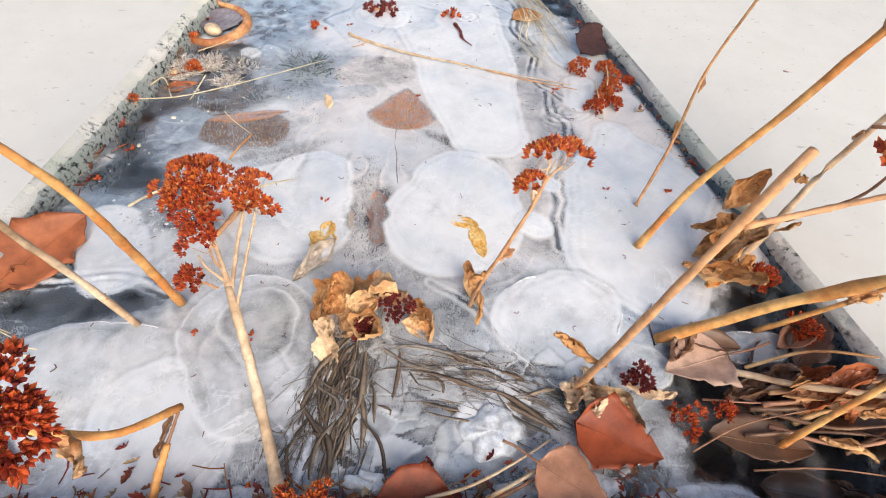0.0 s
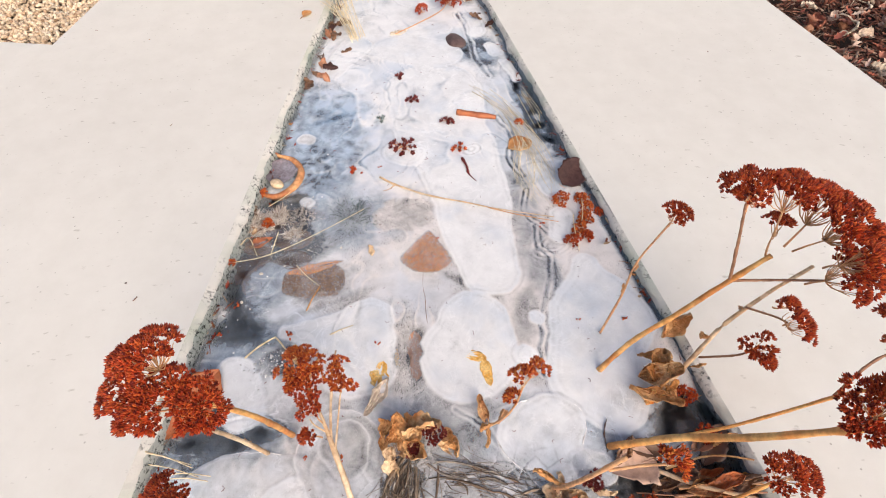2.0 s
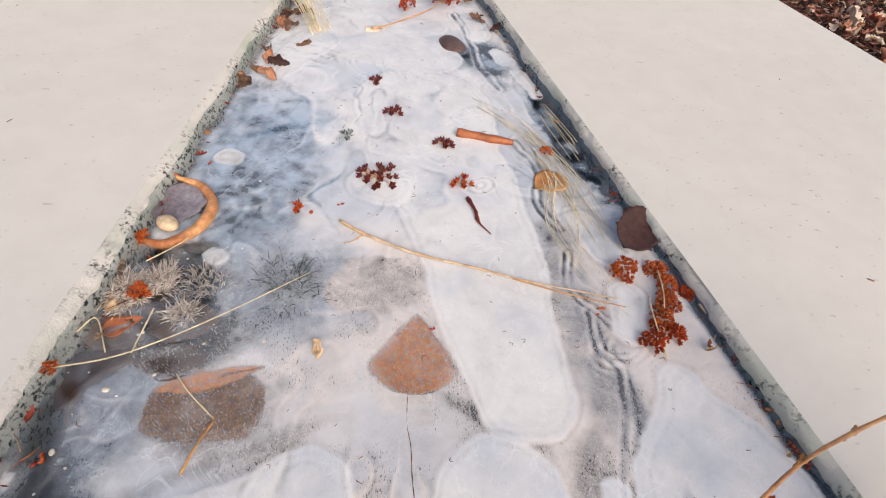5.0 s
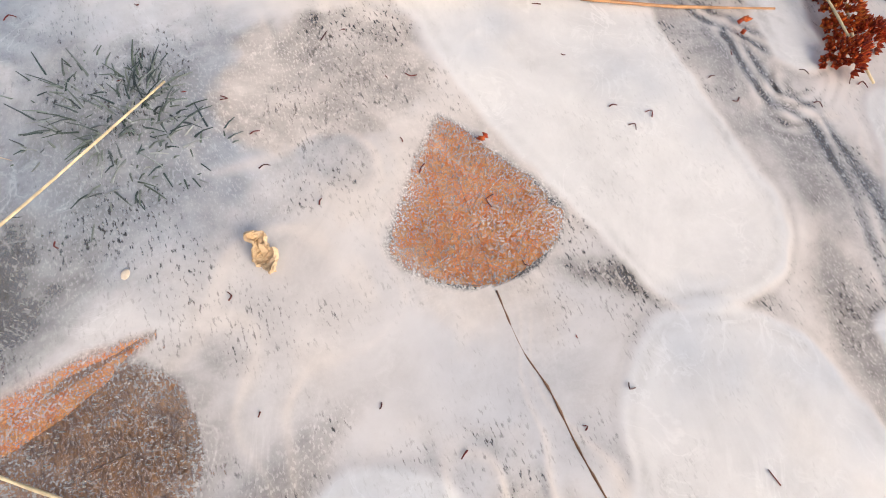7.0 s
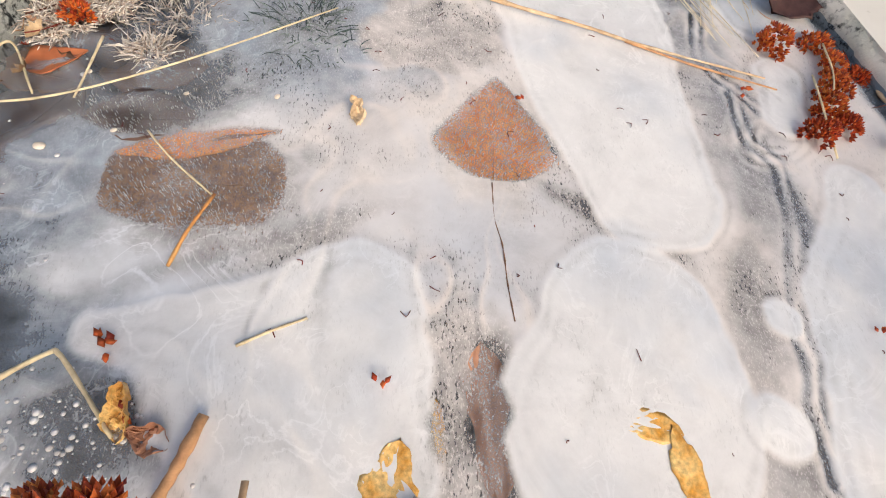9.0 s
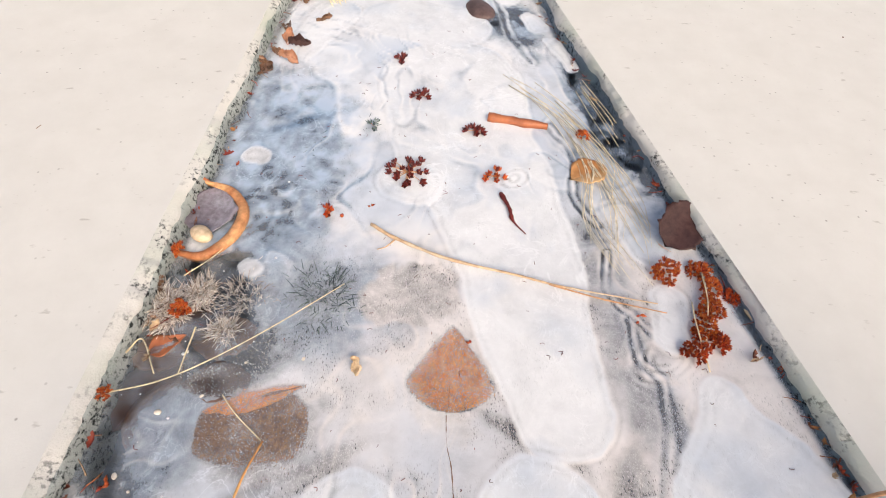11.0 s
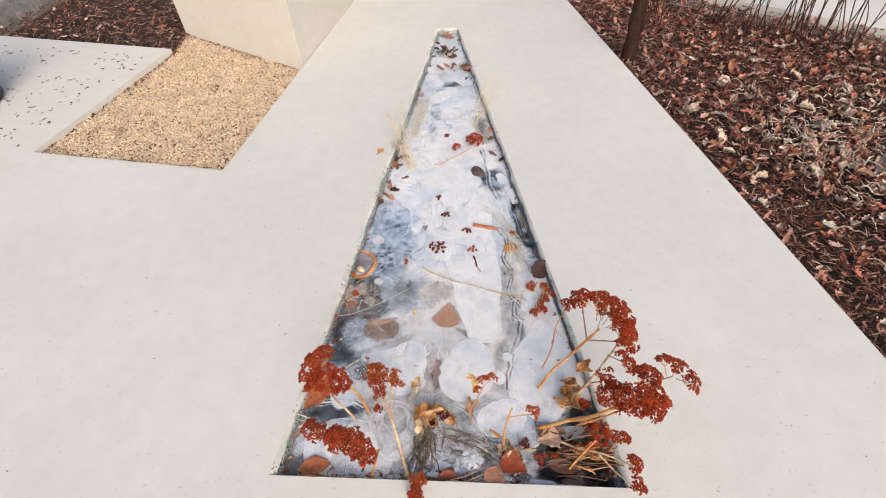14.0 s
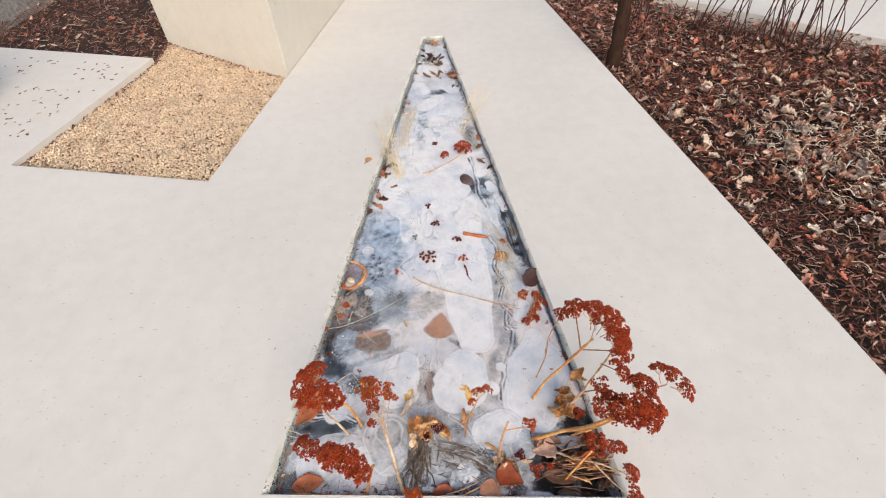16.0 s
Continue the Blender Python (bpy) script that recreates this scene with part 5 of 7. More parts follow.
stonecrop(
    "pale bent stonecrop stems with drooping dull-red heads at the corner",
    [([(0.196, 0.084, ICE), (0.225, 0.062, 0.0), (0.262, 0.044, 0.022), (0.296, 0.024, 0.036)], 0.0022, 0.0014, STALK_PALE),
     ([(0.205, 0.030, -0.030), (0.225, 0.038, 0.03), (0.242, 0.042, 0.085)], 0.0022, 0.0014, STALK),
     ([(0.255, 0.045, 0.02), (0.278, 0.016, 0.020), (0.300, -0.012, 0.030)], 0.0016, 0.0010, STALK_PALE)],
    [((0.247, 0.041, 0.106), 0.019, (0.1, -0.1, 1), (0.243, 0.042, 0.086), BLOOM, 1.1),
     ((0.304, 0.018, 0.050), 0.016, (0.5, 0, 1), (0.296, 0.024, 0.036), BLOOM, 1.1),
     ((0.304, -0.014, 0.044), 0.015, (0.5, -0.3, 1), (0.300, -0.012, 0.028), BLOOM, 1.1),
     ((0.288, 0.058, 0.060), 0.015, (0.2, 0.3, 1), (0.272, 0.046, 0.034), BLOOM, 1.0)],
    [((0.245, 0.040, 0.01), 10, 0.034, 0.016, (30, 10), WITHERED), ((0.225, 0.03, 0.0), -20, 0.030, 0.014, (-30, 10), WITHERED), ((0.26, 0.055, 0.0), 40, 0.028, 0.014, (40, 10), BROWN_LEAF)],
    4,
)
stonecrop(
    "broken reddish stonecrop stem with shrivelled leaves",
    [([(0.098, 0.070, ICE), (0.095, 0.056, 0.04), (0.095, 0.044, 0.118), (0.100, 0.037, 0.190)], 0.0024, 0.0015, STALK_RED),
     ([(0.098, 0.038, 0.16), (0.118, 0.038, 0.168), (0.131, 0.036, 0.176)], 0.0010, 0.0008, STALK_RED)],
    [((0.132, 0.036, 0.187), 0.009, (0.2, -0.2, 1), (0.131, 0.036, 0.175), BLOOM_ORANGE, 1.1)],
    [((0.096, 0.060, 0.03), 160, 0.030, 0.014, (30, -10), WITHERED), ((0.099, 0.074, -0.016), -110, 0.030, 0.024, (20, 10), STALK_PALE)],
    5,
)
# left side
stonecrop(
    "tan dried stonecrop with a dense rust-red head over the concrete edge",
    [([(-0.158, 0.129, ICE), (-0.158, 0.118, 0.04), (-0.160, 0.106, 0.10), (-0.176, 0.098, 0.148)], 0.0028, 0.0019, STALK),
     ([(-0.180, 0.112, ICE), (-0.192, 0.109, 0.035), (-0.199, 0.104, 0.075), (-0.196, 0.098, 0.115)], 0.0022, 0.0016, STALK_PALE),
     ([(-0.176, 0.098, 0.148), (-0.200, 0.106, 0.160), (-0.210, 0.108, 0.168)], 0.0014, 0.001, PEDICEL)],
    [((-0.204, 0.118, 0.192), 0.024, (-0.2, 0.3, 1), (-0.198, 0.106, 0.162), BLOOM, 1.2),
     ((-0.222, 0.101, 0.176), 0.021, (-0.6, 0, 1), (-0.208, 0.104, 0.156), BLOOM, 1.2),
     ((-0.210, 0.085, 0.166), 0.020, (-0.3, -0.4, 1), (-0.200, 0.098, 0.142), BLOOM, 1.2),
     ((-0.172, 0.089, 0.166), 0.021, (0.3, -0.2, 1), (-0.178, 0.097, 0.142), BLOOM, 1.2),
     ((-0.192, 0.100, 0.170), 0.020, (0, 0, 1), (-0.188, 0.100, 0.140), BLOOM, 1.1),
     ((-0.194, 0.094, 0.122), 0.013, (0, -0.5, 0.8), (-0.196, 0.099, 0.108), BLOOM_ORANGE, 0.8)],
    [((-0.185, 0.110, 0.01), 150, 0.018, 0.007, (10, 30), WITHERED)],
    6,
)
stonecrop(
    "bent tan stonecrop stem with crowded rust-red heads",
    [([(-0.134, -0.004, ICE), (-0.130, 0.014, -0.008), (-0.126, 0.028, 0.002)], 0.0022, 0.0018, STALK),
     ([(-0.126, 0.028, 0.002), (-0.124, 0.034, 0.006), (-0.121, 0.042, 0.012)], 0.0009, 0.0007, PEDICEL),
     ([(-0.120, 0.043, 0.013), (-0.136, 0.022, 0.032), (-0.152, 0.014, 0.056), (-0.160, 0.010, 0.084), (-0.160, 0.010, 0.105)], 0.0018, 0.0020, STALK),
     ([(-0.170, 0.022, 0.075), (-0.200, 0.040, 0.060), (-0.228, 0.056, 0.040)], 0.0018, 0.0012, STALK)],
    [((-0.240, 0.064, 0.052), 0.020, (-0.5, 0.3, 1), (-0.228, 0.056, 0.034), BLOOM, 1.2),
     ((-0.218, 0.046, 0.070), 0.019, (-0.2, 0, 1), (-0.208, 0.046, 0.050), BLOOM, 1.1),
     ((-0.166, 0.010, 0.130), 0.023, (-0.2, -0.2, 1), (-0.165, 0.012, 0.103), BLOOM, 1.2),
     ((-0.144, 0.004, 0.142), 0.024, (0.1, -0.2, 1), (-0.158, 0.012, 0.106), BLOOM, 1.2),
     ((-0.121, -0.010, 0.128), 0.021, (0.5, -0.4, 1), (-0.150, 0.008, 0.106), BLOOM, 1.2),
     ((-0.184, 0.030, 0.096), 0.017, (-0.3, 0.2, 1), (-0.176, 0.024, 0.078), BLOOM, 1.1)],
    [((-0.150, 0.016, 0.05), -30, 0.022, 0.016, (30, 20), GOLDEN), ((-0.124, 0.040, 0.012), -100, 0.022, 0.007, (20, 30), BROWN_LEAF)],
    7,
)
stonecrop(
    "pale stonecrop stem lying over the ice with an orange-red head",
    [([(-0.066, -0.002, ICE + 0.004), (-0.082, 0.040, ICE + 0.012), (-0.097, 0.078, 0.004), (-0.112, 0.113, 0.020)], 0.0032, 0.0024, STALK_PALE),
     ([(-0.112, 0.113, 0.020), (-0.121, 0.132, 0.026), (-0.134, 0.158, 0.036)], 0.0019, 0.0012, STALK_PALE),
     ([(-0.110, 0.110, 0.019), (-0.112, 0.140, 0.026), (-0.112, 0.172, 0.034), (-0.110, 0.192, 0.038)], 0.0014, 0.0009, STALK_PALE),
     ([(-0.106, 0.100, 0.014), (-0.103, 0.130, 0.030), (-0.101, 0.152, 0.040)], 0.0010, 0.0007, STALK_PALE),
     ([(-0.114, 0.116, 0.021), (-0.124, 0.120, 0.030), (-0.128, 0.124, 0.036)], 0.0009, 0.0006, STALK_PALE)],
    [((-0.140, 0.170, 0.053), 0.025, (-0.1, 0.1, 1), (-0.131, 0.150, 0.030), BLOOM_ORANGE, 0.9),
     ((-0.133, 0.150, 0.048), 0.018, (-0.3, -0.1, 1), (-0.122, 0.134, 0.026), BLOOM, 0.7),
     ((-0.128, 0.132, 0.044), 0.013, (-0.3, -0.2, 1), (-0.118, 0.124, 0.024), BLOOM, 0.7),
     ((-0.100, 0.160, 0.054), 0.018, (0.2, 0.1, 1), (-0.101, 0.148, 0.036), BLOOM_ORANGE, 1.0),
     ((-0.130, 0.110, 0.034), 0.007, (-0.4, -0.2, 1), (-0.118, 0.112, 0.020), BLOOM, 1.0)],
    (),
    8,
)
stonecrop(
    "thin brown stonecrop stalk with a small orange head and golden leaves",
    [([(0.036, 0.130, ICE), (0.036, 0.118, 0.012), (0.045, 0.103, 0.075), (0.053, 0.104, 0.103), (0.060, 0.116, 0.110)], 0.0013, 0.0008, STALK_RED)],
    [((0.060, 0.122, 0.120), 0.010, (-0.1, 0.4, 1), (0.058, 0.114, 0.107), BLOOM_ORANGE, 1.1),
     ((0.074, 0.132, 0.113), 0.009, (0.3, 0.5, 0.9), (0.060, 0.116, 0.106), BLOOM_ORANGE, 1.1),
     ((0.050, 0.108, 0.114), 0.004, (-0.4, 0.2, 1), (0.053, 0.106, 0.103), BLOOM_ORANGE, 1.0)],
    [((0.038, 0.118, 0.012), -80, 0.026, 0.012, (20, 50), WITHERED), ((0.043, 0.106, 0.060), 60, 0.020, 0.010, (30, 40), STALK_RED), ((0.040, 0.112, 0.04), 200, 0.022, 0.012, (30, 40), WITHERED)],
    9,
)
stonecrop(
    "upright orange-red stonecrop head at the near rim",
    [([(-0.052, 0.004, -0.030), (-0.050, -0.004, -0.01), (-0.049, -0.007, 0.006)], 0.0022, 0.0016, STALK_RED)],
    [((-0.050, -0.008, 0.018), 0.015, (0, -0.3, 1), (-0.049, -0.006, 0.004), BLOOM_ORANGE, 1.3), ((-0.050, -0.026, 0.014), 0.014, (0, -0.6, 0.8), (-0.049, -0.008, 0.004), BLOOM, 1.2)],
    (),
    10,
)


# ---- things frozen into the ice or lying on it ----
UNDER = ICE - 0.004


def twig(name, pts, r0, r1, mat, label, category, n=24, knots=0.15, group="", seed=0):
    thing = empty(name, label, category, group)
    v, f = tube(pts, r0, r1, n, 7, knots, seed)
    solid("stalk", v, f, mat, thing)
    return thing


def stone(name, place, size, mat, label, turn=0, seed=0, category="stone"):
    v = PEB2_V.copy()
    v = v * (1 + 0.14 * fbm(v[:, 0] + seed, v[:, 1] + 0.7 * v[:, 2], 0.9, seed + 3)[:, None] + 0.03 * fbm(v[:, 0] * 3 + seed, v[:, 1] * 3 + v[:, 2] * 2, 0.8, seed + 7)[:, None])
    ob = solid(name, v * np.array(size), PEB2_F, mat)
    ob.matrix_world = pose(*place, 0, 0, turn)
    return tagged(ob, label, category)


def tuft(place, radius, height, count, mat, name, label, seed, thick=0.0007):
    """A cushion of moss: many short curved leaves that stand out from the middle."""
    rng = np.random.default_rng(seed)
    pieces = []
    for k in range(count):
        a, r = rng.uniform(0, 2 * math.pi), radius * math.sqrt(rng.uniform(0, 1))
        base = np.array([r * math.cos(a), r * math.sin(a), 0.0])
        base = base * (1 + 0.9 * float(fbm(np.array(math.cos(a) * 2 + seed), np.array(math.sin(a) * 2), 0.8, seed)))
        lean = np.array([math.cos(a), math.sin(a), 0]) * (0.2 + 0.6 * r / radius) + rng.normal(0, 0.8, 3) * (1, 1, 0)
        h = height * rng.uniform(0.35, 1.1) * (1 - 0.4 * (r / radius) ** 2)
        pieces.append(tube([base, base + lean * h * 0.4 + (0, 0, h * 0.6), base + lean * h * 0.9 + (0, 0, h * 0.8)], thick, thick * 0.3, 4, 4, seed=k))
    ob = solid(name, *join(pieces), mat)
    ob.matrix_world = pose(*place)
    return tagged(ob, label, "moss")


def seedhead(place, radius, axis, mat, label, seed, dense=1.0, size=0.0034, name="dried_flower"):
    thing = empty(name, label, "seed head", "loose seed heads on the ice")
    c = np.array(place)
    ax = np.array(axis, float) / np.linalg.norm(axis)
    flower_head(c, radius, axis, c - ax * radius * 0.5, mat, seed, thing, dense, size)
    return thing


def scrap(place, size, mat, label, seed):
    """A few loose seed cases stuck together."""
    rng = np.random.default_rng(seed)
    pieces = []
    for k in range(int(rng.integers(2, 5))):
        a = rng.uniform(0, 6.28)
        d = np.array([math.cos(a), math.sin(a), 0.35])
        p = rng.normal(0, size * 0.35, 3) * (1, 1, 0.3)
        pieces.append((np.array([(0, 0, 0), (0.3, 0.22, 0.5), (-0.25, 0.25, 0.5), (-0.25, -0.25, 0.5), (0.3, -0.22, 0.5), (0, 0, 1.2)]) @ (aligned(d, a) * size).T + p, [(0, 2, 1), (0, 3, 2), (0, 4, 3), (0, 1, 4), (5, 1, 2), (5, 2, 3), (5, 3, 4), (5, 4, 1)]))
    ob = solid("seed_scrap", *join(pieces), mat)
    ob.matrix_world = pose(*place)
    return tagged(ob, label, "seed scrap", "seed scraps on the ice")


# leaves under the milky surface
heart = leaf("fallen_leaf", (-0.021, 0.325, ICE - 0.0028), 84, 0.076, 0.074, SPECKLED, "rust-orange heart-shaped leaf frozen under milky ice", cup=0.0, bend=0.0, seed=3)
heart_stalk = solid("stalk", *tube([(-0.0225, 0.326, ICE + 0.0003), (-0.0230, 0.306, ICE + 0.0001), (-0.0205, 0.290, ICE + 0.0005), (-0.0200, 0.272, ICE), (-0.0185, 0.254, ICE + 0.0002)], 0.00014, 0.00030, 26, 5, 0.8, 8), BROWN_LEAF, heart)
heart_stalk.matrix_parent_inverse = pose(-0.021, 0.325, ICE - 0.0028, 0, 0, 84).inverted()
leaf("fallen_leaf", (-0.208, 0.316, ICE - 0.0026), 4, 0.096, 0.066, BROWN_GRAIN, "broad dark brown leaf frozen under the ice", "squarish", 0.0, 0.0, 0.0, 5)
leaf("fallen_leaf", (-0.202, 0.333, ICE - 0.0008), 14, 0.080, 0.017, SPECKLED, "orange folded leaf edge just under the ice", "oval", 0.0, 0.0, 0.0, 6)
leaf("fallen_leaf", (-0.221, 0.355, ICE - 0.0026), 2, 0.056, 0.030, SODDEN, "dark brown leaf by the bleached moss", "oval", 0.003, 0.003, 0.0, 8)
leaf("fallen_leaf", (-0.268, 0.385, UNDER), -10, 0.050, 0.030, BROWN_LEAF, "wet brown leaf against the channel edge", "oval", 0.004, 0.003, 0.0, 9)
leaf("fallen_leaf", (-0.250, 0.380, UNDER + 0.003), 30, 0.030, 0.020, RUST_LEAF, "small orange-brown leaf under clear ice", "poplar", 0.003, 0.003, 0.0, 10)
for k, (x, y, turn, s, w, mat) in enumerate(((-0.262, 0.322, 60, 0.070, 0.044, SODDEN), (-0.240, 0.300, 80, 0.060, 0.040, BROWN_LEAF), (-0.268, 0.400, 20, 0.060, 0.040, SODDEN), (-0.226, 0.392, 10, 0.056, 0.040, BROWN_LEAF), (-0.160, 0.362, -12, 0.050, 0.030, SODDEN))):
    leaf("sodden_leaf", (x, y, ICE - 0.009 - 0.001 * k), turn, s, w, mat, "sodden brown leaf under clear ice", "oval", 0.003, 0.003, 0.0, 330 + k)
stone("stone", (-0.050, 0.432, ICE - 0.017), (0.042, 0.032, 0.014), STONE, "smooth rounded grey stone under the ice", 10, 1)
stone("stone", (-0.215, 0.505, ICE - 0.022), (0.022, 0.026, 0.012), STONE, "grey-purple stone below clear ice", 30, 2)
stone("stone", (-0.200, 0.410, ICE - 0.014), (0.010, 0.014, 0.009), DARK_STONE, "small dark stone among moss", 30, 3)
stone("stone", (-0.222, 0.405, ICE - 0.010), (0.009, 0.012, 0.010), DARK_STONE, "small dark wet stone among moss", 70, 4)
stone("stone", (0.048, 0.884, ICE - 0.002), (0.018, 0.028, 0.010), DARK_STONE, "brown stone in bluish ice", 20, 5)
tuft((-0.120, 0.430, ICE - 0.004), 0.026, 0.011, 460, MOSS, "moss_cushion", "blue-green moss cushion frozen in the ice", 1, 0.00055)
tuft((-0.136, 0.400, ICE - 0.008), 0.030, 0.010, 360, MOSS, "moss_cushion", "dark moss under the ice surface", 2, 0.0005)
tuft((-0.150, 0.612, ICE - 0.007), 0.020, 0.010, 110, MOSS, "moss_cushion", "small moss tuft under bluish ice", 3)
tuft((-0.110, 0.575, ICE - 0.007), 0.018, 0.009, 80, MOSS, "moss_cushion", "faint moss tuft under bluish ice", 4)
tuft((-0.096, 0.645, ICE - 0.006), 0.010, 0.009, 50, MOSS, "moss_cushion", "little moss sprig in the ice", 5)
tuft((-0.250, 0.420, ICE - 0.003), 0.017, 0.011, 800, PALE_MOSS, "bleached_moss", "bleached pale moss cushion above the ice", 6, 0.0006)
tuft((-0.224, 0.432, ICE - 0.003), 0.014, 0.009, 560, PALE_MOSS, "bleached_moss", "bleached moss tuft above the ice", 7, 0.0006)
tuft((-0.196, 0.400, ICE - 0.003), 0.010, 0.008, 380, PALE_MOSS, "bleached_moss", "bleached moss tuft beside the dark leaf", 8, 0.0006)
tuft((-0.186, 0.432, ICE - 0.004), 0.020, 0.008, 320, PALE_MOSS, "bleached_moss", "thin bleached moss in the ice", 9, 0.0005)
seedhead((-0.232, 0.416, ICE + 0.006), 0.006, (0.2, -0.3, 1), BLOOM_ORANGE, "orange-red seed cluster caught in moss", 801)
seedhead((-0.258, 0.440, ICE + 0.006), 0.006, (0.2, -0.3, 1), BROWN_LEAF, "brown seed cluster by the channel edge", 802)

twig("twig", [(-0.084, 0.502, ICE + 0.003), (-0.060, 0.484, ICE + 0.004), (-0.014, 0.461, ICE + 0.004), (0.044, 0.443, ICE + 0.004), (0.083, 0.431, ICE + 0.003), (0.160, 0.414, ICE + 0.001)], 0.0018, 0.0005, STALK_PALE, "long thin tan twig lying across the ice", "twig", 40, 0.25, seed=4)
twig("twig", [(-0.062, 0.484, ICE + 0.003), (-0.070, 0.476, ICE + 0.003), (-0.078, 0.474, ICE + 0.002)], 0.0008, 0.0004, STALK_PALE, "short side shoot beside the long twig", "twig", 8)
twig("twig", [(0.070, 0.434, ICE + 0.003), (0.110, 0.420, ICE + 0.002), (0.165, 0.405, ICE + 0.001)], 0.0008, 0.0005, STALK_RED, "thin reddish shoot frozen along the twig", "twig", 14)
twig("pale_grass", [(-0.262, 0.345, -0.010), (-0.231, 0.353, -0.012), (-0.200, 0.367, -0.012), (-0.158, 0.394, -0.013), (-0.103, 0.436, -0.016)], 0.0006, 0.0004, STRAW, "long pale grass blade resting on ice and edge", "dry grass", 30, 0)
seedhead((-0.263, 0.344, -0.008), 0.003, (0, 0, 1), BLOOM_ORANGE, "tiny rusty seed at the end of a grass blade", 803, 0.5, 0.0022)
twig("pale_grass", [(-0.262, 0.378, ICE + 0.006), (-0.252, 0.388, ICE + 0.008), (-0.238, 0.362, ICE + 0.003)], 0.0007, 0.0005, STRAW, "bent pale grass stalk over a brown leaf", "dry grass", 16, 0)
twig("pale_grass", [(-0.215, 0.398, ICE + 0.007), (-0.219, 0.378, ICE + 0.003), (-0.221, 0.362, ICE + 0.002)], 0.0007, 0.0005, STRAW, "short pale grass stalk by the moss", "dry grass", 10, 0)
twig("pale_grass", [(-0.238, 0.448, ICE + 0.004), (-0.216, 0.470, ICE + 0.004), (-0.200, 0.500, ICE + 0.003)], 0.0006, 0.0004, STRAW, "fine grass blade frozen beside the curled leaf", "dry grass", 12, 0)
twig("straw_piece", [(-0.150, 0.311, ICE + 0.003), (-0.158, 0.292, ICE + 0.003), (-0.163, 0.276, ICE + 0.002)], 0.0007, 0.0008, STALK, "short golden piece of straw on the ice", "straw", 10)
twig("straw_piece", [(-0.185, 0.345, ICE + 0.002), (-0.172, 0.330, ICE + 0.002), (-0.152, 0.312, ICE + 0.001)], 0.0005, 0.0004, STRAW, "thin straw thread on the brown leaf", "straw", 10)
twig("straw_piece", [(-0.132, 0.243, ICE + 0.001), (-0.120, 0.249, ICE + 0.001), (-0.106, 0.255, ICE)], 0.0007, 0.0005, STRAW, "faint straw frozen in the ice", "straw", 8)


COPPER = varied("copper_orange_leaf", [(0.60, 0.27, 0.11), (0.68, 0.36, 0.17), (0.42, 0.15, 0.06), (0.24, 0.09, 0.05)], 160, 0.5, 0.5, 0.0006, "noise")


def curled_leaf():
    """A curled leaf whose thick orange rim stands out of the ice as a crescent."""
    thing = empty("curled_leaf", "curled orange leaf rim standing out of the ice", "leaf")
    c = curve_points([(-0.252, 0.472, 0.002), (-0.228, 0.468, 0.001), (-0.206, 0.488, 0.002), (-0.200, 0.518, 0.003), (-0.216, 0.542, 0.004), (-0.242, 0.551, 0.006)], 34)
    mid = np.array([-0.243, 0.512, 0])
    verts, faces = [], []
    prof = [(0.0010, -0.012), (0.0034, -0.003), (0.0026, 0.0016), (-0.0010, 0.0026), (-0.0045, 0.0018), (-0.0072, -0.0010), (-0.0066, -0.0030), (-0.0036, -0.0050), (-0.0020, -0.013)]
    for k, p in enumerate(c):
        o = (p - mid) * (1, 1, 0)
        o /= np.linalg.norm(o)
        w = math.sin(math.pi * (0.06 + 0.9 * k / 33)) ** 0.7
        for a, h in prof:
            verts.append(p + o * a * w + np.array([0, 0, ICE + 0.004 + h * (0.35 + 0.65 * w)]))
    m = len(prof)
    for k in range(33):
        for q in range(m):
            e = (q + 1) % m
            faces.append((k * m + q, k * m + e, (k + 1) * m + e, (k + 1) * m + q))
    faces += [tuple(range(m)), tuple(33 * m + q for q in range(m))[::-1]]
    solid("blade", verts, faces, COPPER, thing)
    v, f = tube([(-0.238, 0.550, ICE + 0.009), (-0.248, 0.558, ICE + 0.012), (-0.255, 0.576, ICE + 0.018)], 0.0016, 0.0010, 10, 6)
    solid("stalk", v, f, RUST_LEAF, thing)
    v, f = leaf_mesh(0.060, 0.050, 0.004, 0.004, "oval", 33)
    bl = solid("hollow", v, f, HOLLOW, thing)
    bl.matrix_world = pose(-0.232, 0.488, ICE + 0.003, 0, 0, 92)


curled_leaf()
seedhead((-0.251, 0.474, ICE + 0.006), 0.005, (-0.3, -0.3, 1), BLOOM_ORANGE, "red seed cluster at the tip of the curled leaf", 804)
stone("husk", (-0.232, 0.489, ICE + 0.008), (0.011, 0.008, 0.006), NUTTAN, "tan papery husk in the curled leaf", -30, 7, "seed husk")
leaf("husk", (-0.089, 0.358, ICE + 0.001), 95, 0.018, 0.014, NUTTAN, "small tan crumpled seed husk on the ice", "crumpled", 0.003, 0.003, 0.0, 37)
for k, (x, y, s) in enumerate(((-0.228, 0.334, 0.0032), (-0.200, 0.345, 0.0018), (-0.219, 0.380, 0.0016), (-0.244, 0.292, 0.0028), (-0.232, 0.282, 0.0014), (-0.173, 0.370, 0.0016), (-0.13, 0.372, 0.002))):
    stone("pebble", (x, y, ICE + 0.001), (s * 0.85, s * 0.62, s * 0.35), PEBBLE, "tiny cream pebble frozen at the surface", 40 * k, 10 + k, "pebble")
leaf("dark_leaf", (0.180, 0.468, ICE + 0.008), 44, 0.054, 0.044, DARK_LEAF, "rounded dark brown leaf leaning on the channel edge", "round", 0.006, -0.006, 0.0, 12, (14, -14))
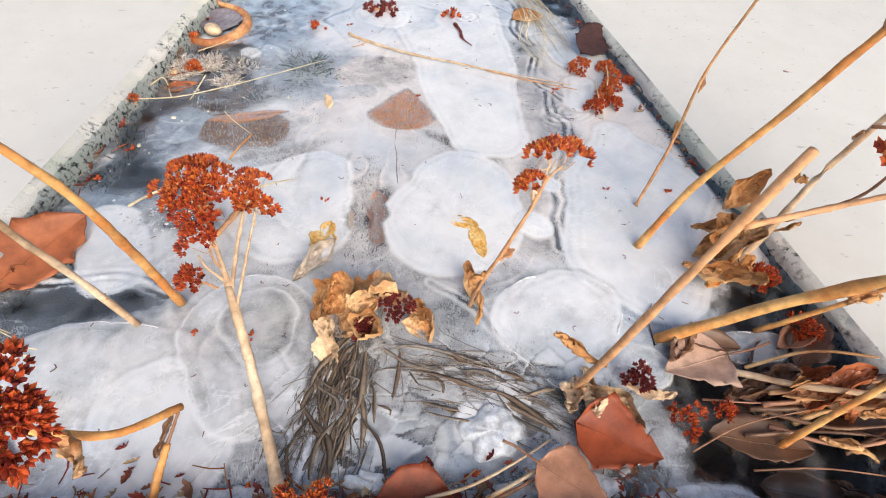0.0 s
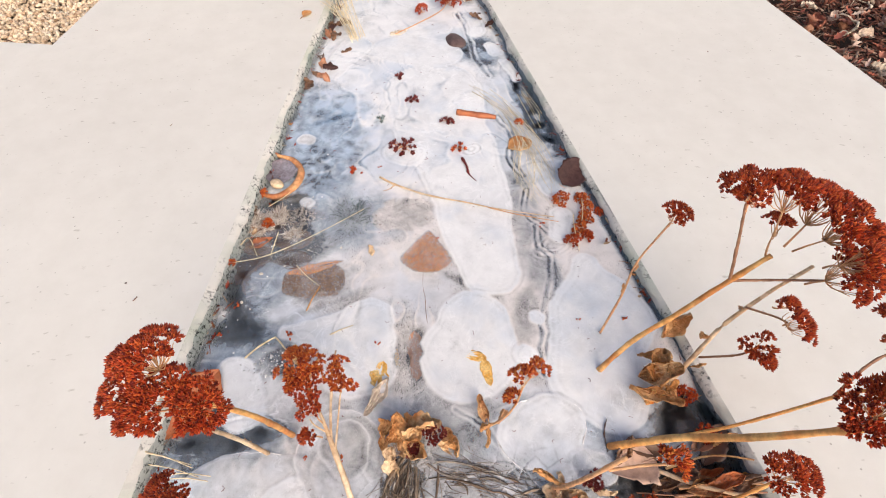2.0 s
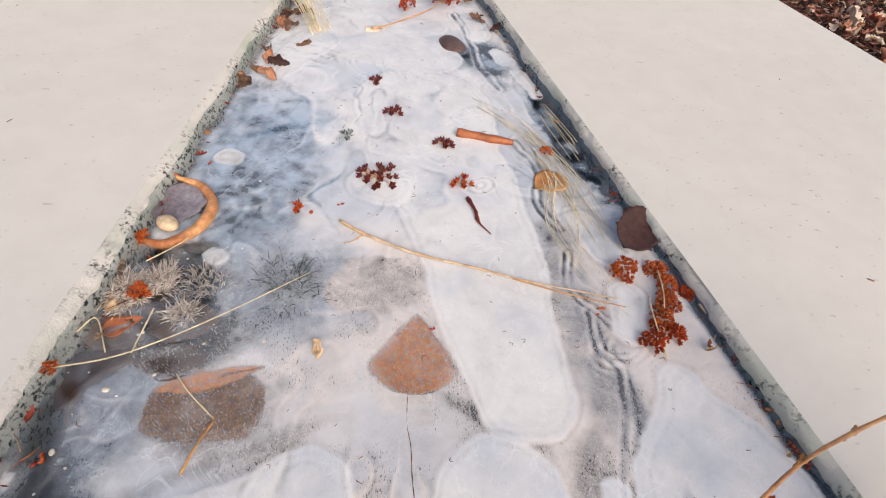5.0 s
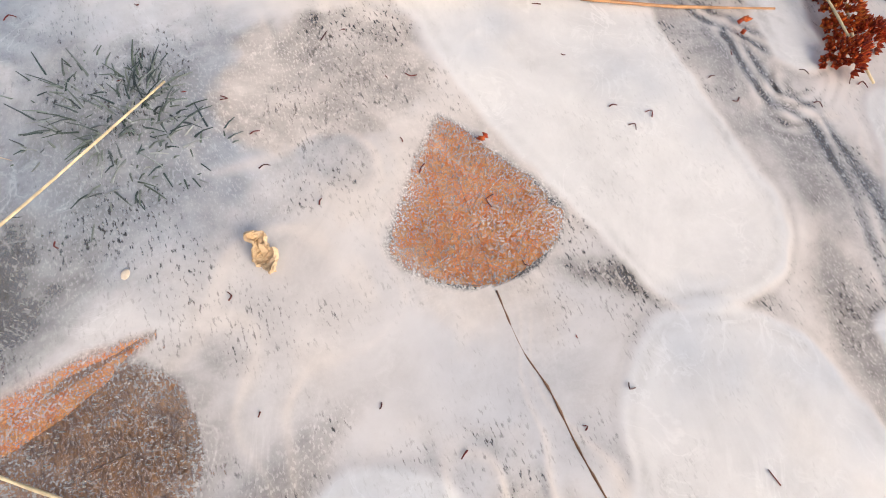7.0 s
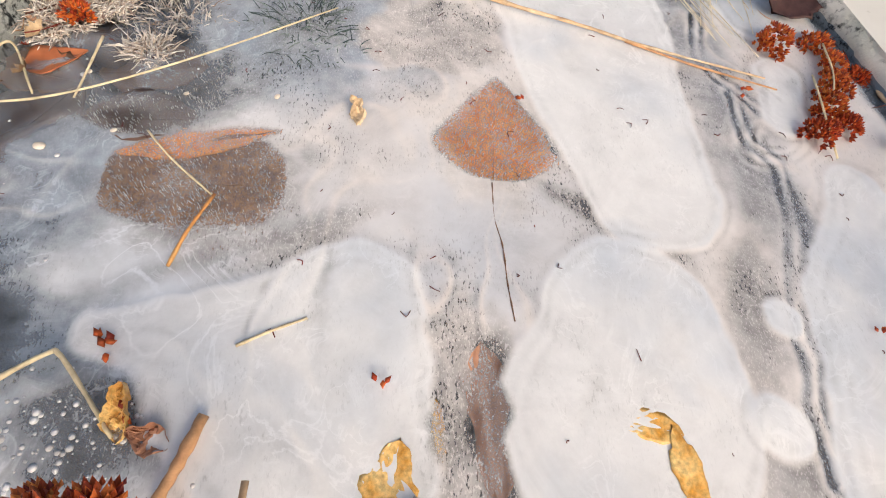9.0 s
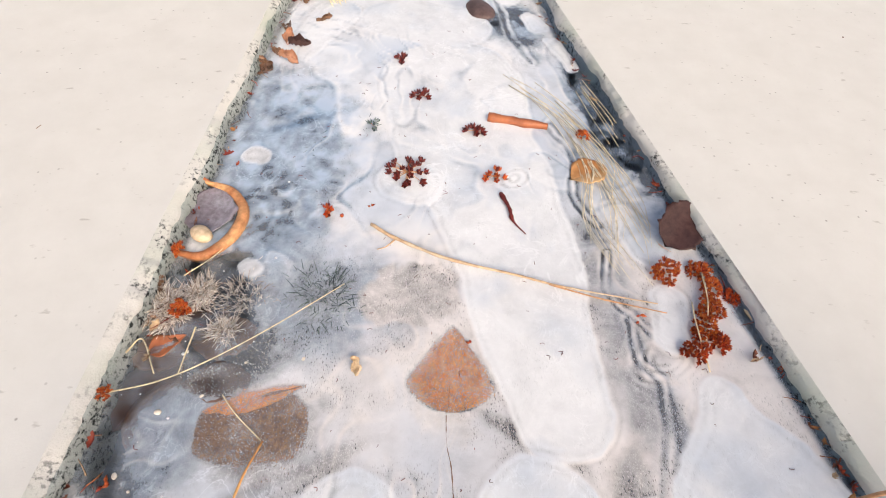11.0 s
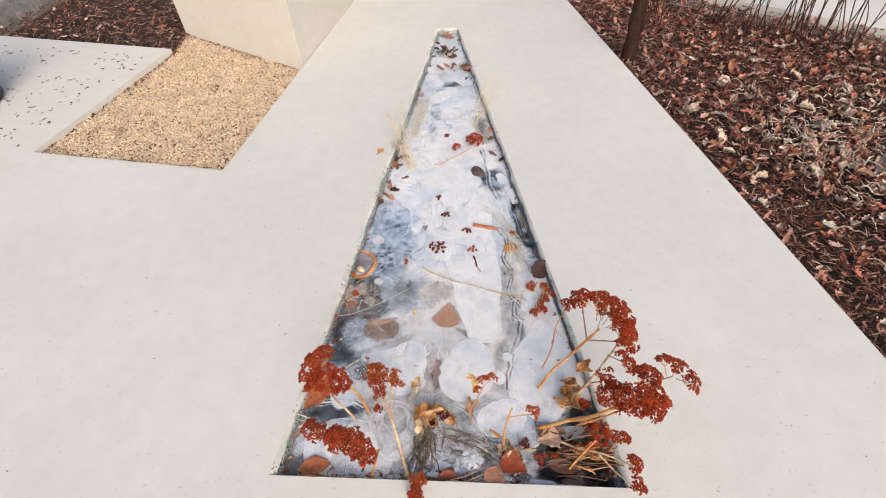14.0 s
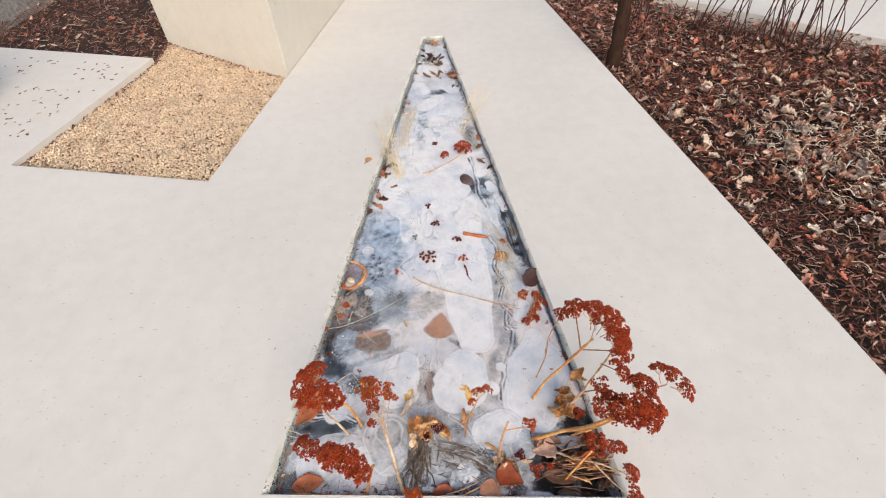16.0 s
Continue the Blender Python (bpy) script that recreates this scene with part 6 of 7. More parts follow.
leaf("frosted_leaf", (0.176, 0.485, ICE + 0.001), -42, 0.034, 0.014, PINK_LEAF, "frosted purple-tan leaf below a dark leaf", "oval", 0.002, 0.002, 0.0, 13)
for k, (x, y, r, m) in enumerate(((0.203, 0.442, 0.009, BLOOM_ORANGE), (0.206, 0.424, 0.010, BLOOM_ORANGE), (0.200, 0.405, 0.011, BLOOM_ORANGE), (0.190, 0.388, 0.010, BLOOM_ORANGE), (0.176, 0.368, 0.009, BLOOM), (0.196, 0.374, 0.006, BLOOM), (0.174, 0.444, 0.011, BLOOM_ORANGE), (0.221, 0.414, 0.007, BLOOM))):
    seedhead((x, y, ICE + 0.007), r, (-0.2, -0.3, 1), m, "orange-red seed cluster on the ice by the channel edge", 810 + k, 1.3)
twig("straw_piece", [(0.201, 0.437, ICE + 0.012), (0.196, 0.408, ICE + 0.012), (0.185, 0.372, ICE + 0.005)], 0.0006, 0.0005, STRAW, "thin straw over the seed clusters", "straw", 10)
twig("straw_piece", [(0.184, 0.410, ICE + 0.010), (0.181, 0.390, ICE + 0.010), (0.182, 0.352, ICE + 0.003)], 0.0006, 0.0005, STRAW, "thin straw stuck in the seed clusters", "straw", 10)
stone("husk", (0.231, 0.392, -0.013), (0.0022, 0.012, 0.0015), NUTTAN, "narrow tan sliver against the dark channel face", 24, 20, "seed husk")
seedhead((0.240, 0.352, -0.010), 0.004, (-0.5, 0, 1), BLOOM_ORANGE, "small rusty seed cluster on the channel edge", 830)

# seed heads frozen in the middle
def seed_star(x, y, radius, count, mat, label, seed):
    """Separate dark seed cases frozen in a flat rosette, with pale threads between them."""
    rng = np.random.default_rng(seed)
    thing = empty("dried_flower", label, "seed head", "seed rosettes frozen in the ice")
    for k in range(count):
        r, a = radius * math.sqrt((k + 0.2) / count), 2.4 * k + rng.normal(0, 0.3)
        p = np.array([x + r * math.cos(a), y + r * math.sin(a), ICE + 0.0015])
        way = np.array([math.cos(a) * r / radius, math.sin(a) * r / radius, 0.8])
        case = solid("seed_case", BUD_V @ (aligned(way, rng.uniform(0, 6)) * rng.uniform(0.0046, 0.0064)).T + p, BUD_F, mat, thing, smooth=False)
        solid("thread", *tube([(x, y, ICE + 0.0015), (p + np.array([x, y, ICE + 0.003])) / 2 + (0, 0, 0.0006), p + (0, 0, 0.001)], 0.0005, 0.0004, 4, 4, seed=k), STALK_RED, case)


for k, (x, y, r, many, m) in enumerate(((-0.051, 0.570, 0.020, 19, MAROON), (-0.036, 0.692, 0.008, 6, MAROON), (0.021, 0.631, 0.008, 6, MAROON), (0.036, 0.563, 0.009, 6, BLOOM), (-0.060, 0.762, 0.006, 4, MAROON), (-0.05, 1.07, 0.006, 5, MAROON), (-0.125, 0.520, 0.004, 3, BLOOM), (-0.088, 0.640, 0.007, 4, MOSS))):
    seed_star(x, y, r, many, m, "dark maroon seed cases frozen flat into the ice", 840 + k)
leaf("withered_leaf", (-0.170, 0.850, ICE + 0.002), 10, 0.022, 0.012, BROWN_LEAF, "dark curled leaf scrap on the ice", "crumpled", 0.004, 0.004, 0.0, 46)
leaf("withered_leaf", (-0.080, 0.912, ICE + 0.001), 20, 0.034, 0.016, PALE_GREY, "grey frosted leaf scrap on the ice", "wrinkled", 0.002, 0.004, 0.0, 47)
seedhead((0.040, 1.020, ICE + 0.022), 0.030, (0.1, -0.2, 1), BLOOM, "rust-red stonecrop head lying on the far ice", 860, 0.9)
seedhead((-0.018, 0.998, ICE + 0.010), 0.014, (-0.2, -0.2, 1), BLOOM, "small rust-red head beside a larger one", 861, 1.1)
twig("twig", [(-0.070, 0.912, ICE + 0.002), (-0.030, 0.945, ICE + 0.003), (0.020, 0.985, ICE + 0.008), (0.038, 1.010, ICE + 0.014)], 0.0012, 0.0008, STALK_RED, "thin stalk of the far seed head", "twig", 14)
twig("broken_stem", [(0.038, 0.653, ICE + 0.003), (0.068, 0.645, ICE + 0.003), (0.102, 0.637, ICE + 0.003)], 0.0052, 0.0038, RUST_LEAF, "short broken red-brown stem half sunk in ice", "stem", 12, 0.12)
twig("twig", [(0.040, 0.540, ICE + 0.002), (0.046, 0.520, ICE + 0.003), (0.048, 0.505, ICE + 0.002), (0.058, 0.490, ICE + 0.001)], 0.0020, 0.0005, MAROON, "thin dark curled shoot on the ice", "twig", 14, 0.5)
seedhead((0.138, 0.622, ICE + 0.003), 0.006, (0, 0, 1), BLOOM_ORANGE, "orange seed cluster among straw", 862)
leaf("fallen_leaf", (0.112, 0.558, ICE + 0.001), 25, 0.045, 0.036, WITHERED, "tan leaf under a sheaf of straw", "oval", 0.004, 0.002, 0.0, 44)


def straws(name, label, paths, count, spread, seed, r=0.0006, mats=None):
    """A loose sheaf: every straw follows one of the given runs with its own wander."""
    rng = np.random.default_rng(seed)
    thing = empty(name, label, "dry grass")
    for k in range(count):
        pts = np.array(paths[k % len(paths)], float)
        start = int(rng.integers(0, max(1, len(pts) - 2)))
        wander = rng.normal(0, spread, 3) * (1, 1, 0.15)
        pts = pts + wander + np.cumsum(rng.normal(0, spread * 0.5, pts.shape), 0) * (1, 1, 0.1)
        v, f = tube(pts[start:], r * rng.uniform(0.7, 1.3), r * 0.5, 12, 5, seed=k)
        solid("straw", v, f, (mats or [STRAW])[k % len(mats or [STRAW])], thing)
    return thing


Z = ICE + 0.003
straws("straw_sheaf", "sheaf of pale straw frozen along the channel edge", [[(0.060, 0.722, Z), (0.085, 0.695, Z), (0.111, 0.655, Z), (0.132, 0.600, Z), (0.146, 0.550, Z), (0.150, 0.515, Z), (0.140, 0.466, Z)], [(0.075, 0.715, Z), (0.118, 0.660, Z), (0.150, 0.600, Z), (0.160, 0.560, Z), (0.170, 0.500, Z)], [(0.11, 0.67, Z), (0.13, 0.62, Z), (0.14, 0.56, Z), (0.13, 0.50, Z), (0.15, 0.44, Z)]], 30, 0.007, 5, 0.00045, [PALE_STRAW, STRAW, PALE_STRAW])
straws("straw_sheaf", "few thin straws leaning on the dark channel face", [[(0.150, 0.700, Z), (0.158, 0.660, Z), (0.166, 0.600, Z + 0.006)], [(0.175, 0.640, Z), (0.168, 0.66, Z), (0.150, 0.72, Z)]], 5, 0.004, 6)
straws("grass_tuft", "yellow dry grass tuft leaning over the far edge", [[(-0.145, 0.895, ICE), (-0.165, 0.945, 0.0), (-0.195, 1.010, 0.03), (-0.235, 1.090, 0.055)], [(-0.140, 0.900, ICE), (-0.160, 0.960, 0.01), (-0.180, 1.040, 0.045), (-0.200, 1.120, 0.08)], [(-0.150, 0.90, ICE), (-0.18, 0.96, 0.0), (-0.215, 1.00, 0.01)]], 40, 0.006, 7, 0.0006, [PALE_STRAW, STRAW])
straws("grass_tuft", "long yellow straws lying on the far ice", [[(-0.130, 1.060, Z), (-0.140, 1.150, Z), (-0.125, 1.260, Z), (-0.12, 1.320, Z + 0.004)], [(-0.155, 1.060, Z), (-0.160, 1.160, Z), (-0.150, 1.300, Z)]], 22, 0.007, 8, 0.0006, [PALE_STRAW, STRAW])
straws("grass_tuft", "yellow grass tuft bending over the narrow far end", [[(0.030, 1.130, ICE), (0.060, 1.160, 0.0), (0.095, 1.210, 0.03), (0.130, 1.260, 0.06)], [(0.035, 1.150, ICE), (0.050, 1.200, 0.01), (0.075, 1.260, 0.04), (0.110, 1.310, 0.06)], [(0.08, 1.05, ICE), (0.06, 1.10, Z), (0.04, 1.16, Z)]], 30, 0.006, 9, 0.0006, [PALE_STRAW, STRAW])
leaf("fallen_leaf", (-0.252, 0.945, 0.002), 60, 0.026, 0.020, WITHERED, "small yellow leaf on the concrete", "oval", 0.004, 0.003, 0.008, 45)

# far end: leaves and tufts caught against the walls
rng_far = np.random.default_rng(91)
for k in range(46):
    cx, cy, sx, sy = ((-0.082, 1.815, 0.018, 0.018), (-0.092, 1.670, 0.018, 0.026), (-0.030, 1.525, 0.024, 0.018), (-0.066, 1.640, 0.016, 0.020))[k % 4]
    x, y, s = float(rng_far.normal(cx, sx)), float(rng_far.normal(cy, sy)), float(rng_far.uniform(0.014, 0.034))
    if not left_edge(y) + 0.012 < x < right_edge(y) - 0.012 or y > LONG - 0.012:
        continue
    leaf("fallen_leaf", (x, y, ICE + 0.003 + 0.002 * (k // 8)), float(rng_far.uniform(0, 360)), s, s * 0.7, (BROWN_LEAF, SODDEN, BRICK_LEAF, DARK_LEAF, BROWN_LEAF, PALE_GREY)[k % 6], "crumpled brown leaf heaped at the far end of the channel", "crumpled", 0.004, 0.004, 0.0, 60 + k)
for k, (x, y, size, mat) in enumerate(((0.080, 1.040, 0.03, BROWN_LEAF), (0.105, 0.96, 0.03, BROWN_LEAF), (0.112, 0.93, 0.028, DARK_LEAF), (-0.205, 0.92, 0.03, BRICK_LEAF), (-0.195, 0.945, 0.03, BROWN_LEAF), (-0.19, 0.89, 0.025, BROWN_LEAF), (-0.178, 0.915, 0.024, SODDEN), (-0.215, 0.75, 0.02, BROWN_LEAF), (-0.170, 1.250, 0.03, PALE_GREY))):
    leaf("fallen_leaf", (x, y, ICE + 0.004), float(rng_far.uniform(0, 360)), size, size * 0.7, mat, "crumpled brown leaf caught against the channel wall", "crumpled", 0.004, 0.004, 0.0, 160 + k)
tuft((0.010, 1.520, ICE), 0.014, 0.034, 110, BROWN_LEAF, "dry_tuft", "dark dry tuft at the far channel edge", 21, 0.001)
tuft((-0.100, 1.665, ICE - 0.002), 0.030, 0.014, 120, MOSS, "moss_cushion", "green-brown moss at the far end", 22, 0.001)

# leaf crumbs that the wind has packed along the walls
rng_bank = np.random.default_rng(93)
for k in range(34):
    y = float(rng_bank.uniform(0.72, 1.02)) if k < 16 else float(rng_bank.uniform(0.95, 1.8))
    left = k < 16 or k % 2
    x = left_edge(y) + float(abs(rng_bank.normal(0.010, 0.008))) + 0.004 if left else right_edge(y) - float(abs(rng_bank.normal(0.008, 0.006))) - 0.004
    s = float(rng_bank.uniform(0.012, 0.028))
    leaf("leaf_crumb", (x, y, ICE + 0.003), float(rng_bank.uniform(0, 360)), s, s * 0.6, (BROWN_LEAF, SODDEN, SODDEN, BRICK_LEAF, DARK_LEAF)[k % 5], "small dark leaf crumb packed along the channel wall", "wrinkled", 0.004, 0.004, 0.0, 400 + k)

# ---- near end ----
leaf("fallen_leaf", (-0.290, 0.125, ICE + 0.004), 62, 0.088, 0.046, RUST_LEAF, "rust-orange leaf leaning on the channel edge", "oval", 0.010, 0.006, 0.0, 14, (24, 0))
leaf("fallen_leaf", (-0.270, 0.015, ICE + 0.002), 12, 0.060, 0.034, RUST_LEAF, "orange leaf half under ice at the near corner", "oval", 0.005, 0.006, 0.0, 15)
leaf("fallen_leaf", (-0.292, 0.040, ICE - 0.004), 70, 0.060, 0.040, BRICK_LEAF, "copper leaf under the ice at the corner", "oval", 0.004, 0.004, 0.0, 16)
leaf("fallen_leaf", (0.203, 0.091, ICE + 0.006), 195, 0.048, 0.046, PINK_LEAF, "pinkish-tan heart-shaped leaf on dark water", "poplar", 0.006, 0.006, 0.030, 18, (8, 4))
leaf("fallen_leaf", (0.064, 0.022, ICE + 0.012), -36, 0.042, 0.038, BRICK_LEAF, "copper leaf lying against the near rim", "poplar", 0.005, 0.006, 0.020, 19, (-6, -6))
leaf("fallen_leaf", (-0.022, 0.006, ICE + 0.008), -6, 0.044, 0.036, DEEP_RUST, "dark red rounded leaf at the near rim", "oval", 0.008, -0.010, 0.0, 20)
leaf("withered_leaf", (-0.064, 0.104, ICE + 0.004), 96, 0.026, 0.014, WITHERED, "limp tan leaf hanging on the ice", "crumpled", 0.006, 0.004, 0.0, 23)
leaf("withered_leaf", (-0.004, 0.124, ICE + 0.004), -66, 0.032, 0.020, WITHERED, "golden curled leaf beside maroon seeds", "crumpled", 0.008, 0.006, 0.0, 24)
leaf("fallen_leaf", (0.013, 0.2165, ICE + 0.0003), -17, 0.036, 0.015, AMBER, "golden leaf sheet frozen in bubbly ice", "ragged", 0.0, 0.0, 0.0, 26)
leaf("fallen_leaf", (0.0425, 0.2105, ICE + 0.0005), -80, 0.038, 0.016, AMBER, "amber leaf frozen flat in the ice", "ragged", 0.0, 0.0, 0.0, 27)
leaf("fallen_leaf", (-0.068, 0.208, ICE + 0.0010), -105, 0.032, 0.022, AMBER, "amber leaf tip at the ice surface", "ragged", 0.0, 0.0, 0.0, 28)
leaf("fallen_leaf", (-0.034, 0.247, ICE - 0.0014), -88, 0.064, 0.026, BRICK_LEAF, "brown leaf shred between two milky lobes", "ragged", 0.0, 0.0, 0.0, 36)
leaf("withered_leaf", (-0.088, 0.146, ICE + 0.002), 54, 0.048, 0.016, PALE_GREY, "grey-tan pointed leaf standing in ice", "wrinkled", 0.006, 0.008, 0.0, 21, (30, -8))
for k, (x, y, turn, s, w, tx, ty, mat) in enumerate(((-0.066, 0.108, 24, 0.044, 0.026, 30, -10, GOLDEN), (-0.054, 0.126, -4, 0.044, 0.026, -24, -16, GOLDEN), (-0.060, 0.118, 70, 0.030, 0.020, 30, -30, WITHERED), (-0.052, 0.110, -96, 0.030, 0.018, 20, 10, STALK_PALE), (-0.036, 0.124, 30, 0.030, 0.024, -34, -10, GOLDEN), (-0.044, 0.114, -40, 0.028, 0.020, 28, -20, WITHERED), (-0.074, 0.126, 10, 0.026, 0.016, 16, -30, WITHERED))):
    leaf("withered_leaf", (x, y, ICE + 0.004 + 0.0012 * k), turn, s, w, mat, "crumpled golden leaf heaped on the matted grass", "wrinkled", 0.006, 0.010, 0.0, 300 + k, (tx, ty))
leaf("withered_leaf", (0.002, 0.128, ICE + 0.005), -84, 0.028, 0.020, GOLDEN, "golden folded leaf beside maroon seeds", "wrinkled", 0.008, 0.006, 0.0, 310, (30, 0))
leaf("fallen_leaf", (0.090, 0.046, ICE + 0.008), -24, 0.052, 0.046, DEEP_RUST, "glossy deep rust-red folded leaf on the ice", "poplar", 0.010, 0.010, 0.0, 17, (10, 4))
leaf("withered_leaf", (0.100, 0.066, ICE + 0.008), -40, 0.040, 0.026, STALK_PALE, "papery buff leaf over a rust-red leaf", "wrinkled", 0.006, 0.010, 0.0, 311, (20, -6))
leaf("withered_leaf", (0.244, 0.210, ICE + 0.020), 40, 0.040, 0.022, WITHERED, "amber withered leaf clinging to the channel edge", "wrinkled", 0.008, 0.012, 0.0, 312, (30, -40))
leaf("withered_leaf", (0.206, 0.172, ICE + 0.012), 4, 0.046, 0.028, GOLDEN, "golden crumpled leaf at a stem foot", "wrinkled", 0.008, 0.012, 0.0, 313, (24, -24))
leaf("withered_leaf", (0.226, 0.160, ICE + 0.012), 70, 0.040, 0.024, WITHERED, "brown crumpled leaf at a stem foot", "wrinkled", 0.008, 0.012, 0.0, 314, (-24, -14))
leaf("fallen_leaf", (-0.054, 0.223, ICE - 0.0008), -88, 0.030, 0.010, AMBER, "narrow amber leaf shred in the ice", "ragged", 0.0, 0.0, 0.0, 29)
leaf("withered_leaf", (0.036, 0.160, ICE + 0.003), -82, 0.030, 0.013, GOLDEN, "golden curled leaf strip on the ice", "wrinkled", 0.004, 0.006, 0.0, 316, (14, -4))
seedhead((-0.014, 0.120, ICE + 0.014), 0.011, (0.1, -0.4, 1), MAROON, "maroon seed cluster between withered leaves", 870, 1.0)
seedhead((-0.034, 0.108, ICE + 0.006), 0.006, (0.1, -0.4, 1), MAROON, "small maroon seed cluster on matted grass", 871, 1.0)
leaf("withered_leaf", (0.214, 0.196, ICE + 0.014), -10, 0.038, 0.022, WITHERED, "withered tan leaf against the channel edge", "crumpled", 0.012, 0.010, 0.0, 29, (30, -10))
leaf("withered_leaf", (0.200, 0.160, ICE + 0.010), -20, 0.046, 0.026, WITHERED, "tangle of withered leaves at a stem foot", "crumpled", 0.012, 0.010, 0.0, 30, (20, 0))
leaf("withered_leaf", (0.210, 0.146, ICE + 0.008), 20, 0.044, 0.026, STALK, "golden withered leaf at a stem foot", "crumpled", 0.012, 0.010, 0.0, 31, (-20, 0))
leaf("withered_leaf", (0.228, 0.170, ICE + 0.012), -60, 0.040, 0.020, WITHERED, "dry curled leaf over the dark water", "crumpled", 0.012, 0.010, 0.0, 32, (20, 0))
leaf("withered_leaf", (0.106, 0.080, ICE + 0.004), -90, 0.038, 0.026, STALK_PALE, "pale papery leaf at the foot of a broken stem", "crumpled", 0.010, 0.010, 0.0, 34)
leaf("withered_leaf", (0.132, 0.068, ICE + 0.006), -30, 0.024, 0.016, STALK_PALE, "small pale curled leaf with seeds", "crumpled", 0.010, 0.010, 0.0, 35)
seedhead((0.136, 0.070, ICE + 0.014), 0.008, (0.1, -0.3, 1), MAROON, "dark red seed cluster on the near ice", 872, 1.1)
seedhead((0.162, 0.048, ICE + 0.004), 0.012, (0.2, -0.4, 1), BLOOM, "loose red seed spray over brown leaves", 873, 0.5)
seedhead((0.186, 0.052, ICE + 0.004), 0.007, (0.2, -0.4, 1), BLOOM, "small red seed spray over brown leaves", 874, 0.7)
seedhead((0.262, 0.110, ICE + 0.008), 0.011, (-0.2, -0.5, 1), BLOOM, "dull red seed head at the dark corner", 875, 1.0)
seedhead((0.250, 0.150, ICE + 0.012), 0.010, (-0.2, -0.5, 1), BLOOM, "dull red seed head among withered leaves", 876, 1.0)
rng_pile = np.random.default_rng(92)
for k in range(26):
    x, y = rng_pile.uniform(0.150, 0.288), rng_pile.uniform(0.008, 0.105)
    if x > right_edge(y) - 0.012:
        continue
    s = rng_pile.uniform(0.035, 0.060)
    mat = (BROWN_LEAF, SODDEN, SODDEN, BROWN_LEAF, SODDEN, BRICK_LEAF, SODDEN)[k % 7]
    leaf("sodden_leaf", (x, y, ICE - 0.010 + 0.0007 * k), float(rng_pile.uniform(-60, 60)), s, s * 0.5, mat, "sodden dark leaf piled in the open near corner", "oval" if k % 2 else "crumpled", 0.006, 0.006, 0.0, 100 + k, (float(rng_pile.normal(0, 12)), float(rng_pile.normal(0, 10))))
straws("dry_stalks", "bundle of tan dry stalks in the near corner", [[(0.180, 0.036, ICE + 0.004), (0.215, 0.042, ICE + 0.010), (0.250, 0.046, ICE + 0.016), (0.284, 0.048, -0.002)], [(0.195, 0.028, ICE + 0.004), (0.235, 0.036, ICE + 0.012), (0.280, 0.034, -0.004)], [(0.165, 0.060, ICE + 0.004), (0.205, 0.050, ICE + 0.012), (0.270, 0.060, -0.004)]], 4, 0.010, 11, 0.0008, [STALK_RED, PEDICEL, BRICK_LEAF, PEDICEL])
straws("dry_stalks", "limp orange-brown stalks matted in the near corner", [[(0.196, 0.052, ICE + 0.006), (0.228, 0.050, ICE + 0.012), (0.262, 0.050, ICE + 0.018), (0.292, 0.046, 0.0)], [(0.205, 0.040, ICE + 0.006), (0.240, 0.044, ICE + 0.012), (0.286, 0.036, -0.004)], [(0.215, 0.066, ICE + 0.006), (0.246, 0.058, ICE + 0.014), (0.282, 0.060, -0.002)]], 10, 0.010, 15, 0.0016, [BROWN_LEAF, WITHERED, BRICK_LEAF, STALK_RED, BROWN_LEAF])
rng_wisp = np.random.default_rng(63)
for k in range(12):
    x, y = float(rng_wisp.uniform(0.212, 0.272)), float(rng_wisp.uniform(0.036, 0.068))
    size = float(rng_wisp.uniform(0.022, 0.046))
    leaf("withered_leaf", (x, y, ICE + 0.012 + 0.0008 * k), float(rng_wisp.normal(6, 16)), size, size * float(rng_wisp.uniform(0.22, 0.45)), (WITHERED, RUST_LEAF, BROWN_LEAF, STALK_RED)[k % 4], "limp orange-brown leaf tangled among corner stalks", "wrinkled", 0.006, 0.008, 0.0, 640 + k, (float(rng_wisp.normal(0, 26)), float(rng_wisp.normal(0, 14))))
straws("dry_stalks", "pale stalk and rootlets along the near rim", [[(0.010, 0.000, ICE + 0.012), (0.035, 0.004, ICE + 0.014), (0.060, 0.016, ICE + 0.012), (0.085, 0.030, ICE + 0.008)], [(-0.26, 0.004, ICE + 0.010), (-0.20, 0.002, ICE + 0.012), (-0.13, 0.000, ICE + 0.012)]], 8, 0.003, 12, 0.0013, [STALK_PALE, STALK, PEDICEL])
straws("dry_stalks", "pale bent straw at the rough channel face", [[(-0.292, 0.108, -0.004), (-0.272, 0.104, -0.006), (-0.252, 0.098, ICE + 0.003)], [(-0.285, 0.09, -0.008), (-0.26, 0.094, ICE + 0.004), (-0.235, 0.088, ICE + 0.004)]], 5, 0.003, 13, 0.0008)


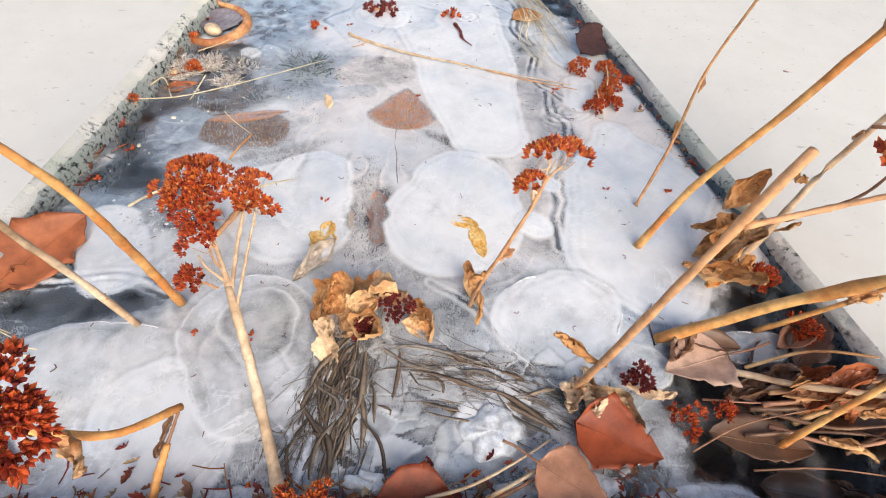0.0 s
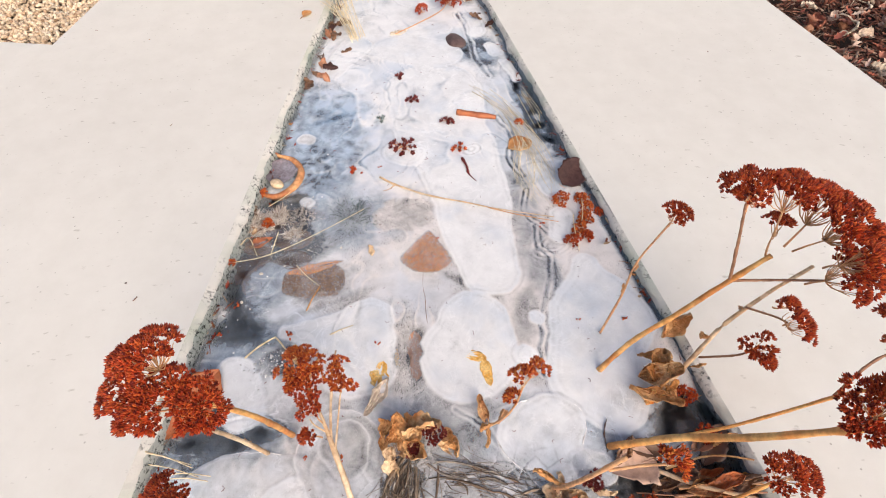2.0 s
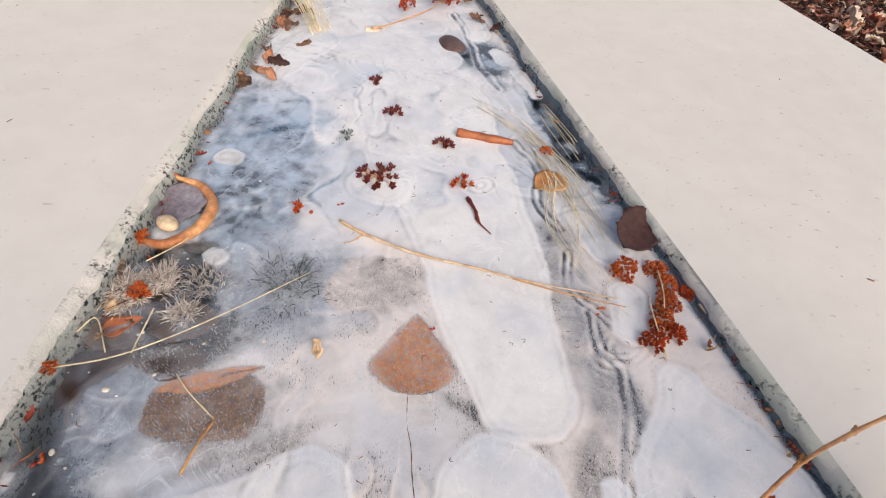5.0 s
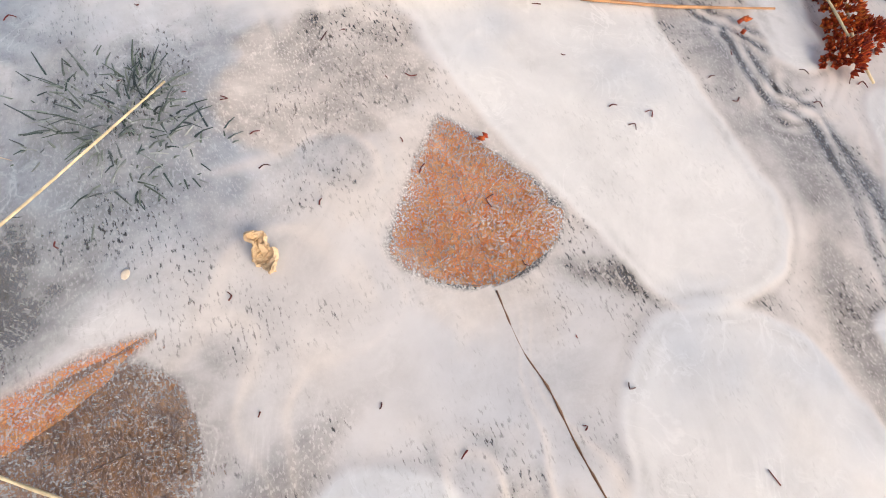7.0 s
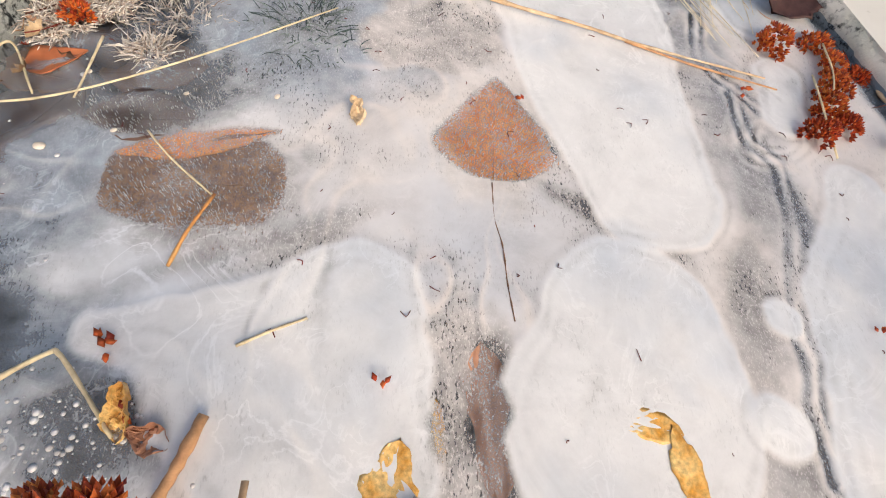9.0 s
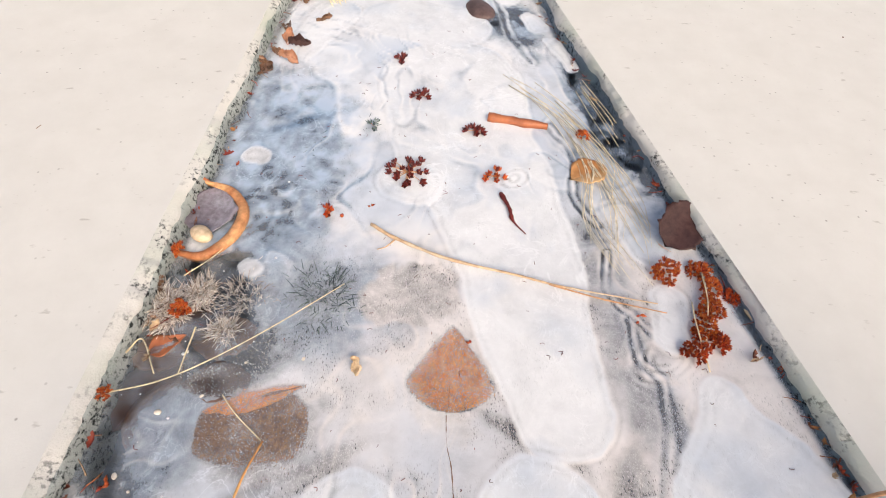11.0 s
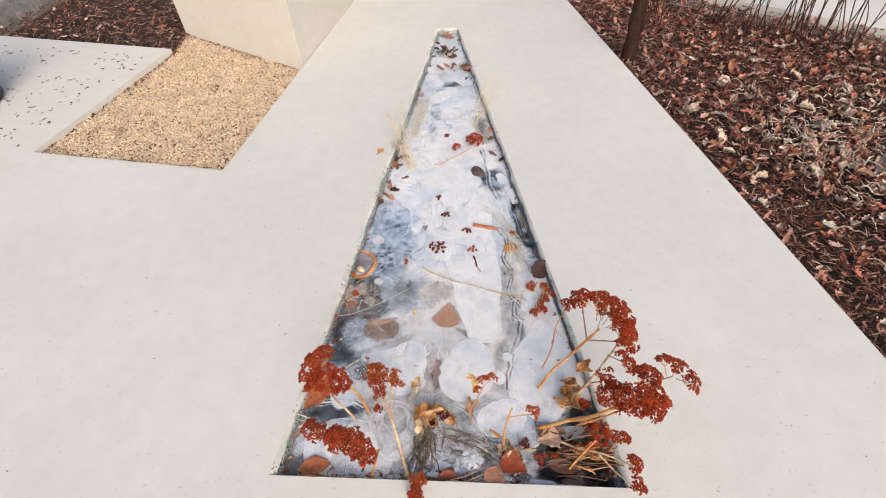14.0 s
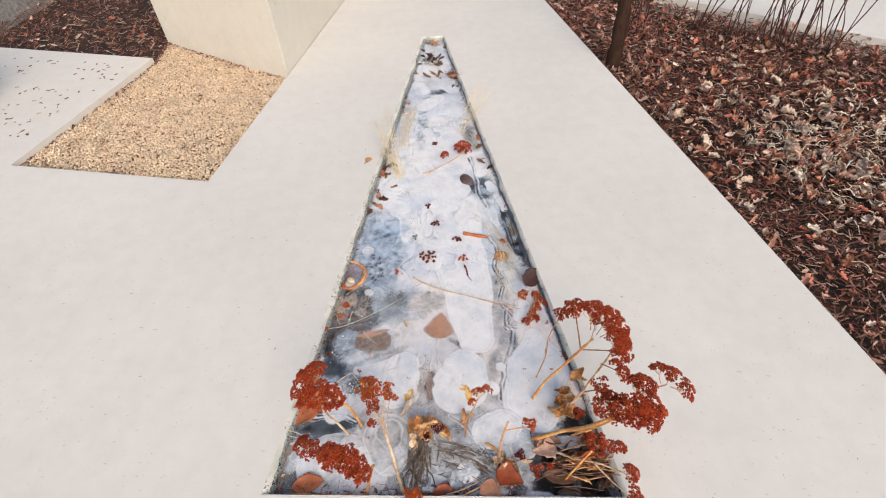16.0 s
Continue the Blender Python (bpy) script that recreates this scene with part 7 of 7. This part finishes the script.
def ribbon(pts, wide, seed):
    """A flat dead blade of grass along pts, folded a little down its middle."""
    rng = np.random.default_rng(seed)
    n = 10
    c = curve_points(pts, n)
    verts, faces = [], []
    tip = rng.normal(0, 0.5)
    for k in range(n):
        d = c[min(k + 1, n - 1)] - c[max(k - 1, 0)]
        side = np.array([-d[1], d[0], 0.0]) / (np.hypot(d[0], d[1]) + 1e-9)
        w = wide * (0.45 + 0.55 * math.sin(math.pi * (k + 0.6) / n)) * (1 + 0.15 * rng.normal())
        lean = np.array([0, 0, 1.0]) * tip * w
        verts += [c[k] - side * w - lean, c[k] + np.array([0, 0, 0.35 * w]), c[k] + side * w + lean, c[k] - np.array([0, 0, 0.0004])]
    for k in range(n - 1):
        for q in range(4):
            e = (q + 1) % 4
            faces.append((k * 4 + q, (k + 1) * 4 + q, (k + 1) * 4 + e, k * 4 + e))
    return np.array(verts), faces


def matted_grass():
    """Grey grass flattened in the ice: one band runs to the near rim, another bends away beneath the broken plates."""
    rng = np.random.default_rng(17)
    pieces = []
    for k in range(1500):
        f = float(np.clip(rng.normal(0, 0.62), -1.7, 1.7))
        depth = rng.uniform(-0.0044, 0.0003)
        if k % 5 < 3:
            a = np.array([-0.042 + 0.012 * f, 0.104, ICE + depth])
            b = np.array([-0.052 + 0.018 * f, 0.058, ICE + depth + 0.0008])
            c = np.array([-0.060 + 0.023 * f, 0.008, ICE + depth])
        else:
            a = np.array([-0.024, 0.088 + 0.014 * f, ICE + depth])
            b = np.array([0.036, 0.076 + 0.016 * f, ICE + depth])
            c = np.array([0.094, 0.050 + 0.018 * f, ICE + depth])
        stray = 0.011 if k % 4 == 0 else 0.0048
        pts = curve_points([p + rng.normal(0, stray, 3) * (1, 1, 0.2) for p in (a, (a + b) / 2, b, (b + c) / 2, c)], 18)
        lo = int(rng.uniform(0, 13))
        hi = min(18, lo + int(rng.uniform(3, 9)))
        wide = rng.uniform(0.00012, 0.0004) if rng.uniform() < 0.8 else rng.uniform(0.0006, 0.0018)
        pieces.append(ribbon(pts[lo:hi], wide, 7000 + k))
    return solid("matted_grass", *join(pieces), GREY_GRASS)


def ice_chunk(x, y, rx, ry, high, turn, seed, label):
    """A broken piece of white ice: a low uneven dome with a ragged outline and petals of frost."""
    rings, around = 12, 40
    a = np.linspace(0, 2 * math.pi, around, endpoint=False)
    verts = [(0, 0, high)]
    for k in range(1, rings + 1):
        r = k / rings
        edge = 1 + 0.5 * fbm(np.cos(a) * 1.5 + seed, np.sin(a) * 1.5, 0.8, seed) + 0.06 * np.sin(7 * a + seed)
        u, v = r * edge * np.cos(a) * rx, r * edge * np.sin(a) * ry
        h = high * (1 - r**3) + 0.7 * high * fbm(u / rx + seed, v / ry, 0.6, seed + 3) + 0.10 * high * np.sin(9 * a + 3 * r + seed) * r - 0.004 * (r == 1.0)
        verts += list(zip(u, v, h))
    faces = [(0, 1 + q, 1 + (q + 1) % around) for q in range(around)]
    for k in range(rings - 1):
        p = 1 + k * around
        faces += [(p + q, p + around + q, p + around + (q + 1) % around, p + (q + 1) % around) for q in range(around)]
    ob = solid("ice_chunk", verts, faces, SNOWICE)
    ob.matrix_world = pose(x, y, ICE + 0.001, 0, 0, turn)
    return tagged(ob, label, "ice", "broken ice pieces")


for k, (x, y, rx, ry, h, turn) in enumerate(((0.043, 0.042, 0.019, 0.015, 0.007, 10), (0.078, 0.020, 0.018, 0.012, 0.006, 30), (0.100, 0.012, 0.014, 0.009, 0.006, -10), (0.150, 0.005, 0.034, 0.007, 0.005, 0), (0.056, 0.008, 0.016, 0.008, 0.006, 0), (-0.024, 0.014, 0.016, 0.006, 0.005, -16), (-0.090, 0.008, 0.020, 0.007, 0.004, 0), (-0.170, 0.005, 0.03, 0.006, 0.004, 0))):
    ice_chunk(x, y, rx, ry, 0.6 * h, turn, 500 + 3 * k, "broken white ice piece at the near rim")


def rim_bits():
    """Rusty seed crumbs, rootlets and leaf scraps gathered along the faces of the channel."""
    rng = np.random.default_rng(71)
    pieces = []
    for k in range(560):
        where = k % 8
        if where < 4:
            x, y = rng.uniform(-0.27, 0.27), abs(rng.normal(0.004, 0.010)) + 0.001
        elif where < 6:
            y = rng.uniform(0.02, 1.5) ** 1.4
            x = left_edge(y) + abs(rng.normal(0.004, 0.008)) + 0.002
        else:
            y = rng.uniform(0.05, 1.6)
            x = right_edge(y) - abs(rng.normal(0.003, 0.006)) - 0.002
        if y > 1.8 or (x > 0.14 and y < 0.1):
            continue
        z = ICE + 0.002 + rng.uniform(0, 0.003) + (0.005 if where >= 6 and 0.16 < y < 0.6 else 0)
        a, s = rng.uniform(0, 6.3), rng.uniform(0.0015, 0.006)
        c, d = np.array([x, y, z]), np.array([math.cos(a), math.sin(a), rng.normal(0, 0.2)])
        if k % 3:
            pieces.append((LEAF_V * s * np.array([1, rng.uniform(0.3, 1), 1.2]) @ aligned(np.array([rng.normal(0, 0.4), rng.normal(0, 0.4), 1]), a).T + c, LEAF_F))
        else:
            pieces.append(tube([c - d * s * 1.6, c + rng.normal(0, 0.001, 3), c + d * s * 1.6], 0.0005, 0.0003, 5, 4, seed=k))
    return solid("rim_debris", *join(pieces), RIMBITS)


tagged(rim_bits(), "rusty seed crumbs and rootlets along the channel faces", "debris", kind="stuff")
tagged(matted_grass(), "grey matted grass frozen into the near ice", "dry grass", kind="stuff")


twig("pale_grass", [(-0.224, 0.216, ICE + 0.003), (-0.211, 0.229, ICE + 0.004), (-0.196, 0.2395, ICE + 0.004), (-0.192, 0.239, ICE + 0.004), (-0.183, 0.229, ICE + 0.004), (-0.168, 0.210, ICE + 0.003)], 0.0011, 0.0008, STRAW, "pale bent grass stalk over bubbly ice", "dry grass", 30, 0)
twig("broken_stem", [(-0.150, 0.188, ICE + 0.003), (-0.144, 0.202, ICE + 0.004), (-0.139, 0.217, ICE + 0.003)], 0.0019, 0.0022, STALK_RED, "short broken rust-tan stem piece on the ice", "stem", 12, 0.12)
leaf("withered_leaf", (-0.166, 0.228, ICE + 0.002), -94, 0.020, 0.011, AMBER, "small golden leaf curl by the bubbly ice", "wrinkled", 0.003, 0.004, 0.0, 341, (10, 0))
leaf("withered_leaf", (-0.164, 0.212, ICE + 0.002), -20, 0.016, 0.010, BRICK_LEAF, "rusty leaf crumb by the bubbly ice", "wrinkled", 0.003, 0.003, 0.0, 342)
leaf("withered_leaf", (-0.180, 0.262, ICE - 0.0006), -86, 0.022, 0.013, PALE_GREY, "tan pointed leaf tip in the ice", "oval", 0.0, 0.0, 0.0, 343)
scrap((-0.178, 0.244, ICE + 0.002), 0.0045, BLOOM_ORANGE, "orange seed scrap at a leaf tip", 951)


def bubbles():
    rng = np.random.default_rng(19)
    spots = []
    for cx, cy, sx, sy, n in ((-0.19, 0.210, 0.018, 0.011, 80), (-0.188, 0.206, 0.018, 0.010, 30), (-0.235, 0.33, 0.020, 0.05, 12), (-0.21, 0.47, 0.03, 0.05, 16)):
        for _ in range(n):
            x, y = rng.normal(cx, sx), rng.normal(cy, sy)
            if left_edge(y) + 0.008 < x < right_edge(y) - 0.008 and y > 0.006:
                spots.append((x, y, rng.uniform(0.0010, 0.0030) if n == 30 and cx < -0.18 and sy == 0.012 else rng.uniform(0.0004, 0.0017) * rng.uniform(0.5, 1.2)))
    s = np.array(spots)
    z, *_ = ice_fields(s[:, 0], s[:, 1])
    n = len(s)
    g = spun(PEB_V, PEB_F, np.c_[s[:, :2], z + 0.0001], turns(rng, n, 0.02), s[:, 2:] * np.array([1.0, 1.0, 0.10]), "air_bubbles", FROSTY)
    return tagged(g, "small white air bubbles at the ice surface", "bubbles", kind="stuff")


bubbles()


def air_needles():
    """Upright threads of trapped air: seen from above they are fine dots, seen from the side they veil what lies below."""
    rng = np.random.default_rng(29)
    beds = ((-0.018, 0.358, 0.042, 0.042, 2400), (-0.160, 0.318, 0.046, 0.030, 1900), (-0.190, 0.356, 0.034, 0.016, 500), (-0.050, 0.432, 0.044, 0.034, 900), (-0.042, 0.215, 0.020, 0.050, 700), (0.115, 0.300, 0.022, 0.080, 700), (-0.120, 0.400, 0.060, 0.040, 900), (0.040, 0.303, 0.030, 0.012, 260), (0.020, 0.205, 0.040, 0.025, 300))
    xy = np.concatenate([np.c_[rng.uniform(-1, 1, n) * rx + cx, rng.uniform(-1, 1, n) * ry + cy] for cx, cy, rx, ry, n in beds])
    z, frost, *_ = ice_fields(xy[:, 0], xy[:, 1])
    clump = fbm(xy[:, 0], xy[:, 1], 0.012, 601)
    keep = (frost < 0.80) & (clump + 0.25 * rng.normal(size=len(xy)) > -0.22)
    xy, z = xy[keep], z[keep]
    n = len(xy)
    a = np.arange(4) * math.pi / 2
    base = np.array([(math.cos(q), math.sin(q), 0.0) for q in a] + [(0.45 * math.cos(q), 0.45 * math.sin(q), -1.0) for q in a])
    faces = [(0, 1, 2, 3)] + [(q, q + 4, (q + 1) % 4 + 4, (q + 1) % 4) for q in range(4)]
    wide = rng.uniform(0.00012, 0.00030, n)
    size = np.c_[wide, wide, rng.uniform(0.0012, 0.0028, n)]
    g = spun(base, faces, np.c_[xy, z - 0.0004], turns(rng, n, 0.10), size, "air_needles", NEEDLE)
    return tagged(g, "fine upright threads of white air frozen over the leaves", "bubbles", kind="stuff")


air_needles()


def flecks():
    """Dark threads and seed scraps strewn on the ice."""
    rng = np.random.default_rng(23)
    pieces, count = [], 230
    y = np.where(np.arange(count) < 180, rng.uniform(0.03, 0.75, count), rng.uniform(0.75, 1.7, count))
    x = left_edge(y) + 0.02 + (right_edge(y) - left_edge(y) - 0.04) * rng.uniform(0, 1, count)
    z = ice_fields(x, y)[0] + 0.0006
    for k in range(count):
        if x[k] > 0.13 and y[k] < 0.12:
            continue
        a = rng.uniform(0, 6.3)
        d = np.array([math.cos(a), math.sin(a), 0]) * rng.uniform(0.001, 0.0055)
        side = np.array([-d[1], d[0], 0]) * rng.normal(0, 0.4)
        c = np.array([x[k], y[k], z[k]])
        pieces.append(tube([c - d / 2, c + side, c + d / 2], 0.00028, 0.0002, 5, 4, seed=k))
    return tagged(solid("seed_scraps", *join(pieces), MAROON), "tiny dark threads and seed scraps on the ice", "debris", kind="stuff")


flecks()
for k, (x, y, s) in enumerate(((-0.085, 0.525, 0.003), (-0.113, 0.511, 0.004), (0.141, 0.402, 0.004), (-0.248, 0.286, 0.0045), (-0.259, 0.247, 0.004), (-0.075, 0.229, 0.0035), (-0.181, 0.246, 0.004), (0.161, 0.250, 0.003), (-0.002, 0.381, 0.003), (-0.165, 0.221, 0.005), (-0.142, 0.106, 0.003), (-0.106, 0.104, 0.003), (0.045, 0.036, 0.003), (-0.088, 0.014, 0.004), (0.030, 0.018, 0.004), (0.240, 0.226, 0.004), (0.214, 0.250, 0.004))):
    scrap((x, y, ICE + 0.002), s, BLOOM if k % 3 else BLOOM_ORANGE, "tiny rusty seed scrap on the ice", 900 + k)

# ---- beyond the paving ----
rng_l = np.random.default_rng(31)
DRY = []
for k in range(5):
    v, f = leaf_mesh(0.055, 0.040, 0.012, 0.014, "crumpled" if k == 1 else "wrinkled", 200 + k)
    me = bpy.data.meshes.new("blade")
    me.from_pydata(v.tolist(), [], f)
    me.polygons.foreach_set("use_smooth", [True] * len(me.polygons))
    me.materials.append(PALE_LITTER)
    DRY.append(me)
xy = scatter([(0.80, 0.55), (1.35, 0.45), (2.0, 0.9), (1.9, 1.5), (1.15, 1.85), (0.66, 1.5), (0.70, 1.1)], 240, rng_l)
pale = np.c_[rng_l.normal(1.12, 0.16, 120), rng_l.normal(0.96, 0.18, 120)]
spots = [tuple(q) for q in pale] + [(0.780, 0.998), (0.675, 1.235), (0.781, 0.739), (0.956, 0.787), (1.021, 1.041), (1.106, 0.861), (1.085, 0.764), (0.905, 1.121), (0.883, 1.260)] + [tuple(q) for q in xy]
for k, (x, y) in enumerate(spots):
    if x < slab_right(y) + 0.02:
        continue
    ob = new("dry_leaf", DRY[k % 5])
    s = float(rng_l.uniform(0.32, 0.85))
    ob.matrix_world = pose(x, y, -0.012 + 0.016 * float(fbm(np.array(x), np.array(y), 0.22, 411)), float(rng_l.normal(0, 16)), float(rng_l.normal(0, 16)), float(rng_l.uniform(0, 360))) @ Matrix.Diagonal((s, s, s, 1))
    tagged(ob, "pale curled dry leaf lying on bark mulch", "leaf", "dry leaves on the mulch")


def young_tree():
    thing = empty("young_tree", "slim dark-barked young tree standing in bark mulch", "tree")
    v, f = tube([(0.622, 1.584, -0.06), (0.622, 1.590, 0.3), (0.622, 1.600, 0.9), (0.628, 1.612, 1.6)], 0.026, 0.013, 24, 12, 0.04, 3)
    solid("trunk", v, f, BARK, thing)
    rng = np.random.default_rng(5)
    for k in range(9):
        z = 0.75 + 0.09 * k
        a = rng.uniform(0, 6.28)
        p = np.array([0.620, 1.600, z])
        d = np.array([math.cos(a), math.sin(a), 1.1])
        v, f = tube([p, p + 0.15 * d, p + 0.32 * d * (1, 1, 1.2)], 0.007, 0.002, 9, 6, 0.1, k)
        solid("branch", v, f, BARK, thing)


young_tree()


def shrub(label, x0, y0, x1, y1, count, seed):
    rng = np.random.default_rng(seed)
    thing = empty("bare_shrub", label, "shrub", "bare shrubs")
    for k in range(count):
        f = rng.uniform(0, 1)
        p = np.array([x0 + (x1 - x0) * f + rng.normal(0, 0.03), y0 + (y1 - y0) * f + rng.normal(0, 0.05), -0.04])
        d = np.array([rng.normal(0, 0.16), rng.normal(0.05, 0.16), 1.0])
        h = rng.uniform(0.28, 0.55)
        v, g = tube([p, p + d * h * 0.5 + rng.normal(0, 0.012, 3), p + d * h + rng.normal(0, 0.03, 3)], 0.0023, 0.0010, 9, 6, 0.15, k)
        solid("stem", v, g, TWIG, thing)
    return thing


shrub("leafless shrub with thin red-brown stems", 0.98, 1.86, 1.42, 1.68, 40, 41)
shrub("sparse leafless shrub with red-brown shoots", 1.15, 1.45, 1.55, 1.62, 5, 42)
shrub("leafless shrub with slender shoots by the tree", 0.68, 1.80, 0.85, 1.95, 7, 43)


def planter():
    """The foot of a dark round planter."""
    bm = bmesh.new()
    bmesh.ops.create_cone(bm, cap_ends=True, segments=40, radius1=0.115, radius2=0.135, depth=0.32)
    bmesh.ops.bevel(bm, geom=[e for e in bm.edges if abs(e.verts[0].co.z - e.verts[1].co.z) < 1e-4], offset=0.018, segments=4, affect="EDGES", profile=0.5)
    me = bpy.data.meshes.new("planter")
    bm.to_mesh(me)
    bm.free()
    me.materials.append(DARKMETAL)
    ob = new("planter", me)
    ob.matrix_world = pose(-1.83, 1.28, 0.16)
    tagged(ob, "dark rounded planter standing on the concrete pad", "planter")


planter()
step_block = slab("stone_step", [(-2.262, 2.02), (-2.235, 2.60), (-3.4, 2.75), (-3.5, 2.1)], [], 0.07, 0.16, GREYSTEP)
tagged(step_block, "low grey stone step behind the mulch", "step")


def pad_specks():
    rng = np.random.default_rng(51)
    xy = scatter([(-2.4, 0.9), (-1.45, 1.0), (-1.30, 1.68), (-2.2, 1.84)], 260, rng)
    more = np.c_[rng.uniform(-1.3, 0.8, 60), rng.uniform(-0.2, 2.0, 60)]
    keep = ((more[:, 0] < left_edge(more[:, 1]) - 0.05) | (more[:, 0] > right_edge(more[:, 1]) + 0.05)) & (more[:, 0] > slab_left(more[:, 1]) + 0.02) & (more[:, 0] < slab_right(more[:, 1]) - 0.02)
    xy = np.r_[xy, more[keep]]
    n = len(xy)
    size = np.stack([rng.uniform(0.002, 0.006, n), rng.uniform(0.001, 0.003, n), rng.uniform(0.0008, 0.0015, n)], -1)
    size[:260] *= (1.3, 2.4, 2.0)
    size[260:] *= 0.6
    tagged(spun(CHIP_V, CHIP_F, np.c_[xy, np.full(n, 0.0008)], turns(rng, n, 0.05), size, "bark_crumbs", CHIPS), "dark bark crumbs strewn on the pale concrete", "debris", kind="stuff")


pad_specks()
